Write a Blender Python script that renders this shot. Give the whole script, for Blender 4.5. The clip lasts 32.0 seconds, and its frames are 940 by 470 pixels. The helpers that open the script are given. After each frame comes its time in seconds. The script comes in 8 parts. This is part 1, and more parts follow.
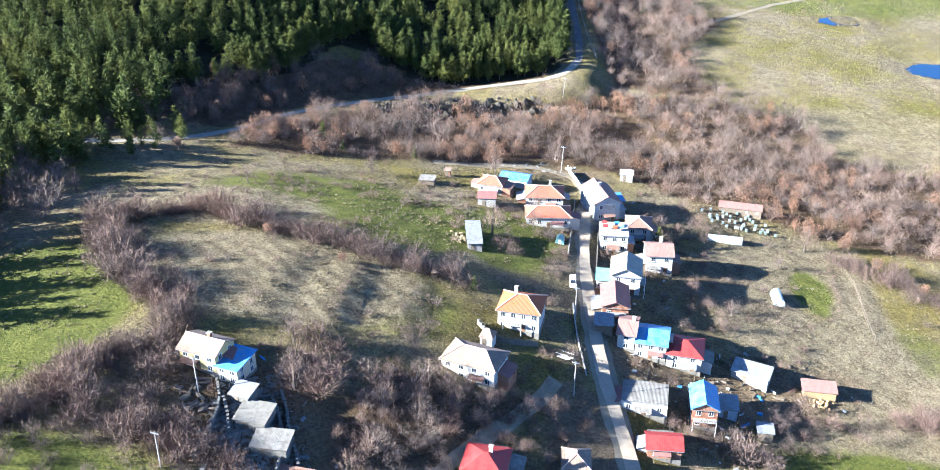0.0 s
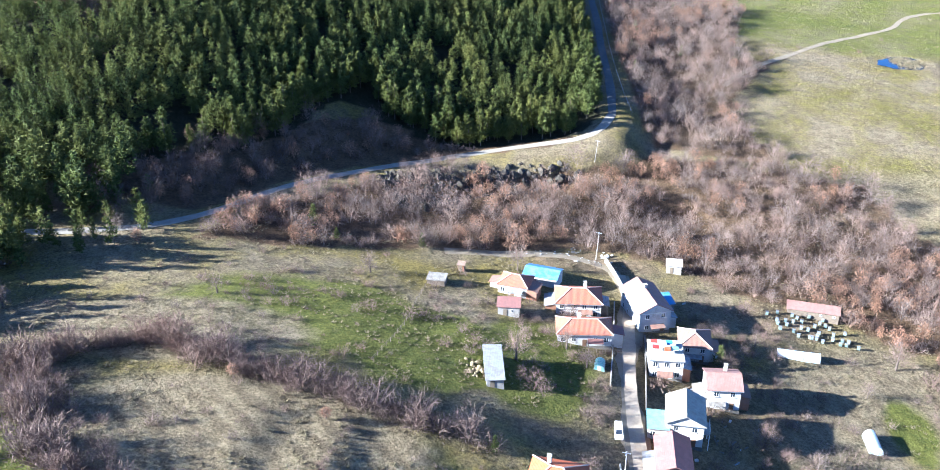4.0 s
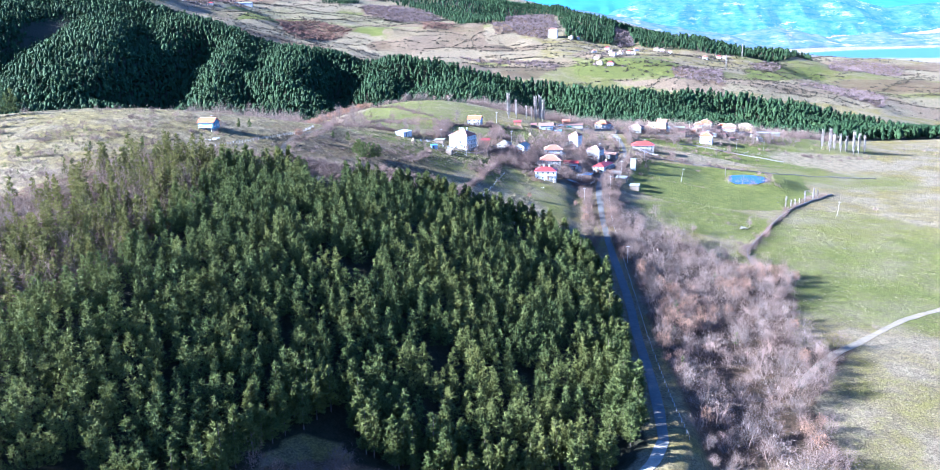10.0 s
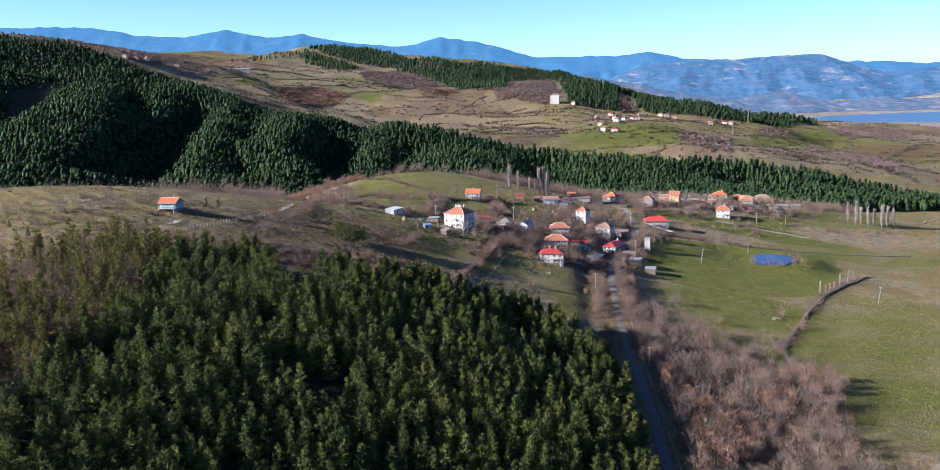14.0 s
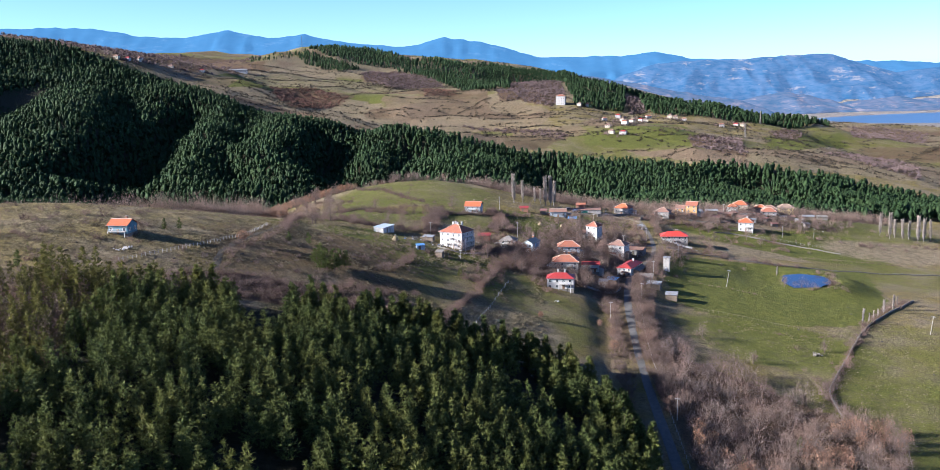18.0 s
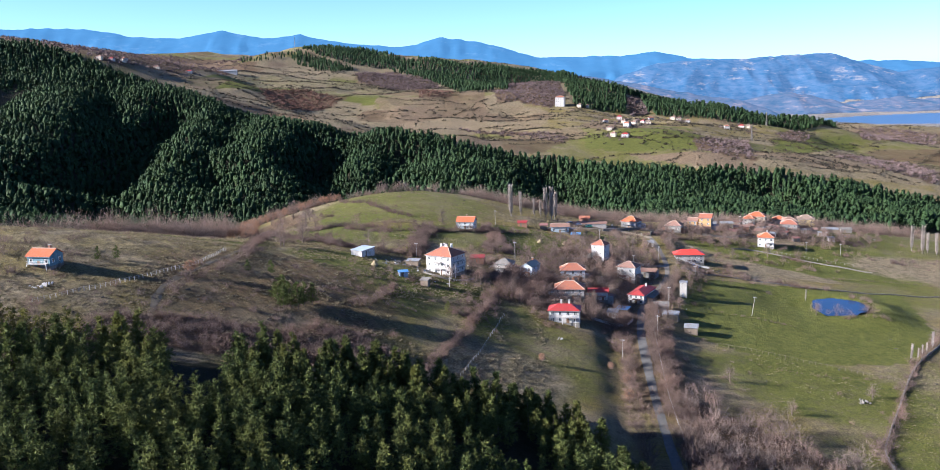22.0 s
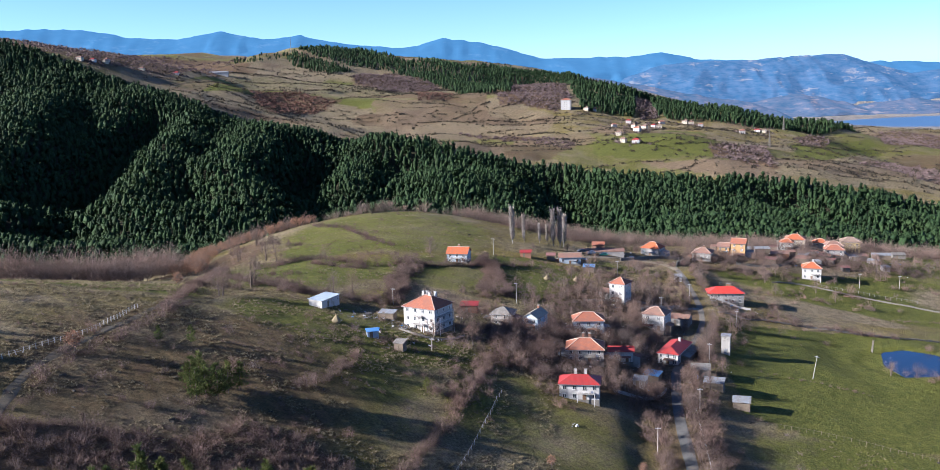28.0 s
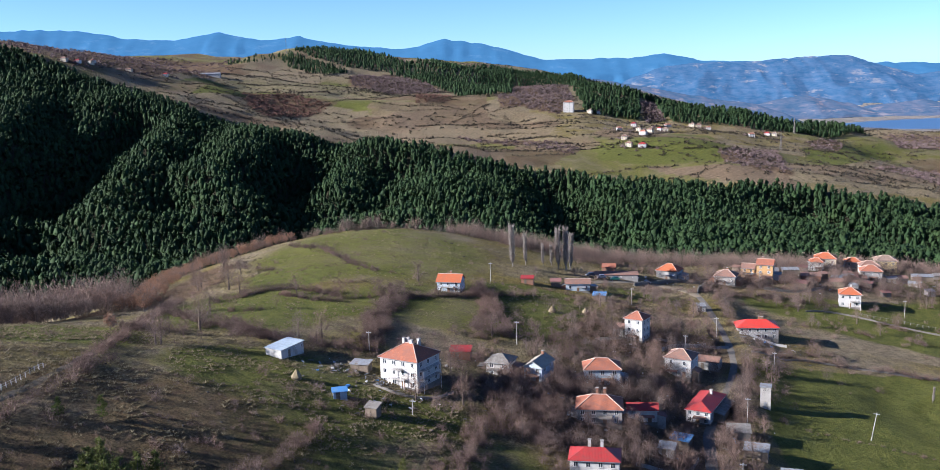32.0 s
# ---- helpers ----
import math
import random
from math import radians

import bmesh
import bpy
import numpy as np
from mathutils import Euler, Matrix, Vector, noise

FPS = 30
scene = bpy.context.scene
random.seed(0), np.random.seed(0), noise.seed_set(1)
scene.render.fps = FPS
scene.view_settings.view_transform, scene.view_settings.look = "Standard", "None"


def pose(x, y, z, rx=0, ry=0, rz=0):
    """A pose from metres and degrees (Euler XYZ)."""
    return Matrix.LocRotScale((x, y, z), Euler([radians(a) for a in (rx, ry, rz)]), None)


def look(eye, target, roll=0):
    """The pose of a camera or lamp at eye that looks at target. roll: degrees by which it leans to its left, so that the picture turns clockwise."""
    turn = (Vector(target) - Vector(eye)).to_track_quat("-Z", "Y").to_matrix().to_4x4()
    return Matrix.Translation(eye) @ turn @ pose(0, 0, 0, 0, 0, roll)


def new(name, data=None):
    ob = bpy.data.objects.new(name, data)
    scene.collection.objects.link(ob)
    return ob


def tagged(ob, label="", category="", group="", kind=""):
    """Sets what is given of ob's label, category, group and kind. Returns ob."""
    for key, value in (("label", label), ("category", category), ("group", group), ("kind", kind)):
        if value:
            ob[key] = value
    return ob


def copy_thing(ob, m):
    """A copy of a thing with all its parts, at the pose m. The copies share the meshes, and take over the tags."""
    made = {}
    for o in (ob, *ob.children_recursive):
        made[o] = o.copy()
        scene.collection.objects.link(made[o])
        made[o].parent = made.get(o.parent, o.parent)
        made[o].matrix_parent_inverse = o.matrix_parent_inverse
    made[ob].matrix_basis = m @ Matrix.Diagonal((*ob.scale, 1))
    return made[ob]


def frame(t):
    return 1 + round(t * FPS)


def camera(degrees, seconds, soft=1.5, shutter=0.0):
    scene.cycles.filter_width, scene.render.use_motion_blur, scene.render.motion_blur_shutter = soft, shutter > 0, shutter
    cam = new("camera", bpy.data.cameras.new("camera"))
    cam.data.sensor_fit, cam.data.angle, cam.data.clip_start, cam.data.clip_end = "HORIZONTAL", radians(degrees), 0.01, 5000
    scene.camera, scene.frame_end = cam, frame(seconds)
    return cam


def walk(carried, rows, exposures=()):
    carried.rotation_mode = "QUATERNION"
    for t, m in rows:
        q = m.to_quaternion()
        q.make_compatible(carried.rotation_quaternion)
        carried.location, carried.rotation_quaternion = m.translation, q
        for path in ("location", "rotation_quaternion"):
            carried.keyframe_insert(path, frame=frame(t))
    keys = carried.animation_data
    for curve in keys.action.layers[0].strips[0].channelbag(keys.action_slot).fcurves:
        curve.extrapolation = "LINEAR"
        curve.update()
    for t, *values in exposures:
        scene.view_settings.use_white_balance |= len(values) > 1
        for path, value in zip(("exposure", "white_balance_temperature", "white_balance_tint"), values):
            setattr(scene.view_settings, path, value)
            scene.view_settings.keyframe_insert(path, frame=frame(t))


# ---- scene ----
cam = camera(53.3, 32.0, 0.45)
METRES, EYE, TILT, LEAN, TURN = 440.0, 120.0, -28.0, 0.0, 0.0
ROWS = [
    (0.0, 0.0, 0.0, 0.0, -0.0, 0.0, 0.0),
    (0.5, -0.0009, 0.0131, 0.0071, 0.12, 0.04, -0.12),
    (1.0, -0.0015, 0.028, 0.0151, 0.29, 0.08, -0.22),
    (1.5, -0.002, 0.0412, 0.0221, 0.36, 0.08, -0.25),
    (2.0, -0.0023, 0.0562, 0.03, 0.46, 0.08, -0.24),
    (2.5, -0.0023, 0.0692, 0.037, 0.57, 0.08, -0.23),
    (4.5, -0.0024, 0.1254, 0.0666, 0.99, 1.21, -0.07),
    (5.0, -0.0023, 0.1404, 0.0745, 1.12, 2.29, 0.0),
    (5.5, -0.0022, 0.1535, 0.0816, 1.19, 3.22, 0.05),
    (6.0, -0.0021, 0.1684, 0.0895, 1.25, 4.23, 0.13),
    (6.5, -0.0019, 0.1816, 0.0964, 1.3, 5.32, 0.21),
    (7.0, -0.0016, 0.1966, 0.1042, 1.32, 6.61, 0.33),
    (7.5, -0.0013, 0.2098, 0.1111, 1.35, 7.71, 0.4),
    (8.0, -0.001, 0.2251, 0.1189, 1.4, 9.01, 0.48),
    (8.5, -0.0011, 0.2385, 0.1258, 1.46, 10.24, 0.52),
    (9.0, -0.001, 0.2537, 0.1337, 1.53, 11.51, 0.57),
    (9.5, -0.0007, 0.2671, 0.1407, 1.61, 12.72, 0.59),
    (10.0, -0.0006, 0.2824, 0.1488, 1.66, 14.14, 0.58),
    (10.5, -0.0005, 0.2955, 0.1559, 1.69, 15.37, 0.59),
    (11.0, -0.0004, 0.3106, 0.164, 1.69, 16.75, 0.58),
    (11.5, -0.0002, 0.324, 0.1709, 1.71, 17.77, 0.61),
    (12.0, 0.0003, 0.3388, 0.1787, 1.71, 17.94, 0.65),
    (12.5, 0.0006, 0.3515, 0.1856, 1.72, 17.95, 0.65),
    (13.0, 0.001, 0.3662, 0.1934, 1.74, 17.96, 0.64),
    (13.5, 0.0014, 0.3785, 0.2003, 1.77, 17.96, 0.66),
    (14.0, 0.002, 0.3931, 0.208, 1.8, 17.98, 0.65),
    (14.5, 0.0024, 0.4056, 0.2147, 1.83, 17.99, 0.66),
    (16.5, 0.0043, 0.459, 0.2437, 2.03, 17.99, 0.59),
    (17.0, 0.0048, 0.4725, 0.251, 2.04, 18.0, 0.6),
    (17.5, 0.0052, 0.4862, 0.2582, 2.06, 18.0, 0.61),
    (18.0, 0.0056, 0.4999, 0.2655, 2.08, 18.0, 0.61),
    (18.5, 0.0061, 0.5137, 0.2728, 2.08, 18.01, 0.62),
    (19.0, 0.0067, 0.5273, 0.2801, 2.09, 18.01, 0.64),
    (19.5, 0.0071, 0.5409, 0.2874, 2.07, 18.01, 0.68),
    (20.0, 0.0076, 0.5551, 0.2947, 2.06, 18.02, 0.69),
    (20.5, 0.0081, 0.5689, 0.3021, 2.05, 18.02, 0.71),
    (21.0, 0.0086, 0.5825, 0.3095, 2.05, 18.02, 0.71),
    (21.5, 0.0091, 0.5964, 0.3167, 2.04, 18.02, 0.73),
    (22.0, 0.0098, 0.61, 0.3241, 2.04, 18.02, 0.75),
    (22.5, 0.0103, 0.6238, 0.3314, 2.04, 18.03, 0.77),
    (23.0, 0.0109, 0.6377, 0.3388, 2.05, 18.03, 0.74),
    (23.5, 0.0114, 0.6514, 0.3462, 2.08, 18.03, 0.74),
    (24.0, 0.0119, 0.6653, 0.3536, 2.1, 18.05, 0.73),
    (24.5, 0.0127, 0.6787, 0.3608, 2.12, 18.05, 0.71),
    (26.5, 0.0148, 0.7341, 0.3904, 2.21, 18.06, 0.7),
    (27.0, 0.0153, 0.7477, 0.3976, 2.23, 18.08, 0.69),
    (27.5, 0.0156, 0.7614, 0.4048, 2.24, 18.09, 0.67),
    (28.0, 0.0161, 0.7751, 0.412, 2.27, 18.1, 0.66),
    (28.5, 0.0166, 0.7885, 0.4192, 2.28, 18.11, 0.65),
    (29.0, 0.0169, 0.8022, 0.4263, 2.3, 18.12, 0.63),
    (29.5, 0.0174, 0.8154, 0.4334, 2.31, 18.12, 0.62),
    (30.0, 0.0177, 0.8289, 0.4405, 2.32, 18.13, 0.62),
    (30.5, 0.0181, 0.8413, 0.4471, 2.34, 18.15, 0.63),
    (31.0, 0.0183, 0.8561, 0.4546, 2.34, 18.17, 0.64),
    (31.5, 0.0185, 0.8687, 0.4613, 2.32, 18.17, 0.62),
    (32.0, 0.0191, 0.8828, 0.4689, 2.34, 18.18, 0.64),
]
EXPOSURES = [(0.0, 3.27, 5350, 7), (2.5, 3.2, 5250, 9), (6.0, 3.36, 4950, 10), (9.0, 3.52, 4600, 14), (10.4, 3.52, 4700, 16), (12.6, 2.04, 5760, 17), (16.0, 2.1, 5710, 17), (22.0, 2.2, 5660, 17), (27.0, 2.08, 5660, 17), (29.0, 1.93, 5660, 17), (32.0, 1.83, 5610, 17)]
walk(cam, [(t, pose(0, 0, EYE, TILT, LEAN, TURN) @ pose(METRES * x, METRES * y, METRES * z, 90 + pitch, roll, yaw)) for t, x, y, z, yaw, pitch, roll in ROWS], EXPOSURES)

# ---- light ----
SUN_AZIMUTH, SUN_HEIGHT = 191.0, 22.0    # degrees from +x towards +y, and above the horizon
sun_way = Vector((math.cos(radians(SUN_AZIMUTH)) * math.cos(radians(SUN_HEIGHT)),
                  math.sin(radians(SUN_AZIMUTH)) * math.cos(radians(SUN_HEIGHT)), math.sin(radians(SUN_HEIGHT))))
sun = new("sun", bpy.data.lights.new("sun", "SUN"))
sun.data.energy, sun.data.angle, sun.data.color = 5.0, radians(0.55), (1.0, 0.92, 0.79)
sun.matrix_world = look(sun_way * 50, (0, 0, 0))
world = bpy.data.worlds.new("sky")
scene.world = world
world.use_nodes = True
sky = world.node_tree.nodes.new("ShaderNodeTexSky")
sky.sky_type, sky.sun_disc = "NISHITA", False
sky.sun_elevation, sky.sun_rotation = radians(SUN_HEIGHT), radians(90 - SUN_AZIMUTH)
sky.altitude, sky.air_density, sky.dust_density, sky.ozone_density = 400, 0.55, 0.3, 4.0
world.node_tree.nodes["Background"].inputs["Strength"].default_value = 0.05
clear_air = world.node_tree.nodes.new("ShaderNodeMix")
clear_air.data_type, clear_air.blend_type = "RGBA", "MULTIPLY"
clear_air.inputs[0].default_value, clear_air.inputs[7].default_value = 1.0, (1.06, 1.12, 1.17, 1)
world.node_tree.links.new(sky.outputs["Color"], clear_air.inputs[6])
world.node_tree.links.new(clear_air.outputs[2], world.node_tree.nodes["Background"].inputs["Color"])

# ---- materials ----
def material(name):
    m = bpy.data.materials.new(name)
    m.use_nodes = True
    return m, m.node_tree.nodes, m.node_tree.links, m.node_tree.nodes["Principled BSDF"]


def ramp(nodes, a, b, lo=0.35, hi=0.65):
    r = nodes.new("ShaderNodeValToRGB")
    r.color_ramp.elements[0].position, r.color_ramp.elements[1].position = lo, hi
    r.color_ramp.elements[0].color, r.color_ramp.elements[1].color = (*a, 1), (*b, 1)
    return r


def noise_tex(nodes, links, scale, detail=4.0, coord=None, rough=0.6):
    n = nodes.new("ShaderNodeTexNoise")
    n.inputs["Scale"].default_value, n.inputs["Detail"].default_value, n.inputs["Roughness"].default_value = scale, detail, rough
    if coord is None:
        coord = nodes.new("ShaderNodeNewGeometry").outputs["Position"]
    links.new(coord, n.inputs["Vector"])
    return n


def mix(nodes, links, fac, a, b, blend="MIX"):
    n = nodes.new("ShaderNodeMix")
    n.data_type, n.blend_type = "RGBA", blend
    for value, socket in ((fac, n.inputs[0]), (a, n.inputs[6]), (b, n.inputs[7])):
        if isinstance(value, (float, int)):
            socket.default_value = value
        elif isinstance(value, tuple):
            socket.default_value = (*value, 1)
        else:
            links.new(value, socket)
    return n.outputs[2]


def surface(name, a, b, scale=2.0, rough=0.9, metal=0.0, bump=0.2, stain=None, vary=0.0, spec=0.3):
    """A worn surface: coarse and fine variation between two colours, fine relief, optional stains, optional change from piece to piece."""
    m, nodes, links, out = material(name)
    fine = noise_tex(nodes, links, scale * 6, 5)
    coarse = noise_tex(nodes, links, scale, 4)
    r1, r2 = ramp(nodes, a, b), ramp(nodes, a, b, 0.3, 0.7)
    links.new(coarse.outputs["Fac"], r1.inputs[0])
    links.new(fine.outputs["Fac"], r2.inputs[0])
    colour = mix(nodes, links, 0.45, r1.outputs[0], r2.outputs[0])
    if stain:
        s = noise_tex(nodes, links, scale * 0.45, 5, rough=0.7)
        rs = ramp(nodes, (0, 0, 0), (1, 1, 1), 0.55, 0.68)
        links.new(s.outputs["Fac"], rs.inputs[0])
        colour = mix(nodes, links, rs.outputs[0], colour, stain)
    if vary:
        info = nodes.new("ShaderNodeObjectInfo")
        hsv = nodes.new("ShaderNodeHueSaturation")
        mr = nodes.new("ShaderNodeMapRange")
        mr.inputs[3].default_value, mr.inputs[4].default_value = 1 - vary, 1 + vary
        links.new(info.outputs["Random"], mr.inputs[0])
        links.new(mr.outputs[0], hsv.inputs["Value"])
        links.new(colour, hsv.inputs["Color"])
        colour = hsv.outputs["Color"]
    links.new(colour, out.inputs["Base Color"])
    out.inputs["Roughness"].default_value, out.inputs["Metallic"].default_value = rough, metal
    out.inputs["Specular IOR Level"].default_value = spec
    if bump:
        bn = nodes.new("ShaderNodeBump")
        bn.inputs["Strength"].default_value, bn.inputs["Distance"].default_value = bump, 0.05
        links.new(fine.outputs["Fac"], bn.inputs["Height"])
        links.new(bn.outputs[0], out.inputs["Normal"])
    return m


def roofing(name, a, b, stain, pitch=0.28, sheet=False, rough=0.85):
    """Roof tiles or ribbed sheet: courses in relief, old and new pieces in different shades."""
    m, nodes, links, out = material(name)
    coord = nodes.new("ShaderNodeTexCoord").outputs["Object"]
    coarse, fine = noise_tex(nodes, links, 0.7, 5, coord, 0.7), noise_tex(nodes, links, 7.0, 4, coord)
    brick = nodes.new("ShaderNodeTexBrick")
    links.new(coord, brick.inputs["Vector"])
    brick.inputs["Scale"].default_value = 1.0
    brick.inputs["Brick Width"].default_value, brick.inputs["Row Height"].default_value = (0.9 if sheet else 0.3), (4.0 if sheet else pitch)
    brick.inputs["Mortar Size"].default_value = 0.012
    brick.inputs["Color1"].default_value, brick.inputs["Color2"].default_value = (*a, 1), (*b, 1)
    brick.inputs["Mortar"].default_value = (*[0.55 * (p + q) / 2 for p, q in zip(a, b)], 1)
    r = ramp(nodes, a, b, 0.3, 0.7)
    links.new(fine.outputs["Fac"], r.inputs[0])
    colour = mix(nodes, links, 0.5, brick.outputs["Color"], r.outputs[0])
    rs = ramp(nodes, (0, 0, 0), (1, 1, 1), 0.42, 0.60)
    links.new(coarse.outputs["Fac"], rs.inputs[0])
    colour = mix(nodes, links, rs.outputs[0], colour, stain)
    links.new(colour, out.inputs["Base Color"])
    out.inputs["Roughness"].default_value = rough
    out.inputs["Specular IOR Level"].default_value = 0.25
    wave = nodes.new("ShaderNodeTexWave")
    wave.inputs["Scale"].default_value = 1.1 if not sheet else 0.9
    links.new(coord, wave.inputs["Vector"])
    bn = nodes.new("ShaderNodeBump")
    bn.inputs["Strength"].default_value, bn.inputs["Distance"].default_value = (0.18 if sheet else 0.4), 0.05
    links.new(wave.outputs["Fac"], bn.inputs["Height"])
    links.new(bn.outputs[0], out.inputs["Normal"])
    return m


def foliage(name, a, b, tip, scale=0.35, thin=0.0, stands=0.045):
    """Needles or twigs: each spray differs, each tree differs, and stands differ over tens of metres."""
    m, nodes, links, out = material(name)
    geo = nodes.new("ShaderNodeNewGeometry")
    r = ramp(nodes, a, b, 0.1, 0.9)
    links.new(geo.outputs["Random Per Island"], r.inputs[0])
    stand = noise_tex(nodes, links, stands, 4)
    rs = ramp(nodes, (0, 0, 0), (1, 1, 1), 0.42, 0.68)
    links.new(stand.outputs["Fac"], rs.inputs[0])
    tree = noise_tex(nodes, links, scale, 3)
    rt = ramp(nodes, (0.72, 0.72, 0.72), (1.25, 1.25, 1.25), 0.35, 0.65)
    links.new(tree.outputs["Fac"], rt.inputs[0])
    colour = mix(nodes, links, rs.outputs[0], r.outputs[0], tip)
    colour = mix(nodes, links, 1.0, colour, rt.outputs[0], "MULTIPLY")
    links.new(colour, out.inputs["Base Color"])
    out.inputs["Roughness"].default_value = 0.8
    out.inputs["Specular IOR Level"].default_value = 0.15
    if thin:
        through_light = nodes.new("ShaderNodeBsdfTranslucent")
        links.new(colour, through_light.inputs["Color"])
        both = nodes.new("ShaderNodeMixShader")
        both.inputs[0].default_value = thin
        links.new(out.outputs[0], both.inputs[1])
        links.new(through_light.outputs[0], both.inputs[2])
        links.new(both.outputs[0], nodes["Material Output"].inputs["Surface"])
    return m


def ground_material():
    m, nodes, links, out = material("meadow_soil_and_litter")

    def cover(name):
        n = nodes.new("ShaderNodeAttribute")
        n.attribute_name = name
        return n.outputs["Fac"]

    fine, tuft = noise_tex(nodes, links, 1.6, 6, rough=0.75), noise_tex(nodes, links, 0.28, 6, rough=0.7)
    broad = noise_tex(nodes, links, 0.035, 6, rough=0.65)

    def two(a, b, n, lo=0.35, hi=0.65):
        r = ramp(nodes, a, b, lo, hi)
        links.new(n.outputs["Fac"], r.inputs[0])
        return r.outputs[0]

    def edge(attr, lo=0.25, hi=0.72, amount=0.55):
        add = nodes.new("ShaderNodeMath")
        add.operation = "MULTIPLY_ADD"
        links.new(tuft.outputs["Fac"], add.inputs[0])
        add.inputs[1].default_value, add.inputs[2].default_value = amount, -amount / 2
        wide = nodes.new("ShaderNodeMath")
        wide.operation = "MULTIPLY_ADD"
        links.new(broad.outputs["Fac"], wide.inputs[0])
        wide.inputs[1].default_value = 0.9
        low = nodes.new("ShaderNodeMath")
        low.operation, low.inputs[1].default_value = "SUBTRACT", 0.45
        links.new(add.outputs[0], low.inputs[0])
        links.new(low.outputs[0], wide.inputs[2])
        s = nodes.new("ShaderNodeMath")
        links.new(wide.outputs[0], s.inputs[0])
        links.new(cover(attr), s.inputs[1])
        mr = nodes.new("ShaderNodeMapRange")
        mr.inputs[1].default_value, mr.inputs[2].default_value = lo, hi
        links.new(s.outputs[0], mr.inputs[0])
        return mr.outputs[0]

    dry = mix(nodes, links, 0.5, two((0.102, 0.0782, 0.0474), (0.2362, 0.19, 0.1186), tuft, 0.4, 0.6), two((0.048, 0.0398, 0.0196), (0.2685, 0.2154, 0.1383), fine, 0.40, 0.60))
    olive = mix(nodes, links, 0.5, two((0.0798, 0.0665, 0.0218), (0.1869, 0.1463, 0.0425), tuft, 0.4, 0.6), two((0.0399, 0.0329, 0.0112), (0.2135, 0.168, 0.0544), fine, 0.40, 0.60))
    green = mix(nodes, links, 0.5, two((0.0581, 0.0686, 0.0126), (0.1155, 0.119, 0.0252), tuft, 0.4, 0.6), two((0.035, 0.0413, 0.0084), (0.1365, 0.1365, 0.0322), fine, 0.40, 0.60))
    soil = mix(nodes, links, 0.5, two((0.0889, 0.0617, 0.0375), (0.1827, 0.1345, 0.0867), tuft, 0.4, 0.6), two((0.0611, 0.0446, 0.0284), (0.2214, 0.1619, 0.1002), fine, 0.40, 0.60))
    litter = mix(nodes, links, 0.5, two((0.0476, 0.0315, 0.0191), (0.1239, 0.0812, 0.0462), tuft, 0.4, 0.6), two((0.0378, 0.0287, 0.0191), (0.1666, 0.105, 0.0585), fine, 0.40, 0.60))
    base = mix(nodes, links, two((0, 0, 0), (1, 1, 1), broad, 0.40, 0.60), dry, olive)
    base = mix(nodes, links, edge("grass"), base, green)
    base = mix(nodes, links, edge("straw"), base, dry)
    base = mix(nodes, links, edge("litter"), base, litter)
    base = mix(nodes, links, edge("soil"), base, soil)
    # Needle floor and undergrowth, coloured near black for the shade between the pines.
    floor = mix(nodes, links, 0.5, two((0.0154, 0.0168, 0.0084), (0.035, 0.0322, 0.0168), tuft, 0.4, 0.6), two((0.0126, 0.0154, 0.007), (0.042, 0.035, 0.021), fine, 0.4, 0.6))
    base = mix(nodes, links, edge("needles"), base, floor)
    base = mix(nodes, links, edge("shore"), base, two((0.14, 0.1295, 0.119), (0.21, 0.196, 0.175), broad))
    furrow = nodes.new("ShaderNodeTexWave")
    turned = nodes.new("ShaderNodeMapping")
    turned.inputs["Rotation"].default_value = (0, 0, radians(-38))
    links.new(nodes.new("ShaderNodeNewGeometry").outputs["Position"], turned.inputs["Vector"])
    links.new(turned.outputs[0], furrow.inputs["Vector"])
    for key, value in (("Scale", 0.07), ("Distortion", 14.0), ("Detail", 3.0), ("Detail Scale", 0.35), ("Detail Roughness", 0.6)):
        furrow.inputs[key].default_value = value
    lines = ramp(nodes, (0.66, 0.63, 0.58), (1.25, 1.23, 1.15), 0.15, 0.75)
    links.new(furrow.outputs["Fac"], lines.inputs[0])
    base = mix(nodes, links, cover("rows"), base, mix(nodes, links, 1.0, base, lines.outputs[0], "MULTIPLY"))
    links.new(base, out.inputs["Base Color"])
    out.inputs["Roughness"].default_value = 0.95
    out.inputs["Specular IOR Level"].default_value = 0.1
    bn = nodes.new("ShaderNodeBump")
    bn.inputs["Strength"].default_value, bn.inputs["Distance"].default_value = 1.0, 1.0
    rough_height = nodes.new("ShaderNodeMath")
    rough_height.operation, rough_height.inputs[1].default_value = "MULTIPLY_ADD", 1.6
    links.new(tuft.outputs["Fac"], rough_height.inputs[0])
    links.new(fine.outputs["Fac"], rough_height.inputs[2])
    links.new(rough_height.outputs[0], bn.inputs["Height"])
    links.new(bn.outputs[0], out.inputs["Normal"])
    return m


M_GROUND = ground_material()
M_ROAD = surface("worn_pale_asphalt", (0.1519, 0.1365, 0.1127), (0.2205, 0.1995, 0.1624), 0.6, stain=(0.1729, 0.147, 0.1106))
# Grey asphalt, darkened in colour for the forest shade over this stretch.
M_SHADED_ASPHALT = surface("grey_asphalt_with_pine_shade", (0.0595, 0.0581, 0.0546), (0.105, 0.1015, 0.0945), 0.6, stain=(0.119, 0.105, 0.084))
# Worn lane; shade of houses and trees is put into its darker colour.
M_SHADED_LANE = surface("worn_lane_with_shade", (0.091, 0.0805, 0.0665), (0.147, 0.1295, 0.105), 0.6, stain=(0.07, 0.063, 0.0525))
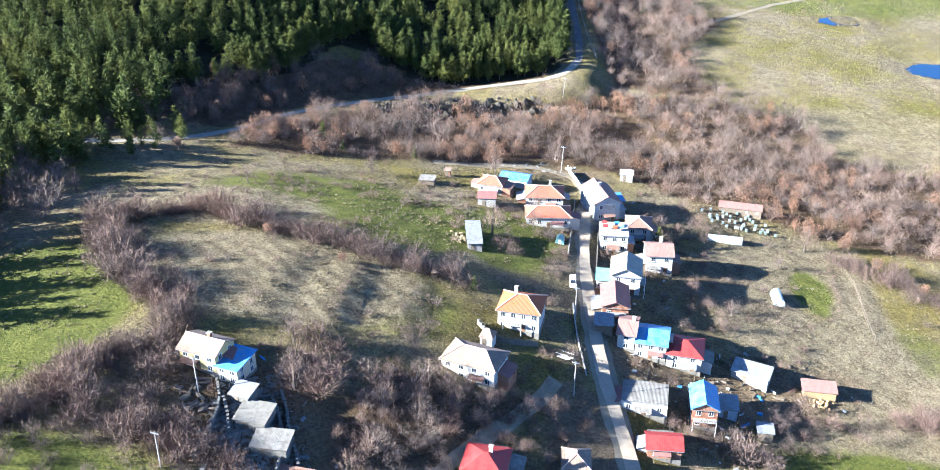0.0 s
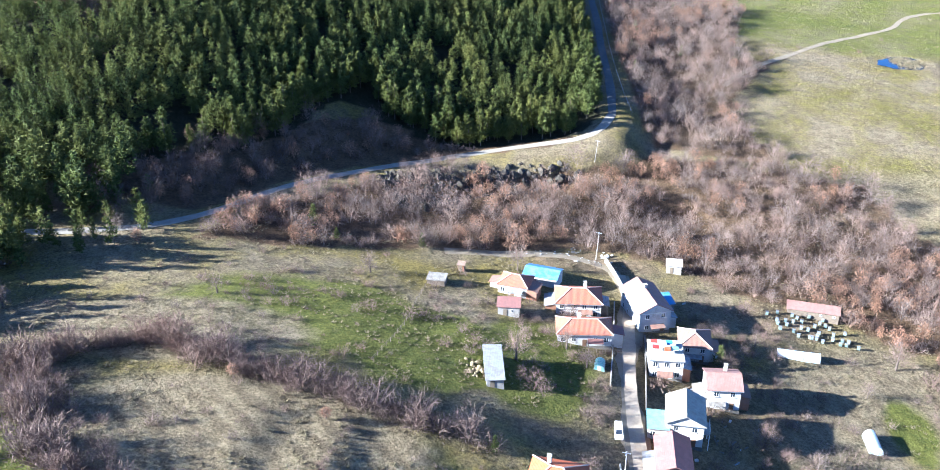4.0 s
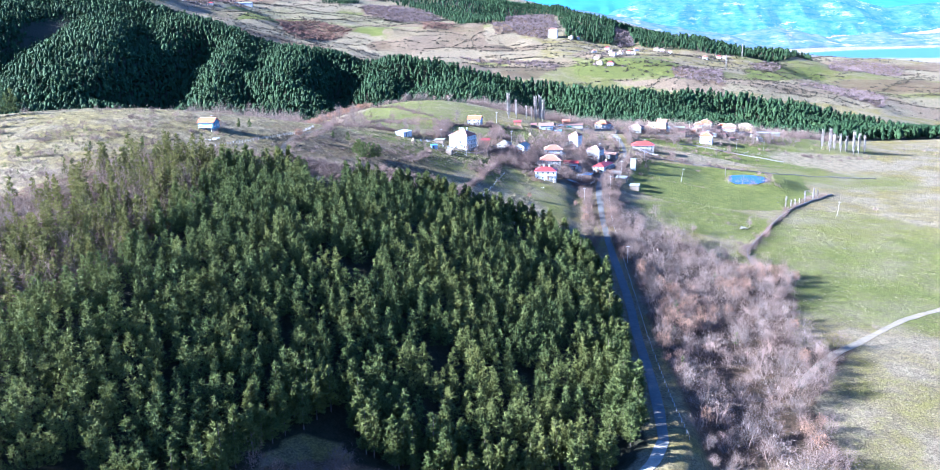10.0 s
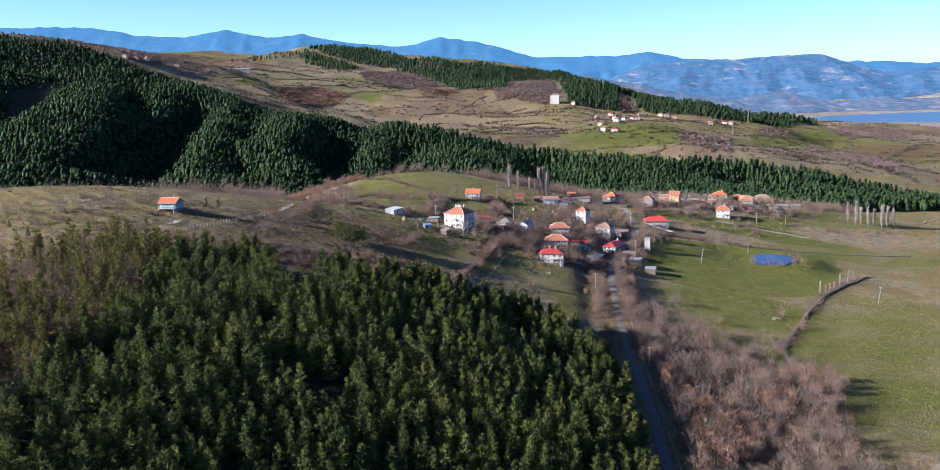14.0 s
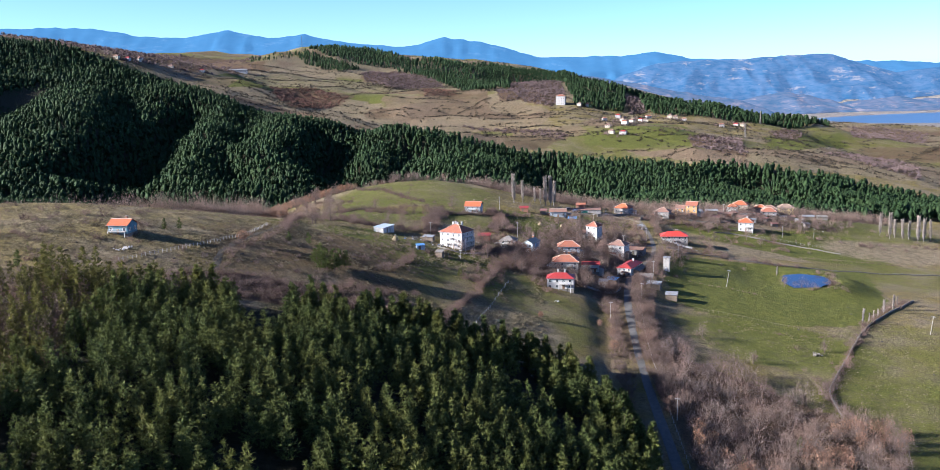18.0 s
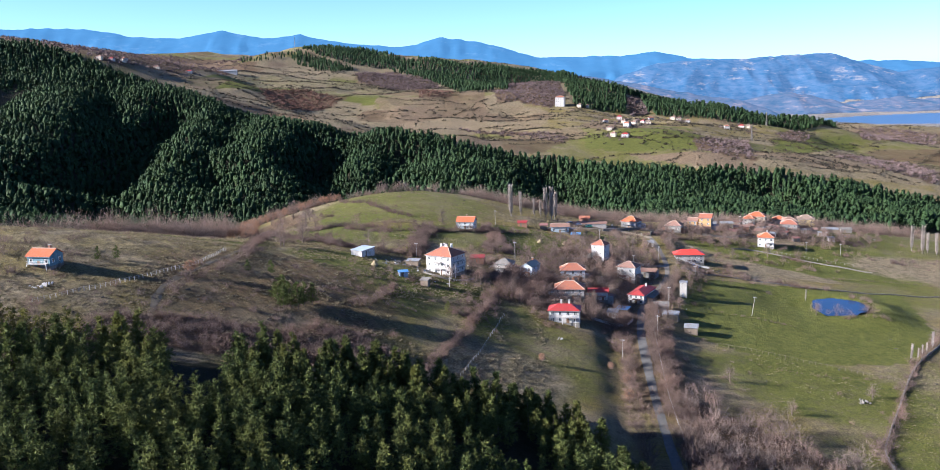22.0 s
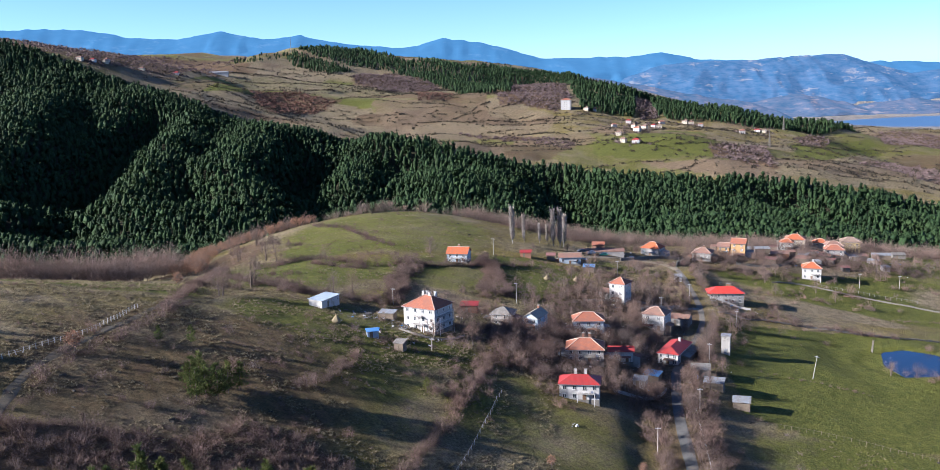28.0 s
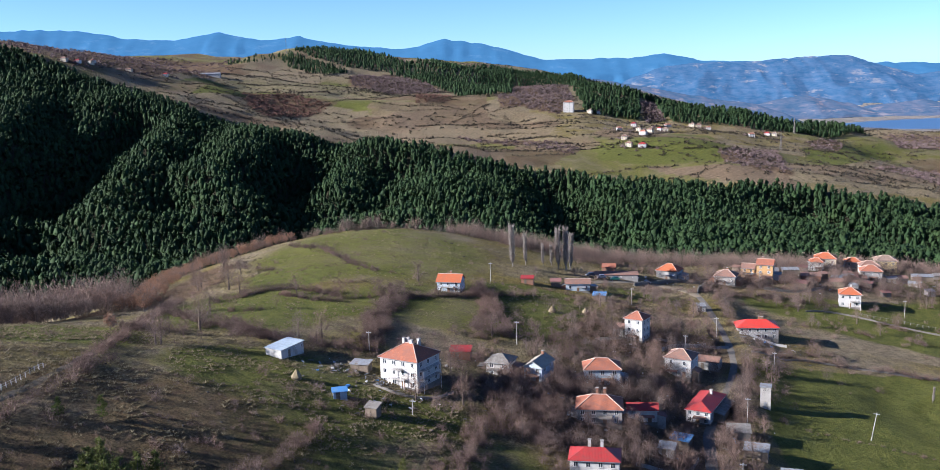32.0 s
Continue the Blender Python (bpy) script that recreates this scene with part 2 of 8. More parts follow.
M_STREET = surface("pale_worn_concrete_street", (0.2205, 0.1757, 0.126), (0.3045, 0.2492, 0.1834), 0.35, stain=(0.2205, 0.1624, 0.105))
M_TRACK = surface("beaten_earth_track", (0.1316, 0.105, 0.0686), (0.21, 0.1729, 0.1211), 0.5)
M_CONCRETE = surface("weathered_concrete", (0.2128, 0.2016, 0.1848), (0.308, 0.2912, 0.2632), 0.8, stain=(0.1456, 0.1344, 0.1176))
M_STONE = surface("grey_field_stone", (0.0868, 0.0784, 0.0672), (0.1652, 0.1533, 0.1337), 1.4, bump=0.5)
M_PLASTER = surface("white_lime_plaster", (0.3245, 0.3136, 0.2931), (0.3974, 0.3872, 0.3661), 0.5, stain=(0.2509, 0.2298, 0.1984))
M_CREAM = surface("cream_plaster", (0.3555, 0.3045, 0.2182), (0.4357, 0.3848, 0.2873), 0.5, stain=(0.2985, 0.2468, 0.1837))
M_YELLOW = surface("yellow_plaster", (0.4208, 0.3187, 0.1275), (0.4973, 0.3952, 0.1913), 0.5, stain=(0.357, 0.2933, 0.1913))
M_GREYWALL = surface("grey_render", (0.1904, 0.1792, 0.168), (0.28, 0.2632, 0.2408), 0.6, stain=(0.1512, 0.1344, 0.1176))
M_BLUEWALL = surface("pale_blue_plaster", (0.2352, 0.2912, 0.336), (0.3136, 0.3584, 0.392), 0.5)
M_BRICK = roofing("red_brickwork", (0.2205, 0.0896, 0.0476), (0.273, 0.1316, 0.0735), (0.189, 0.105, 0.0735), 0.08)
M_ORANGEWALL = surface("ochre_brick_render", (0.3045, 0.1785, 0.0735), (0.3675, 0.231, 0.105), 0.7, stain=(0.2415, 0.147, 0.0784))
M_TILE = roofing("terracotta_clay_tiles", (0.2072, 0.0606, 0.0307), (0.2959, 0.1165, 0.0679), (0.1855, 0.0795, 0.0542))
M_TILE_OLD = roofing("faded_clay_tiles", (0.154, 0.0728, 0.0511), (0.2226, 0.1288, 0.0938), (0.1372, 0.0896, 0.0707))
M_TILE_TAN = roofing("bleached_tan_tiles", (0.1729, 0.1106, 0.0749), (0.2436, 0.1771, 0.1337), (0.1414, 0.1057, 0.0826))
M_TILE_BRIGHT = roofing("new_orange_tiles", (0.29, 0.062, 0.021), (0.35, 0.105, 0.041), (0.26, 0.085, 0.04))
M_RED = roofing("red_painted_sheet", (0.2304, 0.0192, 0.0192), (0.2816, 0.032, 0.0288), (0.1984, 0.0352, 0.032), sheet=True, rough=0.55)
M_RED_BRIGHT = roofing("bright_red_sheet", (0.3968, 0.0256, 0.0192), (0.448, 0.0448, 0.032), (0.3328, 0.0448, 0.032), sheet=True, rough=0.5)
M_PINK = roofing("faded_pink_sheet", (0.1988, 0.1029, 0.084), (0.2296, 0.1337, 0.1106), (0.1757, 0.0994, 0.0805), sheet=True)
M_BROWNROOF = roofing("dull_brown_sheet", (0.1666, 0.0756, 0.0658), (0.2016, 0.1008, 0.0854), (0.1463, 0.0756, 0.0658), sheet=True)
M_BLUE = roofing("blue_ribbed_sheet", (0.0408, 0.1496, 0.3536), (0.0744, 0.204, 0.3944), (0.1088, 0.1968, 0.2992), sheet=True, rough=0.45)
M_GREYSHEET = roofing("galvanised_sheet", (0.147, 0.1624, 0.1785), (0.2205, 0.2366, 0.252), (0.1421, 0.1316, 0.1211), sheet=True, rough=0.6)
M_PALEBLUE = roofing("pale_blue_sheet", (0.336, 0.4, 0.448), (0.416, 0.48, 0.528), (0.304, 0.352, 0.384), sheet=True, rough=0.5)
M_CREAMROOF = roofing("pale_sheet_roof", (0.2443, 0.224, 0.1813), (0.2835, 0.2639, 0.2205), (0.217, 0.189, 0.1498), sheet=True)
M_SLATE = roofing("grey_stone_slabs", (0.1246, 0.1169, 0.1043), (0.2002, 0.1876, 0.1666), (0.1085, 0.0959, 0.0833), 0.5)
M_MORTAR = surface("ridge_mortar", (0.322, 0.224, 0.175), (0.406, 0.308, 0.252), 2.0)
M_WOOD = surface("weathered_wood", (0.0952, 0.0728, 0.0504), (0.168, 0.1344, 0.1008), 1.5)
M_LOGS = surface("split_firewood", (0.2205, 0.147, 0.0735), (0.3045, 0.2205, 0.1155), 2.5)
M_FRAME = surface("white_window_paint", (0.4879, 0.4809, 0.46), (0.5576, 0.5506, 0.5297), 2.0, rough=0.5, bump=0)
M_DARKFRAME = surface("brown_window_paint", (0.112, 0.063, 0.035), (0.154, 0.091, 0.056), 2.0, rough=0.5, bump=0)
M_METAL = surface("dull_steel", (0.3, 0.31, 0.32), (0.44, 0.45, 0.46), 2.0, rough=0.45, metal=0.8)
M_PLASTIC = surface("greenhouse_film", (0.2737, 0.3451, 0.357), (0.357, 0.4165, 0.4221), 1.2, rough=0.35)
M_TARP = surface("turquoise_sheet", (0.105, 0.2625, 0.2415), (0.189, 0.3465, 0.3255), 0.8, rough=0.5)
M_BLUETARP = surface("blue_tarpaulin", (0.035, 0.14, 0.35), (0.07, 0.224, 0.462), 0.8, rough=0.5)
M_HIVE = surface("white_green_hive_paint", (0.1001, 0.1617, 0.1463), (0.2002, 0.2387, 0.2233), 0.9, vary=0.3)
M_RUBBER = surface("black_rubber", (0.02, 0.02, 0.02), (0.035, 0.035, 0.035), 3.0, rough=0.8)
M_CARPAINT = surface("white_car_paint", (0.629, 0.629, 0.629), (0.68, 0.68, 0.68), 1.0, rough=0.25, bump=0, spec=0.5)
M_BARK = surface("grey_brown_bark", (0.063, 0.0476, 0.0371), (0.1155, 0.0896, 0.0735), 2.0, bump=0.5)
M_BARK_PALE = surface("pale_poplar_bark", (0.1604, 0.1428, 0.1242), (0.2348, 0.2123, 0.1888), 2.0, bump=0.3)
M_NEEDLES = foliage("pine_needles", (0.0296, 0.0433, 0.0131), (0.0888, 0.106, 0.0275), (0.102, 0.106, 0.0263), thin=0.25)
M_NEEDLES_PALE = foliage("yellowish_pine_needles", (0.0448, 0.0472, 0.0135), (0.1186, 0.1136, 0.027), (0.112, 0.103, 0.026), thin=0.25)
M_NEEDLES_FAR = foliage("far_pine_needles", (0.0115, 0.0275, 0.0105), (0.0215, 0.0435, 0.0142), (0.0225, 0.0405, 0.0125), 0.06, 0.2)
M_TWIGS = foliage("bare_grey_twigs", (0.0757, 0.0559, 0.0458), (0.1857, 0.1454, 0.1227), (0.192, 0.125, 0.094), 0.2, 0.1, 0.11)
M_TWIGS_PALE = foliage("pale_bare_twigs", (0.2195, 0.1882, 0.1646), (0.3046, 0.2677, 0.2369), (0.2559, 0.2195, 0.1882), 0.25)
M_OAKLEAF = foliage("dead_oak_leaves", (0.1465, 0.0784, 0.0456), (0.25, 0.148, 0.095), (0.22, 0.136, 0.092), 0.3, 0.25)
M_HEDGE = foliage("dry_hedge_twigs", (0.0701, 0.0496, 0.0409), (0.1591, 0.1146, 0.0956), (0.1526, 0.0993, 0.0766), 0.25, 0.1)
M_MAUVE = foliage("mauve_far_twigs", (0.084, 0.0595, 0.056), (0.161, 0.119, 0.112), (0.14, 0.1015, 0.091), 0.1, 0.1)
M_RUSSET = foliage("russet_far_scrub", (0.098, 0.0525, 0.0385), (0.168, 0.098, 0.07), (0.14, 0.0805, 0.0595), 0.1, 0.1)
M_STRAW = foliage("dry_grass_tufts", (0.0997, 0.0812, 0.0492), (0.2188, 0.1834, 0.1103), (0.1795, 0.1491, 0.0823), 0.2, 0.35)
M_HAY = surface("dry_hay", (0.147, 0.1176, 0.0637), (0.2156, 0.1764, 0.1029), 3.0, bump=0.6)


def glass_material():
    m, nodes, links, out = material("window_glass")
    n = noise_tex(nodes, links, 0.6, 2)
    r = ramp(nodes, (0.015, 0.02, 0.028), (0.04, 0.05, 0.06))
    links.new(n.outputs["Fac"], r.inputs[0])
    links.new(r.outputs[0], out.inputs["Base Color"])
    out.inputs["Roughness"].default_value, out.inputs["Specular IOR Level"].default_value = 0.06, 0.6
    return m


def water_material(name, deep):
    m, nodes, links, out = material(name)
    n = noise_tex(nodes, links, 0.4, 4)
    r = ramp(nodes, deep, tuple(1.35 * c for c in deep))
    links.new(n.outputs["Fac"], r.inputs[0])
    links.new(r.outputs[0], out.inputs["Base Color"])
    out.inputs["Roughness"].default_value, out.inputs["IOR"].default_value = 0.05, 1.33
    w = noise_tex(nodes, links, 2.5, 3)
    bn = nodes.new("ShaderNodeBump")
    bn.inputs["Strength"].default_value, bn.inputs["Distance"].default_value = 0.12, 0.03
    links.new(w.outputs["Fac"], bn.inputs["Height"])
    links.new(bn.outputs[0], out.inputs["Normal"])
    return m


# Distance haze is put into the colour: blue tones plus an emissive glow.
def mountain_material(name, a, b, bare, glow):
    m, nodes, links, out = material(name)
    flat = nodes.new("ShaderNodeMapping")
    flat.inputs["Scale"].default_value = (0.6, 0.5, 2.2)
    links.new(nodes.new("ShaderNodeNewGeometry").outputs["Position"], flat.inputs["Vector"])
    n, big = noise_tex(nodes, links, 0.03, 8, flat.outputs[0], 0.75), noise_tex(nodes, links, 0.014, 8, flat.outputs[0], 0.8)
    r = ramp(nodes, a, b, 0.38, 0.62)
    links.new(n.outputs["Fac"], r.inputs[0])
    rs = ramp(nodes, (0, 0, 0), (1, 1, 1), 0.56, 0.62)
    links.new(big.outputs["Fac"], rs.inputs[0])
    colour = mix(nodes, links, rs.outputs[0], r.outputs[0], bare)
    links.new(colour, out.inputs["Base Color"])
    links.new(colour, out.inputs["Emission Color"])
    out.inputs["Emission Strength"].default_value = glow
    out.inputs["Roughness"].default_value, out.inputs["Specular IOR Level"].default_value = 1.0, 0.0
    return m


M_GLASS = glass_material()
M_POND = water_material("pond_water", (0.005, 0.017, 0.043))
M_LAKE = water_material("reservoir_water", (0.045, 0.095, 0.17))
M_LAKE.node_tree.nodes["Principled BSDF"].inputs["Roughness"].default_value = 0.4
# Blue tones and glow hold the airlight over each range.
M_FAR_RANGE = mountain_material("distant_range_haze_blue", (0.0098, 0.0294, 0.0546), (0.0112, 0.0315, 0.0574), (0.0154, 0.0357, 0.0609), 2.1)
M_LAKE_HILLS = mountain_material("lakeside_hills_haze_blue", (0.0072, 0.0212, 0.041), (0.0168, 0.0295, 0.0495), (0.0406, 0.0445, 0.0541), 2.1)
M_FOOTHILLS = mountain_material("hazed_lakeside_fields_and_woods", (0.0098, 0.0217, 0.0375), (0.0265, 0.0312, 0.0444), (0.0426, 0.0403, 0.0478), 1.9)
M_TEAL = surface("dark_teal_plaster", (0.07, 0.14, 0.168), (0.14, 0.224, 0.252), 0.5, stain=(0.084, 0.098, 0.098))
M_SCRUB_FAR = foliage("dark_far_scrub", (0.0266, 0.0238, 0.0154), (0.0735, 0.0588, 0.0392), (0.0588, 0.0462, 0.0294), 0.1, 0.1)
M_SHORE = surface("pale_drawdown_shore", (0.1932, 0.1764, 0.1512), (0.252, 0.2352, 0.21), 0.05, bump=0)

# ---- shape of the land ----
WIDE_RELIEF = [
    (116, 129, 135, 131, 136, 166, 203, 227, 240, 247),
    (65, 101, 141, 163, 156, 172, 197, 203, 206, 210),
    (22, 67, 126, 196, 211, 181, 178, 174, 175, 178),
    (-10, 40, 61, 145, 268, 196, 194, 160, 151, 155),
    (-45, 20, 40, -1, 95, 143, 233, 168, 137, 142),
    (-68, -30, 18, -39, 16, 46, 91, 67, 80, 128),
    (-54, -35, -14, -59, -63, -66, -79, -86, -5, 111),
    (-22, -19, -16, -17, -34, -49, -85, -115, -29, 111),
    (11, 3, -4, -5, -21, -47, -87, -96, -7, 125),
    (43, 28, 13, -3, -26, -55, -72, -49, 31, 139),
]
MID_RELIEF = [
    (23, 1, -2, 18, 32, 23, 6, -10, -15, -6),
    (-2, -49, -42, -10, 22, 33, 23, 3, -9, -6),
    (9, -76, -52, -24, 9, 46, 32, 6, -12, -16),
    (15, -38, -6, 12, -3, 1, 5, -16, -26, -19),
    (-18, -64, 2, 14, 7, -23, -27, -42, -31, -12),
    (99, -28, -6, 6, 17, -11, -9, -7, -7, -7),
    (12, 11, -3, -18, 2, 10, 17, 16, 2, -20),
    (-2, 10, -11, 14, 31, 11, 5, 9, -5, -42),
    (8, 18, -23, -37, 10, -16, 3, 7, -11, -25),
    (51, 64, 20, -22, -33, -23, 0, -11, -21, 26),
]
NEAR_RELIEF = [
    (8, -7, -20, -25, -17, 5, 28, 32, 20, 16, 24, 27),
    (14, 1, -13, -18, 0, 17, 48, 52, -2, -39, -25, 10),
    (14, 9, 0, -3, 40, 34, 44, 54, 6, -18, -7, 1),
    (2, 4, 22, -19, -15, 29, 21, 28, 13, -13, 16, 10),
    (-15, -35, -14, -18, -19, -7, -7, 4, 2, -14, -10, -6),
    (-14, -21, -19, -26, -13, -11, -14, -5, -2, -4, 11, -5),
    (-6, -9, -14, -19, -13, -12, -10, -2, -4, -7, 12, 0),
    (2, -1, -6, -10, -13, -14, -8, 0, 1, 1, 3, -7),
]
MAIN_ROAD = [(-130, 262, 13), (-100, 266, 11), (-78, 280, 8), (-61, 308, 5), (-35, 331, 1), (-20, 341, -1), (-4, 349, -1.5), (13, 354, -1), (31, 357.5, 0), (40, 363, 1.5),
             (45, 376, 2.5), (47, 395, 3.5), (48, 419, 5), (49, 448, 6), (51, 488, 8), (52, 542, 10.5), (53, 582, 13), (56, 626, 16),
             (59, 660, 18), (64, 688, 19), (73, 712, 19.3), (83, 738, 20), (88, 760, 20.5), (90, 785, 21), (92, 815, 22), (91, 838, 23)]
ROCK_CUT = [(-14, 320), (-2, 328), (14, 333), (26, 336)]
PONDS = [(158, 728, 18, 8.0), (184, 463, 11, -5.2), (206, 398, 12, -10.0)]


def spline_weights(u):
    u = np.abs(u)
    return np.where(u < 1, 2 / 3 - u * u + u ** 3 / 2, np.where(u < 2, (2 - u) ** 3 / 6, 0))


def relief(table, x0, y0, dx, dy, x, y):
    """A smooth surface over a coarse lattice of heights."""
    table = np.array(table, float)
    bx = spline_weights((x[:, None] - x0) / dx - np.arange(table.shape[0]))
    by = spline_weights((y[:, None] - y0) / dy - np.arange(table.shape[1]))
    return np.einsum("ni,ij,nj->n", bx, table, by)


def rolling(x, y):
    return (relief(WIDE_RELIEF, -2900, -700, 640, 640, x, y) + relief(MID_RELIEF, -1150, 860, 215, 175, x, y)
            + relief(NEAR_RELIEF, -330, 10, 95, 90, x, y))


def along(line, x, y):
    """Distance from a bent line, and the line's third value (or 0) at the nearest place."""
    best, value = np.full(x.shape, 1e9), np.zeros(x.shape)
    for a, b in zip(line, line[1:]):
        dx, dy = b[0] - a[0], b[1] - a[1]
        s = np.clip(((x - a[0]) * dx + (y - a[1]) * dy) / (dx * dx + dy * dy), 0, 1)
        d = np.hypot(x - a[0] - s * dx, y - a[1] - s * dy)
        near = d < best
        best = np.where(near, d, best)
        if len(a) > 2:
            value = np.where(near, a[2] + s * (b[2] - a[2]), value)
    return best, value


def ease(a, b, v):
    s = np.clip((v - a) / (b - a), 0, 1)
    return s * s * (3 - 2 * s)


FAR_SWELLS = [(-760, 2700, 200, 420, -14), (-760, 1800, 270, 320, -29), (-705, 2750, 110, 350, -28), (-440, 2780, 120, 220, 10), (-150, 3250, 190, 260, -15), (650, 3950, 420, 450, -90)]
FAR_SPUR = [(40, 2560, 0), (80, 2440, 14), (150, 2310, 34), (290, 2260, 28), (410, 2200, 20), (540, 2140, 10), (640, 2080, 0)]
LATTICE = np.random.default_rng(5).uniform(-1, 1, (64, 64))
GULLEYS = [[(-330, 1040), (-380, 1250), (-430, 1560)], [(-140, 1060), (-165, 1250), (-230, 1480)], [(-560, 1020), (-600, 1250), (-640, 1560)], [(90, 1090), (70, 1250), (60, 1380)], [(330, 1120), (300, 1350)],
           [(-545, 1660), (-477, 1459), (-443, 1363), (-420, 1188)], [(-352, 1635), (-319, 1408), (-306, 1303), (-274, 1210)], [(-199, 1740), (-177, 1423), (-205, 1300)], [(-110, 1420), (-110, 1253)],
           [(-440, 1589), (-400, 1418), (-375, 1229)]]


def lumps(x, y, size, shift=0):
    """Smooth random relief between -1 and 1."""
    u, v = x / size + shift * 1.37, y / size + shift * 2.11
    i, j = np.floor(u).astype(int), np.floor(v).astype(int)
    a, b = u - i, v - j
    a, b = a * a * (3 - 2 * a), b * b * (3 - 2 * b)
    t = LATTICE
    return ((t[i % 64, j % 64] * (1 - a) + t[(i + 1) % 64, j % 64] * a) * (1 - b) + (t[i % 64, (j + 1) % 64] * (1 - a) + t[(i + 1) % 64, (j + 1) % 64] * a) * b)


def terrain(x, y):
    """Height of the ground: rolling relief, benches for the roads, level ponds and small bumps."""
    x, y = np.atleast_1d(np.asarray(x, float)), np.atleast_1d(np.asarray(y, float))
    z = rolling(x, y)
    z = z + 0.25 * np.sin(x * 0.21 + 2 * np.sin(y * 0.09)) * np.sin(y * 0.17 + np.sin(x * 0.11))
    far = ease(1480, 1700, y)
    z = z + far * (13 * lumps(x, y, 230) + 7 * lumps(x, y, 95, 7) + 2.5 * lumps(x, y, 38, 19))
    side = ease(960, 1100, y) * (1 - far)
    z = z + side * (5 * lumps(x, y, 90, 3) + 2 * lumps(x, y, 34, 11))
    for gulley in GULLEYS:
        z = z - 20 * side * np.exp(-(along(gulley, x, y)[0] / 34) ** 2)
    for cx, cy, rx, ry, up in FAR_SWELLS:
        z = z + up * np.exp(-((x - cx) / rx) ** 2 - ((y - cy) / ry) ** 2)
    d, v = along(FAR_SPUR, x, y)
    z = z + v * np.exp(-(d / 130) ** 2)
    z = z - 6.5 * (1 - ease(0.55, 1.0, np.hypot((x - 57) / 14, (y - 317) / 11)))
    z = z - 4.0 * np.exp(-(along(ROCK_CUT, x, y)[0] / 4.5) ** 2)
    u = (x - 0.135 * (y - 180) + 28) / 15
    step = u - np.floor(u)
    saw = np.where(step < 0.33, 0.5 - step / 0.33, (step - 0.33) / 0.67 - 0.5)
    z = z + 1.0 * saw * (1 - ease(0.6, 1.0, np.hypot((x + 22) / 32, (y - 178) / 22)))
    d, v = along(MAIN_ROAD, x, y)
    w = 1 - ease(4, 20, d)
    z = z * (1 - w) + v * w
    for px, py, pr, pz in PONDS:
        r = np.hypot(x - px, y - py)
        w = 1 - ease(pr * 1.05, pr * 2.2, r)
        z = z * (1 - w) + (pz + 0.35 - 1.2 * (r < pr * 1.0)) * w
    r = np.hypot((x - 1900) / 900, (y - 3300) / 330)
    z = z + (np.maximum(z, -67) - z) * (1 - ease(1.6, 2.4, r))
    w = 1 - ease(0.93, 1.12, r)
    return z * (1 - w) - 73 * w


def ground_z(x, y):
    return float(terrain(x, y)[0])


def inside(poly, x, y):
    hit = np.zeros(x.shape, bool)
    for (ax, ay), (bx, by) in zip(poly, poly[1:] + poly[:1]):
        if ay != by:
            hit ^= ((ay > y) != (by > y)) & (x < (bx - ax) * (y - ay) / (by - ay) + ax)
    return hit


def patch(x, y, cx, cy, rx, ry, turn=0.0):
    c, s = math.cos(radians(turn)), math.sin(radians(turn))
    u, v = (x - cx) * c + (y - cy) * s, -(x - cx) * s + (y - cy) * c
    return 1 - ease(0.75, 1.2, np.hypot(u / rx, v / ry))


PINE_WOOD = [(-270, 268), (-170, 290), (-105, 300), (-75, 322), (-63, 339), (-54, 361), (-44, 365), (-37, 358), (-21, 355), (-8, 353), (20, 358), (34, 364), (40, 374), (42, 398), (43, 436),
             (45, 488), (40, 535), (22, 552), (-6, 556), (-36, 552), (-71, 538), (-98, 524), (-109, 508), (-110, 449), (-115, 404), (-135, 372), (-170, 380), (-270, 380)]
THIN_WOOD = [(-190, 385), (-135, 372), (-115, 404), (-110, 449), (-109, 508), (-98, 534), (-135, 535), (-190, 470)]
GULLY = [(-76, 268), (-48, 273), (-19, 281), (0, 283), (22, 291), (36, 291), (52, 286), (66, 274), (90, 266), (106, 254), (150, 240), (205, 232), (235, 258), (160, 300), (133, 312),
         (127, 344), (95, 353), (76, 359), (56, 356), (44, 346), (30, 343), (-4, 334), (-22, 329), (-39, 316), (-66, 288)]
ROADSIDE_SCRUB = [(56, 384), (54, 440), (56, 500), (57, 560), (65, 600), (89, 582), (118, 554), (133, 540), (106, 456), (128, 458), (98, 411), (97, 381), (104, 354), (116, 347),
                  (76, 361), (58, 364)]
CENTRE_SCRUB = [(-24, 118), (-25, 137), (-20, 154), (-11, 161), (-4, 158), (8, 158), (17, 163), (12, 153), (-3, 139), (-5, 118)]
UPPER_SCRUB = [(-112, 528), (-80, 541), (-57, 546), (-22, 566), (-22, 577), (-37, 586), (-53, 585), (-61, 571), (-80, 569), (-105, 556)]
VALLEY_WOOD = [(-235, 690), (-175, 688), (-146, 694), (-132, 712), (-126, 740), (-131, 770), (-141, 805), (-235, 800)]
FAR_WOOD = [(-1050, 940), (-420, 870), (-270, 880), (-190, 930), (-120, 985), (60, 985), (250, 1000), (480, 1030), (600, 1110), (560, 1320), (440, 1390), (300, 1420), (140, 1440), (0, 1470), (-109, 1510),
            (-192, 1570), (-290, 1610), (-390, 1670), (-500, 1730), (-600, 1760), (-800, 1820), (-1050, 1900)]
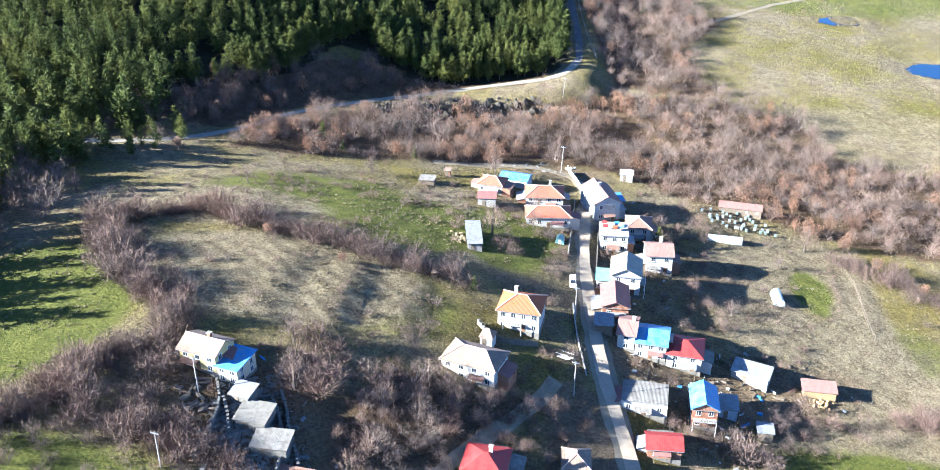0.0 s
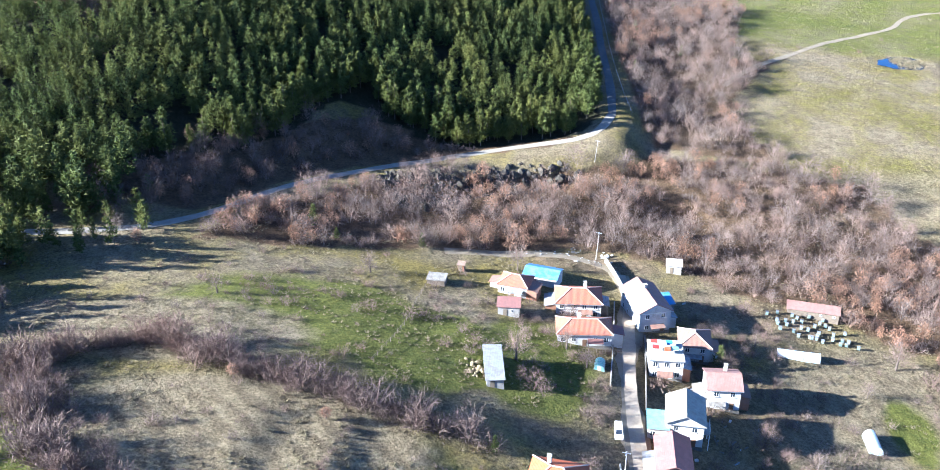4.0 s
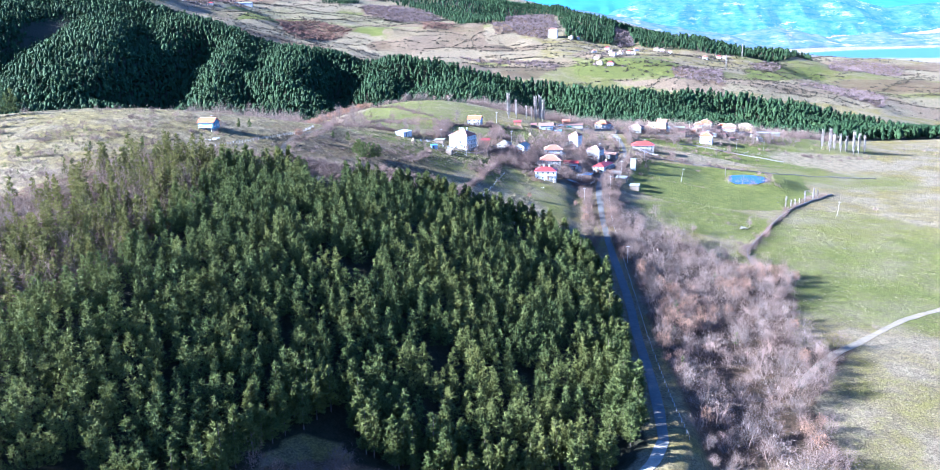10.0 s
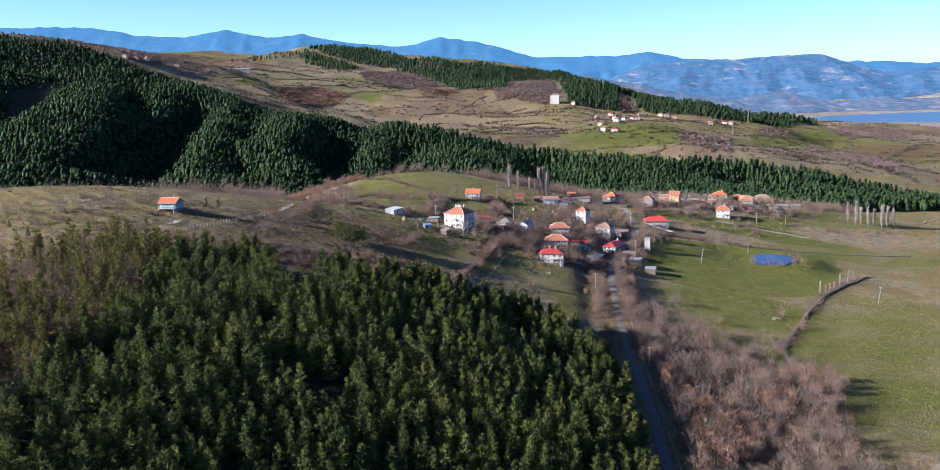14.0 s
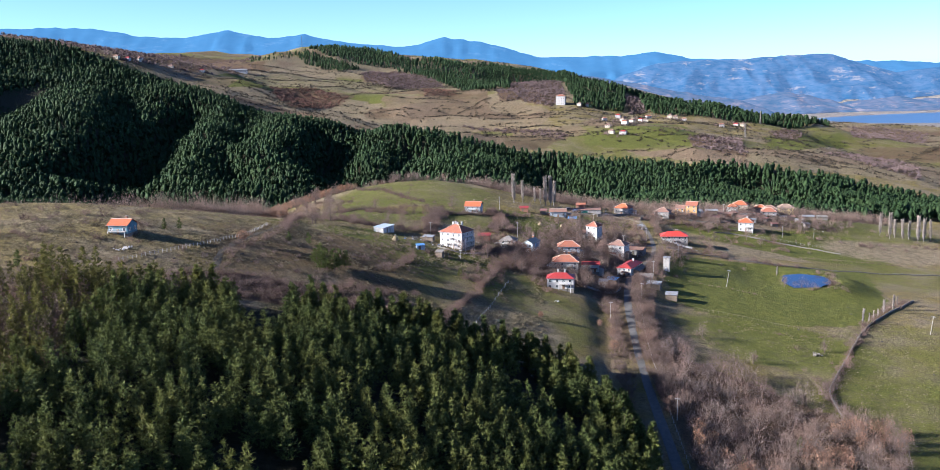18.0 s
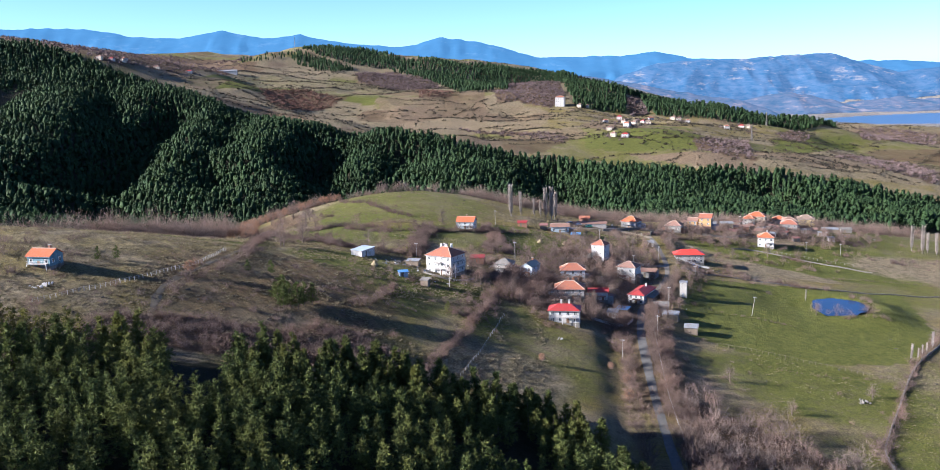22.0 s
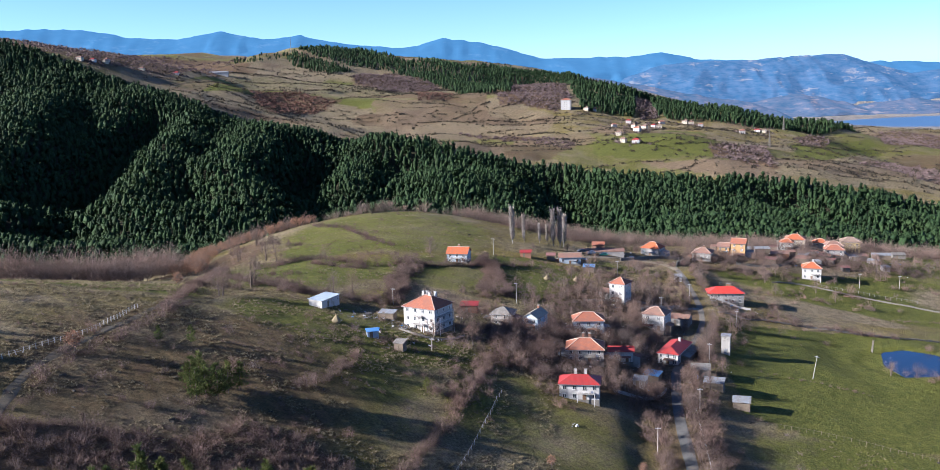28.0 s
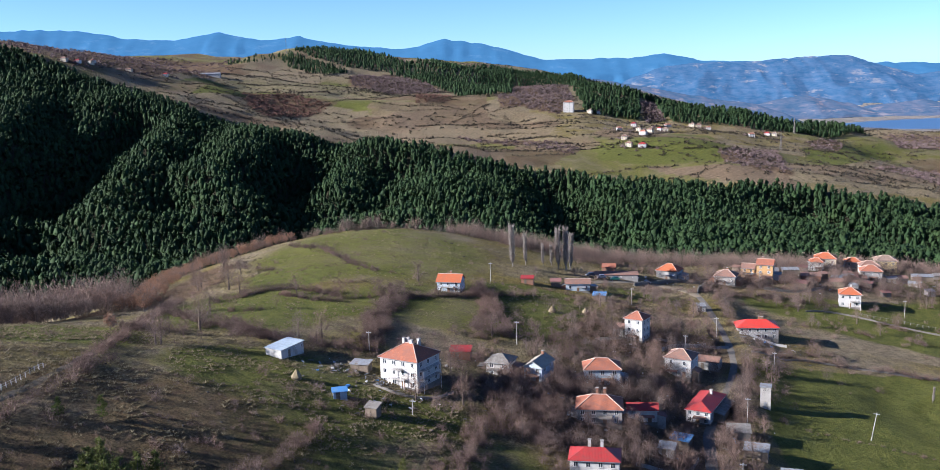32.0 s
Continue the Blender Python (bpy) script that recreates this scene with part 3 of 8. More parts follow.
FAR_GREENS = [[(129, 1646), (195, 1664), (322, 1760), (272, 1564), (185, 1540), (125, 1559)], [(442, 1812), (632, 1995), (618, 1915), (407, 1607)], [(248, 1806), (312, 1823), (310, 1766), (225, 1638)]]
FAR_TERRACES = [(-520, 1860), (-487, 2142), (-332, 2325), (-160, 2248), (-188, 1955), (-316, 1970), (-421, 1894), (-494, 1810)]
TAN_FIELD = [(-539, 2341), (-403, 2436), (-293, 2416), (-358, 2331), (-482, 2168)]
TAN_SLOPE = [(-140, 2000), (9, 2026), (109, 1908), (71, 1746), (-107, 1700), (-157, 1851)]
FAR_SOIL = [(176, 1532), (259, 1521), (319, 1490), (328, 1417), (257, 1445), (201, 1493)]
SCRUB_HILL = [(-980, 1950), (-1080, 2900), (-640, 2950), (-545, 2450), (-500, 2194), (-534, 1904), (-619, 1775)]
RED_SCRUB = [(-407, 1958), (-347, 2021), (-265, 1981), (-282, 1890), (-333, 1806), (-373, 1855)]
RUSSET_ROW = [(-153, 2234), (-87, 2251), (-73, 2059), (-130, 2015)]
PURPLE_WOOD = [(-301, 2379), (-240, 2544), (-142, 2444), (-107, 2284), (-216, 2198), (-276, 2289)]
PINK_SLOPE = [(27, 2560), (150, 2600), (135, 2054), (101, 1945), (51, 1990), (27, 2131)]
FLANK_BARE = [(262, 2164), (297, 2218), (276, 1977), (241, 1952)]
FAR_THICKETS = [[(281, 1626), (387, 1747), (327, 1477), (283, 1494), (273, 1571)], [(475, 1892), (557, 1958), (509, 1843), (453, 1802)], [(786, 2373), (939, 2320), (843, 2112), (645, 1972)],
                [(493, 1690), (658, 1854), (645, 1683), (543, 1463), (499, 1513)], [(-57, 1776), (52, 1735), (107, 1635), (95, 1588), (7, 1708)], [(-1, 2145), (44, 2134), (52, 2002), (9, 1990)]]
GREEN_FIELD = [(92, 752), (123, 757), (165, 765), (205, 768), (192, 700), (165, 655), (130, 648), (97, 652), (80, 660), (84, 700)]

xs = np.concatenate([np.linspace(-3000, -540, 36), np.arange(-520, -270, 10), np.arange(-264, 330, 3.0), np.arange(336, 720, 12), np.linspace(740, 3700, 50)])
ys = np.concatenate([np.arange(-500, 60, 20), np.arange(62, 960, 3.0), np.arange(964, 2200, 12), np.linspace(2220, 4950, 66)])
gx, gy = [a.ravel() for a in np.meshgrid(xs, ys)]
gz = terrain(gx, gy)


def np_mesh(name, verts, tris, smooth=False):
    me = bpy.data.meshes.new(name)
    verts, tris = np.ascontiguousarray(verts, np.float32), np.ascontiguousarray(tris, np.int32)
    me.vertices.add(len(verts))
    me.vertices.foreach_set("co", verts.ravel())
    k = tris.shape[1]
    me.loops.add(tris.size)
    me.loops.foreach_set("vertex_index", tris.ravel())
    me.polygons.add(len(tris))
    me.polygons.foreach_set("loop_start", np.arange(0, tris.size, k, dtype=np.int32))
    me.polygons.foreach_set("use_smooth", np.full(len(tris), smooth))
    me.update(calc_edges=True)
    return me


def grid_faces(nx, ny):
    i = (np.arange(ny - 1)[:, None] * nx + np.arange(nx - 1)[None, :]).ravel()
    return np.stack([i, i + 1, i + nx + 1, i + nx], 1)


ground = new("ground", np_mesh("ground", np.stack([gx, gy, gz], 1), grid_faces(len(xs), len(ys)), True))
tagged(ground, "rolling dry winter meadow, bare soil and leaf litter", "ground", kind="structure")
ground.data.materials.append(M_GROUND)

cover = {}
far_green = np.maximum.reduce([1.0 * inside(p, gx, gy) for p in FAR_GREENS + [FAR_TERRACES]] + [1.0 * (lumps(gx, gy, 170, 21) > 0.05)])
cover["grass"] = np.max([
    0.95 * patch(gx, gy, -14, 226, 20, 20), 0.8 * patch(gx, gy, 10, 226, 15, 22), 0.72 * patch(gx, gy, -42, 234, 34, 22), 0.5 * patch(gx, gy, -22, 180, 22, 14), 0.95 * patch(gx, gy, -92, 165, 22, 28),
    0.9 * patch(gx, gy, -85, 112, 45, 17), 0.85 * patch(gx, gy, 82, 153, 20, 8), 0.95 * patch(gx, gy, 96, 222, 7, 14), 0.6 * patch(gx, gy, 108, 196, 16, 12), 0.9 * patch(gx, gy, 96, 150, 24, 9), 0.3 * patch(gx, gy, 175, 385, 90, 80),
    0.62 * patch(gx, gy, 205, 540, 130, 75), 0.48 * patch(gx, gy, 180, 610, 60, 52), 1.0 * inside(GREEN_FIELD, gx, gy), 0.7 * patch(gx, gy, 118, 622, 48, 30, -20), 0.5 * patch(gx, gy, 20, 610, 24, 34), 0.30 * patch(gx, gy, -30, 630, 28, 45),
    0.36 * patch(gx, gy, -55, 740, 40, 34), 0.55 * patch(gx, gy, -15, 765, 38, 34), 0.6 * patch(gx, gy, -50, 845, 55, 55), 0.9 * patch(gx, gy, -75, 740, 32, 40), 0.75 * patch(gx, gy, 22, 770, 26, 36),
    0.95 * patch(gx, gy, 185, 815, 55, 26, -10), 0.95 * patch(gx, gy, 140, 842, 30, 20), 0.5 * patch(gx, gy, 10, 622, 20, 26), 0.6 * patch(gx, gy, 250, 900, 60, 50),
    *[0.95 * inside(p, gx, gy) for p in FAR_GREENS], 0.8 * inside(FAR_TERRACES, gx, gy), 0.5 * patch(gx, gy, 620, 1640, 120, 60), 0.4 * patch(gx, gy, 860, 2100, 260, 160), 0.35 * patch(gx, gy, 16, 176, 9, 9),
    0.5 * (gy > 1450) * far_green, 0.85 * patch(gx, gy, -155, 678, 70, 26), 0.5 * patch(gx, gy, 230, 760, 60, 40), 0.8 * patch(gx, gy, 155, 832, 34, 12, -8), 0.85 * patch(gx, gy, 205, 848, 44, 20, 8), 0.7 * patch(gx, gy, 60, 828, 26, 10), 0.8 * patch(gx, gy, -60, 740, 26, 12, 10), 0.75 * patch(gx, gy, -75, 800, 20, 22), 0.7 * patch(gx, gy, -20, 660, 22, 16), 0.6 * patch(gx, gy, 5, 640, 14, 20), 0.75 * patch(gx, gy, 20, 800, 26, 14), 0.72 * patch(gx, gy, -52, 668, 30, 22), 0.62 * patch(gx, gy, -32, 638, 24, 24)], axis=0)
cover["straw"] = np.max([
    0.6 * (gy > 1450) * (lumps(gx, gy, 190, 2) > -0.3) * (1 - far_green),
    0.25 * patch(gx, gy, -150, 610, 75, 62), 0.7 * patch(gx, gy, -66, 220, 30, 16), 0.8 * patch(gx, gy, -44, 184, 36, 20), 0.85 * patch(gx, gy, 95, 205, 34, 50), 0.7 * patch(gx, gy, 250, 830, 50, 30),
    0.6 * patch(gx, gy, 5, 590, 24, 20), 0.5 * patch(gx, gy, 145, 330, 60, 26), 0.2 * patch(gx, gy, -190, 545, 50, 40), 0.9 * inside(TAN_FIELD, gx, gy), 0.5 * inside(TAN_SLOPE, gx, gy),
    0.6 * patch(gx, gy, -300, 2150, 260, 150), 0.6 * patch(gx, gy, 760, 1650, 160, 120), 0.9 * patch(gx, gy, 152, 795, 34, 9, -22)], axis=0)
cover["straw"] *= 1 - 0.9 * np.max([patch(gx, gy, 94, 220, 6, 13, -10), patch(gx, gy, 124, 205, 13, 38), patch(gx, gy, 80, 154, 22, 9)], axis=0)
cover["litter"] = np.max([
    0.8 * inside(THIN_WOOD, gx, gy), 0.8 * inside(GULLY, gx, gy), 0.75 * inside(ROADSIDE_SCRUB, gx, gy), 0.7 * inside(CENTRE_SCRUB, gx, gy),
    0.75 * inside(UPPER_SCRUB, gx, gy), 0.8 * inside(VALLEY_WOOD, gx, gy), 0.75 * inside(SCRUB_HILL, gx, gy), 0.9 * inside(RED_SCRUB, gx, gy), 0.9 * inside(RUSSET_ROW, gx, gy), 0.9 * inside(PURPLE_WOOD, gx, gy), 0.9 * inside(PINK_SLOPE, gx, gy), 0.9 * inside(FLANK_BARE, gx, gy), *[0.8 * inside(p, gx, gy) for p in FAR_THICKETS], 0.5 * patch(gx, gy, -70, 606, 44, 50), 0.25 * patch(gx, gy, -40, 600, 20, 24), 0.6 * (gy > 1450) * (lumps(gx, gy, 120, 4) > 0.42), 0.15 * patch(gx, gy, -60, 660, 30, 30), 0.7 * patch(gx, gy, -118, 800, 14, 60),
    0.7 * patch(gx, gy, 40, 690, 34, 44), 0.6 * patch(gx, gy, 60, 760, 34, 26), 0.55 * patch(gx, gy, 60, 620, 14, 60), 0.6 * patch(gx, gy, -40, 138, 26, 16),
    0.9 * inside([(-115, 300), (-83, 332), (-54, 350), (-35, 360), (-18, 358), (10, 360), (34, 362), (28, 354), (-6, 347), (-40, 331), (-63, 308), (-80, 286), (-115, 284)], gx, gy), 0.4 * patch(gx, gy, 130, 880, 60, 34)], axis=0)
cover["soil"] = np.max([
    0.6 * (gy > 1450) * (lumps(gx, gy, 110, 9) > 0.45), 0.95 * inside(FAR_SOIL, gx, gy), 0.42 * inside(TAN_SLOPE, gx, gy),
    0.42 * patch(gx, gy, 44, 205, 18, 62, 12), 0.5 * patch(gx, gy, 62, 222, 14, 16), 0.9 * patch(gx, gy, 50, 174, 20, 7, -12), 0.6 * patch(gx, gy, 57, 176, 30, 9, -12), 1.1 * patch(gx, gy, 23, 149, 8, 18),
    0.6 * patch(gx, gy, 16, 199, 14, 6, -20), 0.6 * patch(gx, gy, 30, 284, 20, 7), 0.6 * patch(gx, gy, 76, 262, 14, 10), 0.55 * patch(gx, gy, 75, 180, 22, 9),
    0.6 * patch(gx, gy, -38, 138, 9, 14), 0.55 * patch(gx, gy, 64, 848, 30, 12), 0.55 * patch(gx, gy, 60, 700, 16, 40), 0.5 * patch(gx, gy, 160, 880, 50, 26)], axis=0)
cover["rows"] = np.max([
    0.55 * patch(gx, gy, -40, 182, 34, 18), 0.1 * inside(GREEN_FIELD, gx, gy), 0.3 * patch(gx, gy, 80, 225, 22, 34), 0.35 * patch(gx, gy, -60, 615, 40, 60), 0.25 * patch(gx, gy, -150, 610, 70, 60),
    0.4 * patch(gx, gy, 75, 178, 26, 14), 0.12 * patch(gx, gy, -60, 780, 50, 60), 0.3 * (gy > 1450)], axis=0)
cover["shore"] = 1.2 * ((np.hypot((gx - 1900) / 900, (gy - 3300) / 330) < 1.75) | ((gy > 3000) & (gx > 250)))
# Where the shade-darkened floor colour lies: under both pine woods.
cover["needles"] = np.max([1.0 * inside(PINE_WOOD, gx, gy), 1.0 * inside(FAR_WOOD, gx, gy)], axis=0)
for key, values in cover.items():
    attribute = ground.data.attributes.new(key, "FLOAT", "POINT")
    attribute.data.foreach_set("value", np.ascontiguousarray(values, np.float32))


def smooth_line(line, step=2.0):
    """A bent line rounded off and cut into even steps."""
    p = np.array([q[:2] for q in line], float)
    for _ in range(2):
        a, b = p[:-1], p[1:]
        p = np.concatenate([p[:1], np.stack([0.75 * a + 0.25 * b, 0.25 * a + 0.75 * b], 1).reshape(-1, 2), p[-1:]])
    s = np.concatenate([[0], np.cumsum(np.hypot(*np.diff(p, axis=0).T))])
    t = np.linspace(0, s[-1], max(2, int(s[-1] / step)))
    return np.stack([np.interp(t, s, p[:, 0]), np.interp(t, s, p[:, 1])], 1)


def ribbon(name, line, width, mat, label, category, lift=0.14, ragged=0.25, seed=1, level=0.0, depth=0.5):
    """A road bed with ragged edges that lies on the ground; level tells how far it is banked up against a cross slope."""
    rng = np.random.default_rng(seed)
    p = smooth_line(line)
    d = np.gradient(p, axis=0)
    d /= np.hypot(*d.T)[:, None]
    side = np.stack([-d[:, 1], d[:, 0]], 1)
    n = len(p)
    rows = []
    for f in (-1, -0.34, 0.34, 1):
        wander = np.convolve(rng.normal(0, ragged * 1.6, n + 8), np.ones(9) / 9, 'valid')
        q = p + side * (f * width / 2 + (abs(f) == 1) * wander)[:, None]
        rows.append(np.column_stack([q, terrain(*q.T) + lift - 0.05 * abs(f)]))
    top = np.max([q[:, 2] for q in rows], axis=0)
    for q in rows:
        q[:, 2] += level * (top - q[:, 2])
    low = [rows[3] - [0, 0, depth], rows[0] - [0, 0, depth]]
    v = np.concatenate(rows + low)
    order, faces = [0, 1, 2, 3, 4, 5, 0], []
    i = np.arange(n - 1)
    for a, b in zip(order, order[1:]):
        faces.append(np.stack([a * n + i, a * n + i + 1, b * n + i + 1, b * n + i], 1))
    ob = new(name, np_mesh(name, v, np.concatenate(faces), False))
    ob.data.materials.append(mat)
    return tagged(ob, label, category, kind="structure")


M_LITTER_TRACK = surface("grassy_earth_track", (0.0735, 0.0588, 0.0364), (0.1274, 0.1029, 0.0665), 0.5)
ribbon("road_1", [p for p in MAIN_ROAD if p[1] < 377], 3.1, M_ROAD, "narrow pale beaten road winding below the pine wood", "road", seed=1)
ribbon("road_10", [p for p in MAIN_ROAD if 375 < p[1] < 700], 3.0, M_SHADED_ASPHALT, "narrow grey worn asphalt road, coloured dark for the shade of the pine wood", "road", seed=10)
STREET = [(34.5, 120), (33.6, 146), (31.2, 160), (29.8, 173), (29.8, 194), (30.6, 219), (34, 247), (37, 266), (36, 278)]
ribbon("road_9", [p for p in MAIN_ROAD if p[1] > 680], 2.2, M_SHADED_LANE, "narrow worn lane through the upper village, coloured dark for house and tree shade", "road", lift=0.1, ragged=0.4, seed=9)
ribbon("verge_1", STREET, 5.0, M_TRACK, "bare dirt verges of the village street", "verge", lift=0.07, ragged=1.1, seed=12)
ribbon("road_2", STREET, 3.1, M_STREET, "sunlit concrete village street", "road", seed=2, level=0.7, depth=1.4)
ribbon("road_8", [(36, 274), (33, 284), (20, 288), (2, 284), (-12, 282)], 3.4, M_TRACK, "dirt turning place at the end of the street", "road", ragged=0.6, seed=8)
ribbon("road_3", [(19, 166), (14, 158), (8, 151), (-1, 141), (-10, 128)], 3.0, M_TRACK, "pale stony lane below the houses", "road", ragged=0.5, seed=3)
ribbon("road_4", [(96, 422), (114, 447), (135, 467), (161, 493), (180, 505), (204, 523), (213, 538), (226, 549), (262, 556), (330, 566)], 2.6, M_TRACK, "pale earth field track", "road", ragged=0.5, seed=4)
ribbon("road_5", [(91, 832), (86, 848), (74, 856), (56, 848), (44, 836)], 3.2, M_TRACK, "earth lane above the upper village", "road", ragged=0.4, seed=5)
ribbon("road_6", [(-95, 560), (-101, 590), (-93, 625), (-92, 658), (-100, 700)], 2.2, M_LITTER_TRACK, "grassy sunken field track", "road", lift=0.06, ragged=0.7, seed=6)
ribbon("road_7", [(88, 765), (60, 768), (40, 752)], 3.0, M_ROAD, "short village side lane", "road", seed=7)


def disc(name, cx, cy, rx, ry, z, mat, label, category, wobble=0.12, seed=1, thick=0.3):
    rng = np.random.default_rng(seed)
    a = np.linspace(0, 2 * math.pi, 49)[:-1]
    r = 1 + wobble * (np.sin(2 * a + rng.uniform(0, 6)) + 0.6 * np.sin(3 * a + rng.uniform(0, 6)) + 0.3 * np.sin(7 * a + rng.uniform(0, 6)))
    bm = bmesh.new()
    top = [bm.verts.new((cx + rx * k * math.cos(t), cy + ry * k * math.sin(t), z)) for t, k in zip(a, r)]
    low = [bm.verts.new((v.co.x, v.co.y, z - thick)) for v in top]
    bm.faces.new(top)
    for i in range(len(top)):
        bm.faces.new((top[i - 1], low[i - 1], low[i], top[i]))
    me = bpy.data.meshes.new(name)
    bm.to_mesh(me)
    bm.free()
    ob = new(name, me)
    me.materials.append(mat)
    return tagged(ob, label, category, kind="structure")


disc("water_pond", 160, 726, 11.5, 18.0, 8.0, M_POND, "deep blue pond in the green field", "pond", seed=3)
disc("water_pool", 184, 463, 11, 7.5, -5.2, M_POND, "shallow reedy pool in the pasture", "pond", 0.2, seed=5)
disc("water_small_lake", 206, 398, 12, 12, -10.0, M_POND, "small blue pool at the pasture edge", "pond", seed=8)
disc("shore", 1900, 3300, 922, 344, -70.35, M_SHORE, "pale bare shore round the reservoir", "shore", 0.03, seed=2, thick=2)
disc("water_reservoir", 1900, 3300, 900, 330, -70.0, M_LAKE, "distant pale blue reservoir", "lake", 0.03, seed=2, thick=2)


def mountain_range(name, profile, y0, depth, foot, mat, label, seed, folds=0.06):
    """A far range: a sheet with spurs and gulleys that rises to the given skyline and falls again behind it."""
    px, pz = [p[0] for p in profile], [p[1] for p in profile]
    x = np.linspace(px[0], px[-1], 440)
    crest = np.interp(x, px, pz) + 3.5 * lumps(x, 0 * x, 42, seed) + 1.8 * lumps(x, 0 * x, 17, seed + 3)
    rows = []
    for k in range(34):
        s = k / 28
        up = (0.6 * s + 0.4 * s * s * (3 - 2 * s)) if s <= 1 else 1 - (s - 1) * 1.5
        w = x + 150 * s * lumps(x, 0 * x, 420, seed + 5)
        fold = 1 - 2.2 * np.abs(lumps(w, 0 * x + 560 * s, 210, seed)) + 0.5 * (1 - 2.2 * np.abs(lumps(w, 0 * x + 420 * s, 85, seed + 9))) + 0.25 * lumps(w, 0 * x + 260 * s, 28, seed + 2)
        z = foot + (crest - foot) * up + fold * folds * np.maximum(crest - foot, 20) * (s * (1 - s) * 3 if s < 1 else 0)
        rows.append(np.column_stack([x, y0 + depth * s - 40 * fold * (1 - s) * (s < 1), z]))
    ob = new(name, np_mesh(name, np.concatenate(rows), grid_faces(len(x), 34), True))
    ob.data.materials.append(mat)
    return tagged(ob, label, "mountains", kind="structure")


FAR_SKYLINE = [(-3450, 348), (-2920, 364), (-2360, 375), (-2128, 374), (-1926, 362), (-1726, 323), (-1496, 307), (-1292, 338), (-1092, 296), (-919, 310), (-749, 272), (-635, 254),
               (-408, 239), (-250, 277), (-65, 252), (133, 196), (218, 169), (388, 169), (642, 168), (770, 183), (926, 148), (1207, 132), (1739, 114), (1907, 111), (2097, 95), (2490, 120), (3140, 104)]
LAKE_SKYLINE = [(270, -70), (369, -20), (477, 17), (584, 81), (744, 130), (1011, 135), (1144, 136), (1355, 149), (1513, 152), (1647, 104), (1807, 60), (1986, 75), (2336, 93), (3186, 56)]
FOOT_SKYLINE = [(700, -78), (900, -30), (1020, -8), (1130, 4), (1240, -18), (1330, -40), (1420, -32), (1540, -24), (1700, -38), (1850, -26), (2100, -34), (2900, -40)]
# Backdrop ranges, with haze painted into their colour and glow.
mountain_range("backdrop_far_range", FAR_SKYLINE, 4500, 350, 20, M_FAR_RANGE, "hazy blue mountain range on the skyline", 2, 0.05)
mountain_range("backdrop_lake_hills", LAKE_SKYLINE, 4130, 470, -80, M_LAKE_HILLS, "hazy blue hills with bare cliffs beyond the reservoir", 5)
mountain_range("backdrop_foothills", FOOT_SKYLINE, 3640, 300, -80, M_FOOTHILLS, "low wooded foothills painted in blue haze along the far shore", 9)
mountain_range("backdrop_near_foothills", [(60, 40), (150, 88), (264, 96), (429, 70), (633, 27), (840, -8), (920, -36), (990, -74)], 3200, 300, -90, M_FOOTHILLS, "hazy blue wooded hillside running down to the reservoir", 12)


# ---- trees and scrub ----
def spikes(base, way, length, width, rng):
    """Thin triangles from base points along their ways."""
    way = way / np.linalg.norm(way, axis=1)[:, None]
    side = np.cross(way, rng.normal(size=way.shape))
    side /= np.linalg.norm(side, axis=1)[:, None] + 1e-9
    w = (side.T * np.broadcast_to(width, len(base)) / 2).T
    tip = base + (way.T * np.broadcast_to(length, len(base))).T
    v = np.stack([base - w, base + w, tip], 1).reshape(-1, 3)
    return v, np.arange(len(v)).reshape(-1, 3)


def stem(points, radii, sides=5):
    """A tapered stem along points."""
    v, f = [], []
    for p, r in zip(points, radii):
        for k in range(sides):
            a = 2 * math.pi * k / sides
            v.append((p[0] + r * math.cos(a), p[1] + r * math.sin(a), p[2]))
    for i in range(len(points) - 1):
        for k in range(sides):
            a, b = i * sides + k, i * sides + (k + 1) % sides
            f += [(a, b, b + sides), (a, b + sides, a + sides)]
    return np.array(v), np.array(f)


def joined(parts):
    vs, fs, n = [], [], 0
    for v, f in parts:
        vs.append(v)
        fs.append(f + n)
        n += len(v)
    return np.concatenate(vs), np.concatenate(fs)


def pine_crown(seed, h=12.0, levels=11, per=3, needles=6, spread=0.2, blade=1.0):
    """A broad oval crown of needle sprays round a dense body."""
    rng = np.random.default_rng(seed)
    base, way, size = [], [], []
    lean = rng.normal(0, 0.02, 2)
    for k in range(levels):
        s = k / levels
        zc, r = h * (0.17 + 0.78 * s), h * spread * (1 - s) ** 0.78 * min(1.0, 0.72 + 1.2 * s) * rng.uniform(0.85, 1.15)
        for b in range(max(3, int(4 + 4 * (1 - s)))):
            a, reach = rng.uniform(0, 6.283), r * rng.uniform(0.7, 1.15)
            for j in range(per):
                f = (j + 0.7) / per * reach
                p = np.array([f * math.cos(a) + lean[0] * zc, f * math.sin(a) + lean[1] * zc, zc + 0.2 * f + rng.normal(0, 0.018 * h)])
                for _ in range(needles):
                    base.append(p + rng.normal(0, 0.012 * h, 3))
                    way.append(np.array([math.cos(a), math.sin(a), 0.7]) * 0.8 + rng.normal(0, 0.75, 3))
                    size.append(h * rng.uniform(0.055, 0.095) * blade)
    for _ in range(8):
        base.append(np.array([lean[0] * h, lean[1] * h, h * 0.93]))
        way.append(np.array([0, 0, 0.8]) + rng.normal(0, 0.5, 3))
        size.append(h * 0.06)
    size = np.array(size)
    return spikes(np.array(base), np.array(way), size, size * 0.3 * blade, rng)


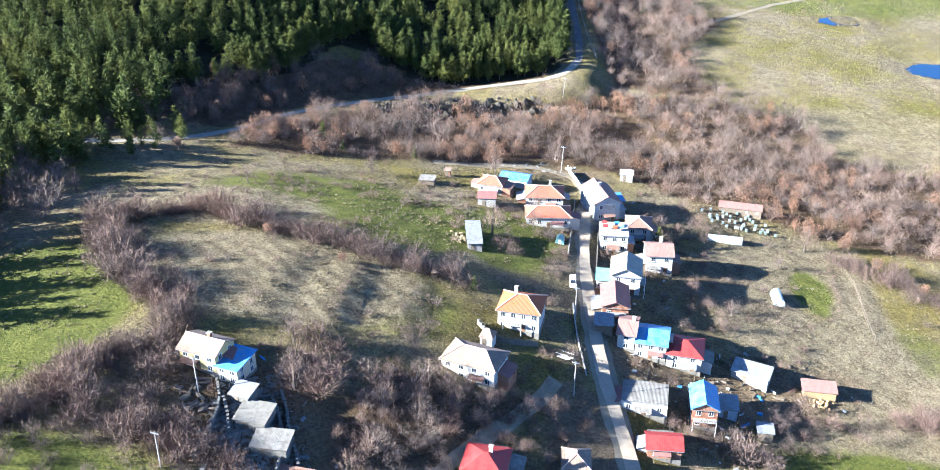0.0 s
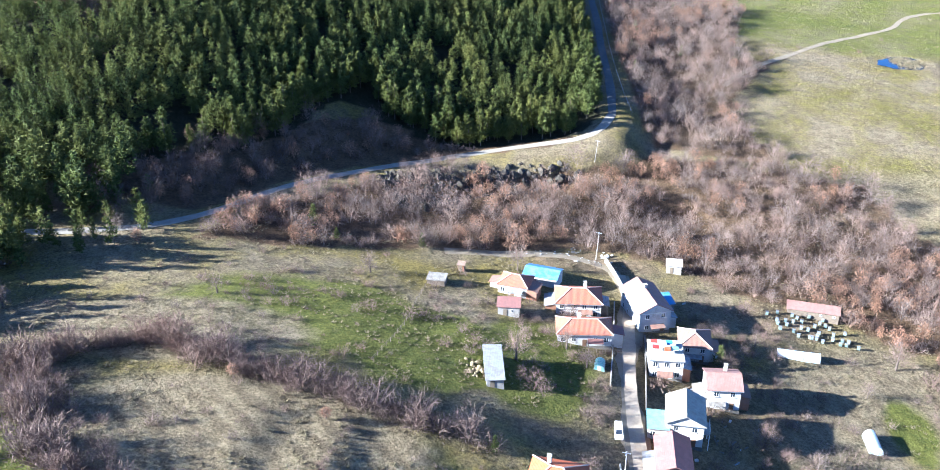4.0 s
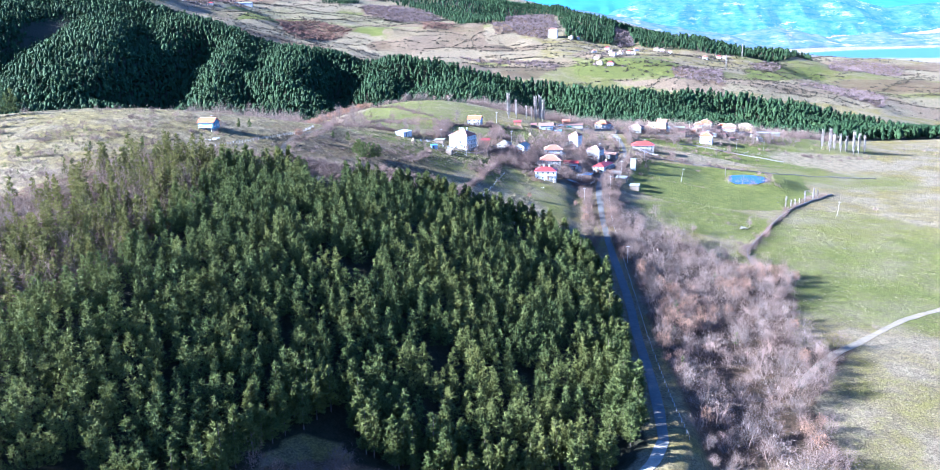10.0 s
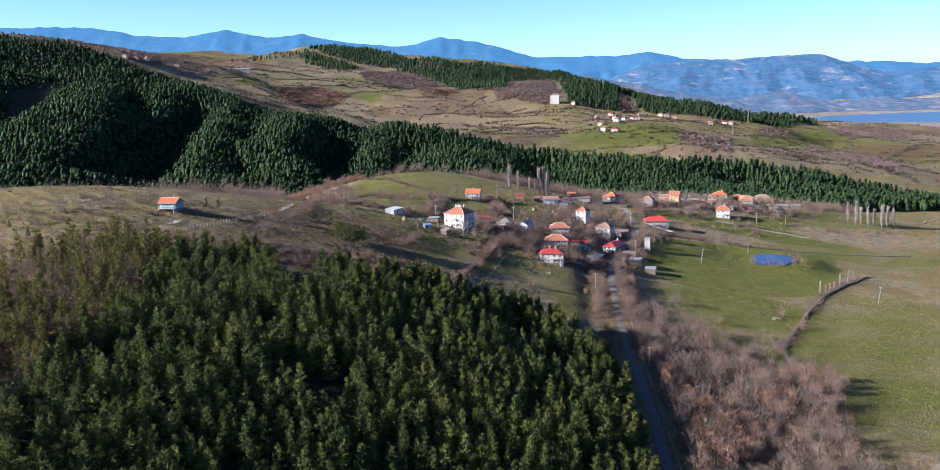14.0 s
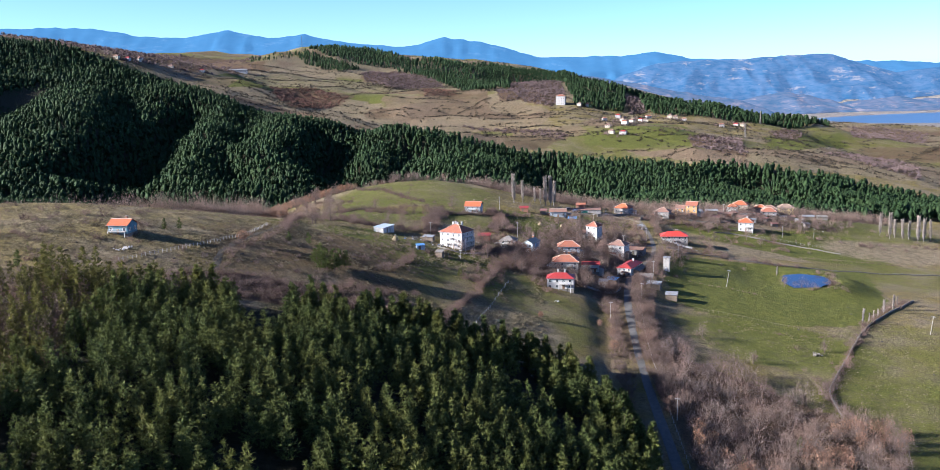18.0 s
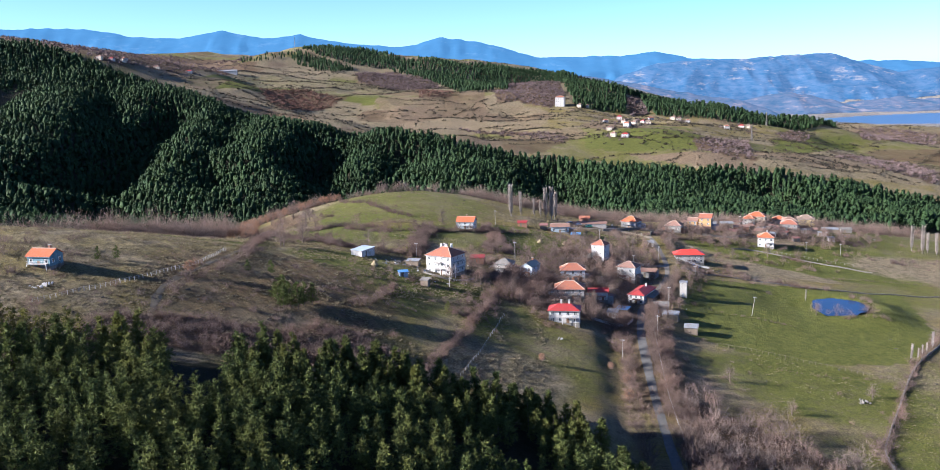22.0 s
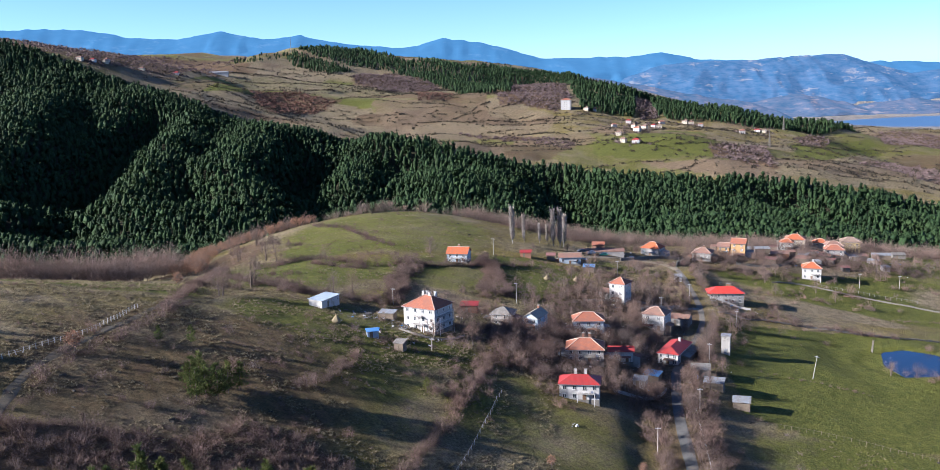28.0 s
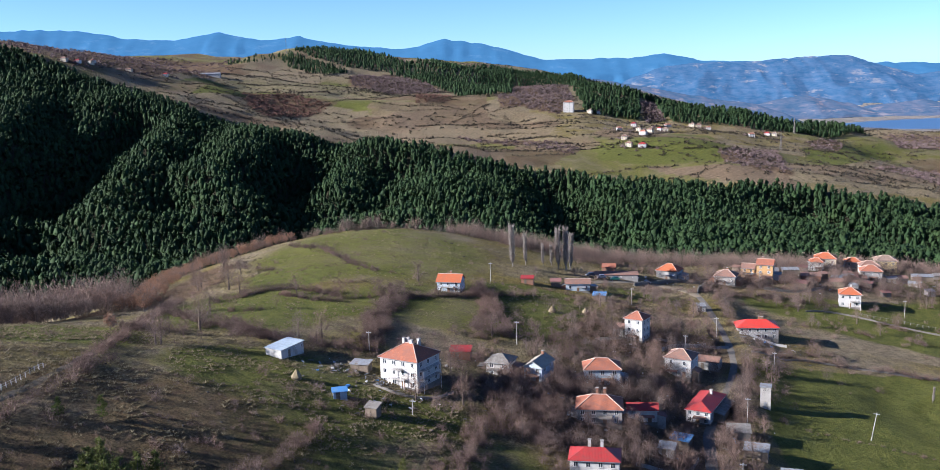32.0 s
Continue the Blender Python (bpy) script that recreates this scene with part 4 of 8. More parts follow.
def twig_crown(seed, h=5.0, stems=9, limbs=7, twigs=4, low=0.12, width=1.0, thick=0.011, shape=0.5, foot=0.0):
    """Bare limbs that branch twice into fine twigs."""
    rng = np.random.default_rng(seed)
    base, way, size, wide = [], [], [], []
    for _ in range(stems):
        a, tilt = rng.uniform(0, 6.283), rng.uniform(0.15, 1.05) * shape * width
        d = np.array([math.cos(a) * tilt, math.sin(a) * tilt, 1.0])
        d /= np.linalg.norm(d)
        b0, length = np.array([foot * h * math.cos(a) * rng.random(), foot * h * math.sin(a) * rng.random(), h * low * rng.uniform(0.2, 1)]), h * (1 - low) * rng.uniform(0.65, 1.0)
        base.append(b0); way.append(d); size.append(length); wide.append(thick * 2.2 * h)
        for _ in range(limbs):
            s = rng.uniform(0.3, 0.95)
            b1 = b0 + d * length * s
            d1 = d + rng.normal(0, 0.6, 3) * [1, 1, 0.6]
            l1 = length * (1.15 - s) * rng.uniform(0.35, 0.7)
            base.append(b1); way.append(d1); size.append(l1); wide.append(thick * 1.1 * h)
            d1 = d1 / np.linalg.norm(d1)
            for _ in range(twigs):
                base.append(b1 + d1 * l1 * rng.uniform(0.2, 1.0))
                way.append(d1 + rng.normal(0, 0.7, 3))
                size.append(h * rng.uniform(0.07, 0.18)); wide.append(thick * 0.8 * h)
    return spikes(np.array(base), np.array(way), np.array(size), np.array(wide), rng)


def leaf_flecks(seed, h, count, width=0.5):
    rng = np.random.default_rng(seed)
    p = rng.normal(size=(count, 3))
    p = p / np.linalg.norm(p, axis=1)[:, None] * rng.uniform(0.45, 1, (count, 1)) * [h * width * 0.8, h * width * 0.8, h * 0.38] + [0, 0, h * 0.6]
    return spikes(p, rng.normal(size=(count, 3)), h * rng.uniform(0.05, 0.09, count), h * 0.055, rng)


def dome_twigs(seed, h, count, wide=0.75, low=0.1, length=0.2, thick=0.018, stray=0.45):
    """Fine twigs that fill a rounded, uneven crown."""
    rng = np.random.default_rng(seed)
    p = rng.normal(size=(count, 3))
    p /= np.linalg.norm(p, axis=1)[:, None]
    p[:, 2] = np.abs(p[:, 2])
    lump = 1 + 0.3 * np.sin(3 * np.arctan2(p[:, 1], p[:, 0]) + seed)
    d = p * [1, 1, 0.8] + [0, 0, 0.5]
    p = p * (rng.uniform(0.35, 1, count) ** 0.6 * lump)[:, None] * [h * wide, h * wide, h * (0.95 - low)] + [0, 0, h * low]
    return spikes(p - d * h * length * 0.5, d + rng.normal(0, stray, p.shape), h * length * rng.uniform(0.6, 1.3, count), h * thick, rng)


def shrub_blob(seed, h, count):
    """A far bush: a rounded heap of ragged sprays."""
    rng = np.random.default_rng(seed)
    p = rng.normal(size=(count, 3))
    p /= np.linalg.norm(p, axis=1)[:, None]
    p[:, 2] = np.abs(p[:, 2]) * 0.8
    return spikes(p * h * 0.35, p + rng.normal(0, 0.35, p.shape), h * rng.uniform(0.4, 0.75, count), h * 0.55, rng)


def far_pine(seed, h=10.0, sides=5):
    """A far tree: a rounded, knobbly crown with sprays standing out of it."""
    rng = np.random.default_rng(seed)
    rows = []
    for s, r in ((0.12, 0.62), (0.42, 1.0), (0.74, 0.62)):
        a = 2 * math.pi * (np.arange(sides) + rng.uniform(-0.3, 0.3, sides)) / sides + rng.uniform(0, 6)
        k = h * 0.235 * r * rng.uniform(0.65, 1.25, sides)
        rows.append(np.column_stack([k * np.cos(a), k * np.sin(a), h * (s + rng.uniform(-0.08, 0.08, sides))]))
    v = np.concatenate(rows + [np.array([[0, 0, h * rng.uniform(0.92, 1.02)]])])
    f = []
    for i in range(sides):
        j = (i + 1) % sides
        for b in (0, sides):
            f += [(b + i, b + j, b + sides + j), (b + i, b + sides + j, b + sides + i)]
        f.append((2 * sides + i, 2 * sides + j, 3 * sides))
    n = 14
    a, z = rng.uniform(0, 6.283, n), rng.uniform(0.25, 0.9, n)
    r = h * 0.17 * (1 - z) ** 0.5
    out = np.stack([np.cos(a), np.sin(a), rng.uniform(0.3, 1.3, n)], 1)
    return joined([(v, np.array(f)), spikes(np.stack([r * np.cos(a), r * np.sin(a), z * h], 1), out, h * rng.uniform(0.12, 0.22, n), h * 0.11, rng)])


def scatter(poly, spacing, seed, keep=1.0, clear=((MAIN_ROAD, 5.0),)):
    """Points spread over a polygon at about that spacing, jittered, off the roads."""
    rng = np.random.default_rng(seed)
    px, py = [p[0] for p in poly], [p[1] for p in poly]
    x, y = np.meshgrid(np.arange(min(px), max(px), spacing), np.arange(min(py), max(py), spacing))
    x, y = x.ravel() + rng.uniform(-0.48, 0.48, x.size) * spacing, y.ravel() + rng.uniform(-0.48, 0.48, y.size) * spacing
    ok = inside(poly, x, y) & (rng.random(x.size) < keep)
    for line, far in clear:
        ok &= along(line, x, y)[0] > far
    return np.stack([x[ok], y[ok]], 1)


def line_points(line, spacing, spread, seed):
    rng = np.random.default_rng(seed)
    p = smooth_line(line, spacing)
    return p + rng.normal(0, spread, p.shape)


def planted(name, templates, points, mat, label, category, low, high, seed, sink=0.1, smooth=False):
    """Many plants in one object of kind stuff."""
    rng = np.random.default_rng(seed)
    z = terrain(*points.T)
    pick = rng.integers(0, len(templates), len(points))
    vs, fs, n = [], [], 0
    for k, (v, f) in enumerate(templates):
        q = points[pick == k]
        if not len(q):
            continue
        a, s = rng.uniform(0, 6.283, len(q)), rng.uniform(low, high, len(q))
        wide = s * rng.uniform(0.85, 1.2, len(q))
        c, d = np.cos(a) * wide, np.sin(a) * wide
        out = np.empty((len(q), len(v), 3), np.float32)
        out[:, :, 0] = c[:, None] * v[:, 0] - d[:, None] * v[:, 1] + q[:, :1]
        out[:, :, 1] = d[:, None] * v[:, 0] + c[:, None] * v[:, 1] + q[:, 1:]
        out[:, :, 2] = s[:, None] * v[:, 2] + (z[pick == k] - sink)[:, None]
        vs.append(out.reshape(-1, 3))
        fs.append((f[None] + (np.arange(len(q)) * len(v))[:, None, None]).reshape(-1, 3) + n)
        n += len(q) * len(v)
    ob = new(name, np_mesh(name, np.concatenate(vs), np.concatenate(fs), smooth))
    ob.data.materials.append(mat)
    return tagged(ob, label, category, kind="stuff")


def thing(name, label, category, m=None, group="", kind=""):
    ob = new(name)
    ob.empty_display_size = 0.5
    if m is not None:
        ob.matrix_world = m
    return tagged(ob, label, category, group, kind)


def mesh_part(name, verts, tris, mat, parent, label=""):
    ob = new(name, np_mesh(name, verts, tris))
    ob.data.materials.append(mat)
    ob.parent = parent
    return tagged(ob, label)


def tree_kind(name, label, category, group, trunk, crown, crown_mat, trunk_mat=None, crown_name="crown", leaves=None):
    root = thing(name, label, category, Matrix.Translation((0, 0, -500)), group)
    mesh_part("trunk", *trunk, trunk_mat or M_BARK, root)
    mesh_part(crown_name, *crown, crown_mat, root)
    if leaves:
        mesh_part("dead_leaves", *leaves, M_OAKLEAF, root)
    return root


def set_out(kinds, points, low, high, seed, sink=0.1):
    """Stand trees of these kinds, each a thing of its own, at the points; the first of each kind is moved, the others are copies."""
    rng = np.random.default_rng(seed)
    z = terrain(*points.T)
    used = set()
    for i, (x, y) in enumerate(points):
        kind = kinds[int(rng.integers(0, len(kinds)))]
        s = rng.uniform(low, high)
        m = Matrix.LocRotScale((x, y, z[i] - sink), Euler((rng.normal(0, 0.03), rng.normal(0, 0.03), rng.uniform(0, 6.283))), (s, s, s * rng.uniform(0.92, 1.1)))
        if kind.name in used or kind.location.z > -400:
            made = copy_thing(kind, Matrix.Identity(4))
            made.matrix_basis = m
        else:
            kind.matrix_basis = m
            used.add(kind.name)


def pine_trunk(h):
    return stem([(0, 0, -0.4), (0, 0, h * 0.5), (0, 0, h * 0.95)], [h * 0.016, h * 0.010, h * 0.002])


pines = [tree_kind("pine_tree", "tall dark green pine with yellowish shoot tips", "pine tree", "pines of the wood", pine_trunk(12), pine_crown(s, 12.0, 13, 3, 7, 0.24, blade=0.95), M_NEEDLES)
         for s in (11, 12, 13, 14)]
wood = scatter(PINE_WOOD, 3.9, 21, 0.95)
wood = wood[lumps(*wood.T, 13.0, 17) > -0.62]
edge_of_wood = np.minimum(np.minimum(np.abs(along(PINE_WOOD[2:26], *wood.T)[0]), 99), 99)
near_first = np.argsort(edge_of_wood + 30 * (wood[:, 1] > 565) + 0.15 * np.abs(wood[:, 0] + 20))
set_out(pines, wood[near_first[:300]], 0.75, 1.2, 31)
planted("pine_wood", [pine_crown(s, 12.0, 9, 2, 6, 0.25, blade=0.92) for s in (41, 42, 43, 44, 45)], wood[near_first[300:]], M_NEEDLES, "dense dark green planted pine wood", "forest", 0.72, 1.12, 32)
thin = scatter(THIN_WOOD, 4.2, 22, 0.8)
thin = thin[along([(-115, 404), (-110, 449), (-109, 508), (-98, 534)], *thin.T)[0] < 34 + 60 * np.random.default_rng(8).random(len(thin)) ** 2]
planted("thin_pines", [pine_crown(s, 11.0, 9, 2, 5, 0.2) for s in (51, 52)], thin, M_NEEDLES_PALE, "scattered thin yellowish pines", "forest", 0.6, 1.2, 33)
left = scatter([(-270, 226), (-128, 226), (-112, 244), (-104, 262), (-101, 284), (-97, 300), (-170, 298), (-270, 276)], 5.2, 23, 0.9)
planted("lower_pines", [pine_crown(s, 11.0, 9, 2, 5, 0.23, blade=1.1) for s in (53, 54)], left, M_NEEDLES, "pines at the lower edge of the wood", "forest", 0.9, 1.65, 34)

BUSH = [joined([twig_crown(s, 3.0, 9, 4, 1, low=0.04, width=1.7, thick=0.018, foot=0.4), dome_twigs(s, 3.0, 90, 0.8, 0.05, 0.30, 0.018), dome_twigs(s + 500, 2.7, 110, 0.72, 0.02, 0.30, 0.032, 0.6)]) for s in (61, 62, 63, 64)]
TREE = [joined([twig_crown(s, 6.0, 9, 6, 2, low=0.16, width=1.4, thick=0.011, foot=0.08), dome_twigs(s, 6.0, 130, 0.48, 0.28, 0.18, 0.010, 0.6), dome_twigs(s + 500, 5.6, 100, 0.42, 0.28, 0.18, 0.017, 0.6)]) for s in (71, 72, 73)]
BIG_TREE = [joined([twig_crown(s, 9.0, 5, 5, 2, low=0.2, width=1.4, thick=0.006, foot=0.02), dome_twigs(s, 9.0, 150, 0.44, 0.3, 0.13, 0.0065, 0.7), dome_twigs(s + 500, 8.6, 150, 0.40, 0.3, 0.13, 0.012, 0.7)]) for s in (76, 77, 78)]
LOW_BUSH = [joined([twig_crown(s, 3.0, 6, 3, 1, low=0.04, width=1.7, thick=0.022, foot=0.4), dome_twigs(s, 3.0, 45, 0.8, 0.05, 0.32, 0.024), dome_twigs(s + 500, 2.7, 70, 0.72, 0.02, 0.32, 0.04, 0.6)]) for s in (65, 66, 67)]
OAK = [joined([twig_crown(s, 5.5, 7, 7, 3, low=0.2, thick=0.009), leaf_flecks(s, 5.5, 190)]) for s in (81, 82)]
gully = scatter(GULLY, 4.1, 24, 0.95)
gully = gully[(lumps(*gully.T, 9.0, 31) > -0.5) & ((along(ROCK_CUT, *gully.T)[0] > 8) | (lumps(*gully.T, 6.0, 8) > 0.25))]
planted("gully_scrub", BUSH[:2] + LOW_BUSH[:1] + TREE + BIG_TREE[:2], gully, M_TWIGS, "leafless grey and pinkish scrub filling the gully", "scrub", 0.65, 1.35, 35)
gully_oaks = scatter(GULLY, 5.0, 25, 0.9)
planted("gully_oaks", OAK, gully_oaks[lumps(*gully_oaks.T, 16.0, 41) > 0.12], M_OAKLEAF, "small oaks with dead brown leaves", "scrub", 0.65, 1.2, 36)
roadside = scatter(ROADSIDE_SCRUB, 4.9, 26, 0.88)
planted("roadside_scrub", BUSH[:1] + TREE + BIG_TREE, roadside, M_TWIGS, "leafless trees and bushes beside the road", "scrub", 0.7, 1.35, 37)
roadside_oaks = scatter(ROADSIDE_SCRUB, 5.5, 27, 0.9)
planted("roadside_oaks", OAK, roadside_oaks[lumps(*roadside_oaks.T, 24.0, 43) > 0.05], M_OAKLEAF, "oaks with dead russet leaves", "scrub", 0.8, 1.4, 38)
planted("centre_scrub", BUSH + TREE, scatter(CENTRE_SCRUB, 3.6, 28, 0.8), M_TWIGS, "leafless thicket between the lanes", "scrub", 0.5, 1.1, 39)
planted("upper_scrub", BUSH, scatter(UPPER_SCRUB, 3.0, 29, 0.85), M_HEDGE, "brown leafless thicket above the pine wood", "scrub", 0.6, 1.2, 40)
planted("valley_wood", BIG_TREE + TREE[:2], scatter(VALLEY_WOOD, 4.8, 30, 0.92), M_TWIGS, "dense grey leafless wood in the side valley", "scrub", 1.2, 1.75, 41)
planted("thin_wood_scrub", BIG_TREE, scatter(THIN_WOOD, 6.6, 31, 0.85), M_TWIGS, "grey leafless trees and undergrowth between thin pines", "scrub", 0.7, 1.1, 42)
far_wood = scatter(FAR_WOOD, 5.9, 32, 0.95, ())
far_wood = far_wood[(np.abs(far_wood[:, 0]) < 0.56 * (far_wood[:, 1] - 150)) & (far_wood[:, 1] < 1790)]
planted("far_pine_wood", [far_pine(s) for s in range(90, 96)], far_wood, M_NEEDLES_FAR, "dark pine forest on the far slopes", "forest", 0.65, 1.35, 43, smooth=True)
RIDGE_PINES = [(-473, 2662), (-410, 2816), (-319, 2848), (-211, 2701), (-64, 2814), (46, 2911), (33, 2155), (-35, 2110), (-104, 2338), (-163, 2453), (-256, 2560), (-325, 2545), (-399, 2575)]
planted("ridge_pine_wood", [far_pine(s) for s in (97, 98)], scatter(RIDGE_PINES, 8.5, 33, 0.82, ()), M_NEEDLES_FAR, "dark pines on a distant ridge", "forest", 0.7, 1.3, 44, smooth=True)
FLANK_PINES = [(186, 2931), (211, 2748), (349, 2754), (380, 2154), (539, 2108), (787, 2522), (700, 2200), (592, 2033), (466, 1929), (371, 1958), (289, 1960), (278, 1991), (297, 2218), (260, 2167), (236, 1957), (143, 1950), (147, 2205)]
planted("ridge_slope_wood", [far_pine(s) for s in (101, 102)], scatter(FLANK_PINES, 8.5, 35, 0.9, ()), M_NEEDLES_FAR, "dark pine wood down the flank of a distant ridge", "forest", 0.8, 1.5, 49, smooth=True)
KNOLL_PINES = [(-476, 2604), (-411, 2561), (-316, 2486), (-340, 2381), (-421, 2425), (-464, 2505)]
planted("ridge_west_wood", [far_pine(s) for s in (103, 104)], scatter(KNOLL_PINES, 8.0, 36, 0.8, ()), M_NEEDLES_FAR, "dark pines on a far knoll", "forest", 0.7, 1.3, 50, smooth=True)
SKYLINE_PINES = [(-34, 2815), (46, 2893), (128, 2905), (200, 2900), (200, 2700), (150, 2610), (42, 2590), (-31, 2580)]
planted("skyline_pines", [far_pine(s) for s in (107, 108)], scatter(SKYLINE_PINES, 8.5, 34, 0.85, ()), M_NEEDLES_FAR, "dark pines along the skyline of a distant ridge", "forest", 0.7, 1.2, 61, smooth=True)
LEFT_CREST = [(-584, 2486), (-524, 2499), (-481, 2626), (-468, 2559), (-507, 2428), (-548, 2376)]
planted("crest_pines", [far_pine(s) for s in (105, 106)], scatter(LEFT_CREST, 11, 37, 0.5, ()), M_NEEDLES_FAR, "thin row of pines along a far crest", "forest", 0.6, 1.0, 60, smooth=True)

HEDGES = [([(-90, 200), (-82, 207), (-69, 215), (-49, 203), (-33, 201), (-19, 197), (-2, 194)], 2.0, 1.1, 0.7), ([(-88, 198), (-78, 182), (-73, 172), (-60, 165), (-58, 155)], 1.6, 2.0, 1.0),
          ([(-86, 127), (-76, 137), (-71, 146), (-63, 154), (-57, 147)], 1.5, 2.2, 1.0), ([(-70, 132), (-55, 129), (-41, 126)], 1.7, 1.5, 0.8),
          ([(-90, 642), (-94, 677), (-102, 725), (-108, 763)], 2.6, 0.9, 0.8), ([(-93, 727), (-67, 710), (-59, 698)], 2.0, 2.0, 0.8), ([(-91, 753), (-80, 774), (-62, 772), (-52, 763)], 2.2, 1.3, 0.8),
          ([(-27, 698), (-35, 710), (-32, 742), (-32, 778)], 1.8, 1.8, 0.9), ([(-1, 804), (6, 763), (10, 735)], 2.0, 1.6, 0.9), ([(-20, 566), (-11, 600), (-2, 640), (4, 667)], 1.1, 0.9, 0.75),
          ([(4, 667), (20, 662), (40, 660)], 2.0, 1.8, 0.8), ([(48, 565), (47, 600), (50, 640), (54, 672)], 1.8, 2.2, 1.0), ([(62, 560), (62, 600), (65, 640), (70, 668)], 1.8, 2.0, 1.0),
          ([(-92, 560), (-97, 590), (-88, 622), (-87, 655)], 3.4, 0.6, 0.6), ([(97, 763), (117, 767), (137, 764), (165, 762)], 3.0, 1.2, 0.6), ([(120, 575), (152, 634), (172, 668), (200, 700)], 2.0, 0.9, 0.6),
          ([(120, 548), (118, 575), (122, 585)], 2.0, 0.9, 0.6), ([(170, 718), (176, 732), (172, 742)], 1.6, 1.4, 0.8), ([(90, 840), (110, 850), (150, 850)], 2.2, 3.0, 0.9),
          ([(200, 860), (240, 840), (280, 850)], 2.6, 4.0, 0.9), ([(-10, 690), (10, 685), (24, 690)], 1.8, 3.0, 0.9),
          ([(20, 725), (50, 735), (60, 742)], 1.8, 4.0, 0.9), ([(48, 700), (52, 712), (54, 722)], 1.6, 3.0, 0.9), ([(76, 690), (80, 720), (90, 745)], 2.0, 1.6, 0.7), ([(110, 240), (128, 220), (150, 205)], 2.4, 2.5, 0.8),
          ([(98, 172), (118, 166), (140, 160)], 2.4, 1.6, 0.7), ([(60, 158), (64, 150), (60, 140)], 2.2, 2.2, 0.9), ([(-30, 160), (-31, 150), (-29, 146)], 1.8, 2.0, 1.1)]
upper_hedges, lower_hedges = [h for h in HEDGES if h[0][0][1] > 300], [h for h in HEDGES if h[0][0][1] < 300]
planted("hedgerows", BUSH[:1] + LOW_BUSH, np.concatenate([line_points(l, s, w, 300 + i) for i, (l, s, w, _) in enumerate(upper_hedges + upper_hedges[::2])]), M_HEDGE, "tangled leafless hedgerows and thickets", "hedge", 0.6, 1.25, 45)
planted("lower_hedgerows", BUSH + TREE[:1], np.concatenate([line_points(l, s * 0.8, w * 1.1, 340 + i) for i, (l, s, w, _) in enumerate(lower_hedges * 2)]), M_HEDGE, "tall tangled leafless hedges round the lower fields", "hedge", 0.85, 1.65, 57)
VILLAGE_THICKETS = [[(-90, 130), (-78, 150), (-62, 160), (-50, 152), (-56, 136), (-40, 128), (-36, 118), (-90, 116)], [(-92, 196), (-80, 178), (-70, 166), (-60, 170), (-70, 188), (-84, 206)], [(-24, 118), (-22, 150), (-8, 160), (6, 156), (-4, 140), (-6, 118)]]
for i, poly in enumerate(VILLAGE_THICKETS):
    planted("thicket", TREE + BUSH, scatter(poly, 3.3, 80 + i, 0.72), M_HEDGE if i < 2 else M_TWIGS, "dark leafless thicket between the fields and houses", "scrub", 0.6, 1.15, 58 + i)
roadway = smooth_line([(50, 536), (51, 580), (54, 626), (57, 660), (62, 686)], 3.0)
r = np.random.default_rng(77)
beside = np.concatenate([roadway + np.stack([side * r.uniform(4.0, 8.5, len(roadway)), r.normal(0, 1, len(roadway))], 1) for side in (-1, 1, 1)])
planted("road_avenue", TREE + BUSH[:2], beside, M_HEDGE, "leafless trees lining the road into the village", "scrub", 0.6, 1.2, 64)
LOOSE = [(-50, 240, 60, 34, 150), (-40, 185, 40, 26, 26), (-60, 600, 45, 50, 90), (-40, 640, 40, 45, 60), (15, 232, 40, 45, 60), (70, 215, 40, 45, 60), (60, 770, 60, 60, 160), (150, 885, 80, 40, 160),
         (-50, 820, 70, 70, 60), (25, 690, 45, 34, 120), (-190, 520, 70, 60, 60), (250, 560, 90, 120, 40), (300, 900, 90, 80, 70), (100, 620, 30, 30, 20), (160, 830, 60, 40, 50), (-30, 130, 40, 20, 40)]
rng = np.random.default_rng(7)
loose = np.concatenate([np.stack([rng.normal(cx, rx * 0.5, n), rng.normal(cy, ry * 0.5, n)], 1) for cx, cy, rx, ry, n in LOOSE])
loose = loose[(along(MAIN_ROAD, *loose.T)[0] > 4) & (along(STREET, *loose.T)[0] > 5)]
planted("loose_bushes", LOW_BUSH, loose[::3], M_TWIGS, "single leafless bushes dotted over the meadows", "bush", 0.3, 0.9, 46)
planted("dark_bushes", LOW_BUSH, loose[1::3], M_HEDGE, "dark leafless bushes dotted over the meadows", "bush", 0.3, 1.0, 72)
FAR_SCRUB = np.stack([rng.uniform(-700, 1100, 9000), rng.uniform(1450, 3000, 9000)], 1)
clumped = np.array([noise.noise((p[0] * 0.006, p[1] * 0.006, 1.7)) for p in FAR_SCRUB])
hedge_rows = []
for _ in range(280):
    cx, cy, ang, ln = rng.uniform(-500, 950), rng.uniform(1480, 2500), rng.normal(0.1, 0.5), rng.uniform(50, 190)
    k = np.linspace(-ln / 2, ln / 2, int(ln / 5))
    hedge_rows.append(np.stack([cx + k * math.cos(ang), cy + k * math.sin(ang) + 6 * np.sin(k * 0.05)], 1) + rng.normal(0, 1.2, (len(k), 2)))
hedge_rows = np.concatenate(hedge_rows)
FAR_SCRUB = FAR_SCRUB[(clumped > -0.05) & ~inside(FAR_WOOD, *FAR_SCRUB.T)]
FAR_SCRUB = np.concatenate([FAR_SCRUB, hedge_rows[~inside(FAR_WOOD, *hedge_rows.T)]])
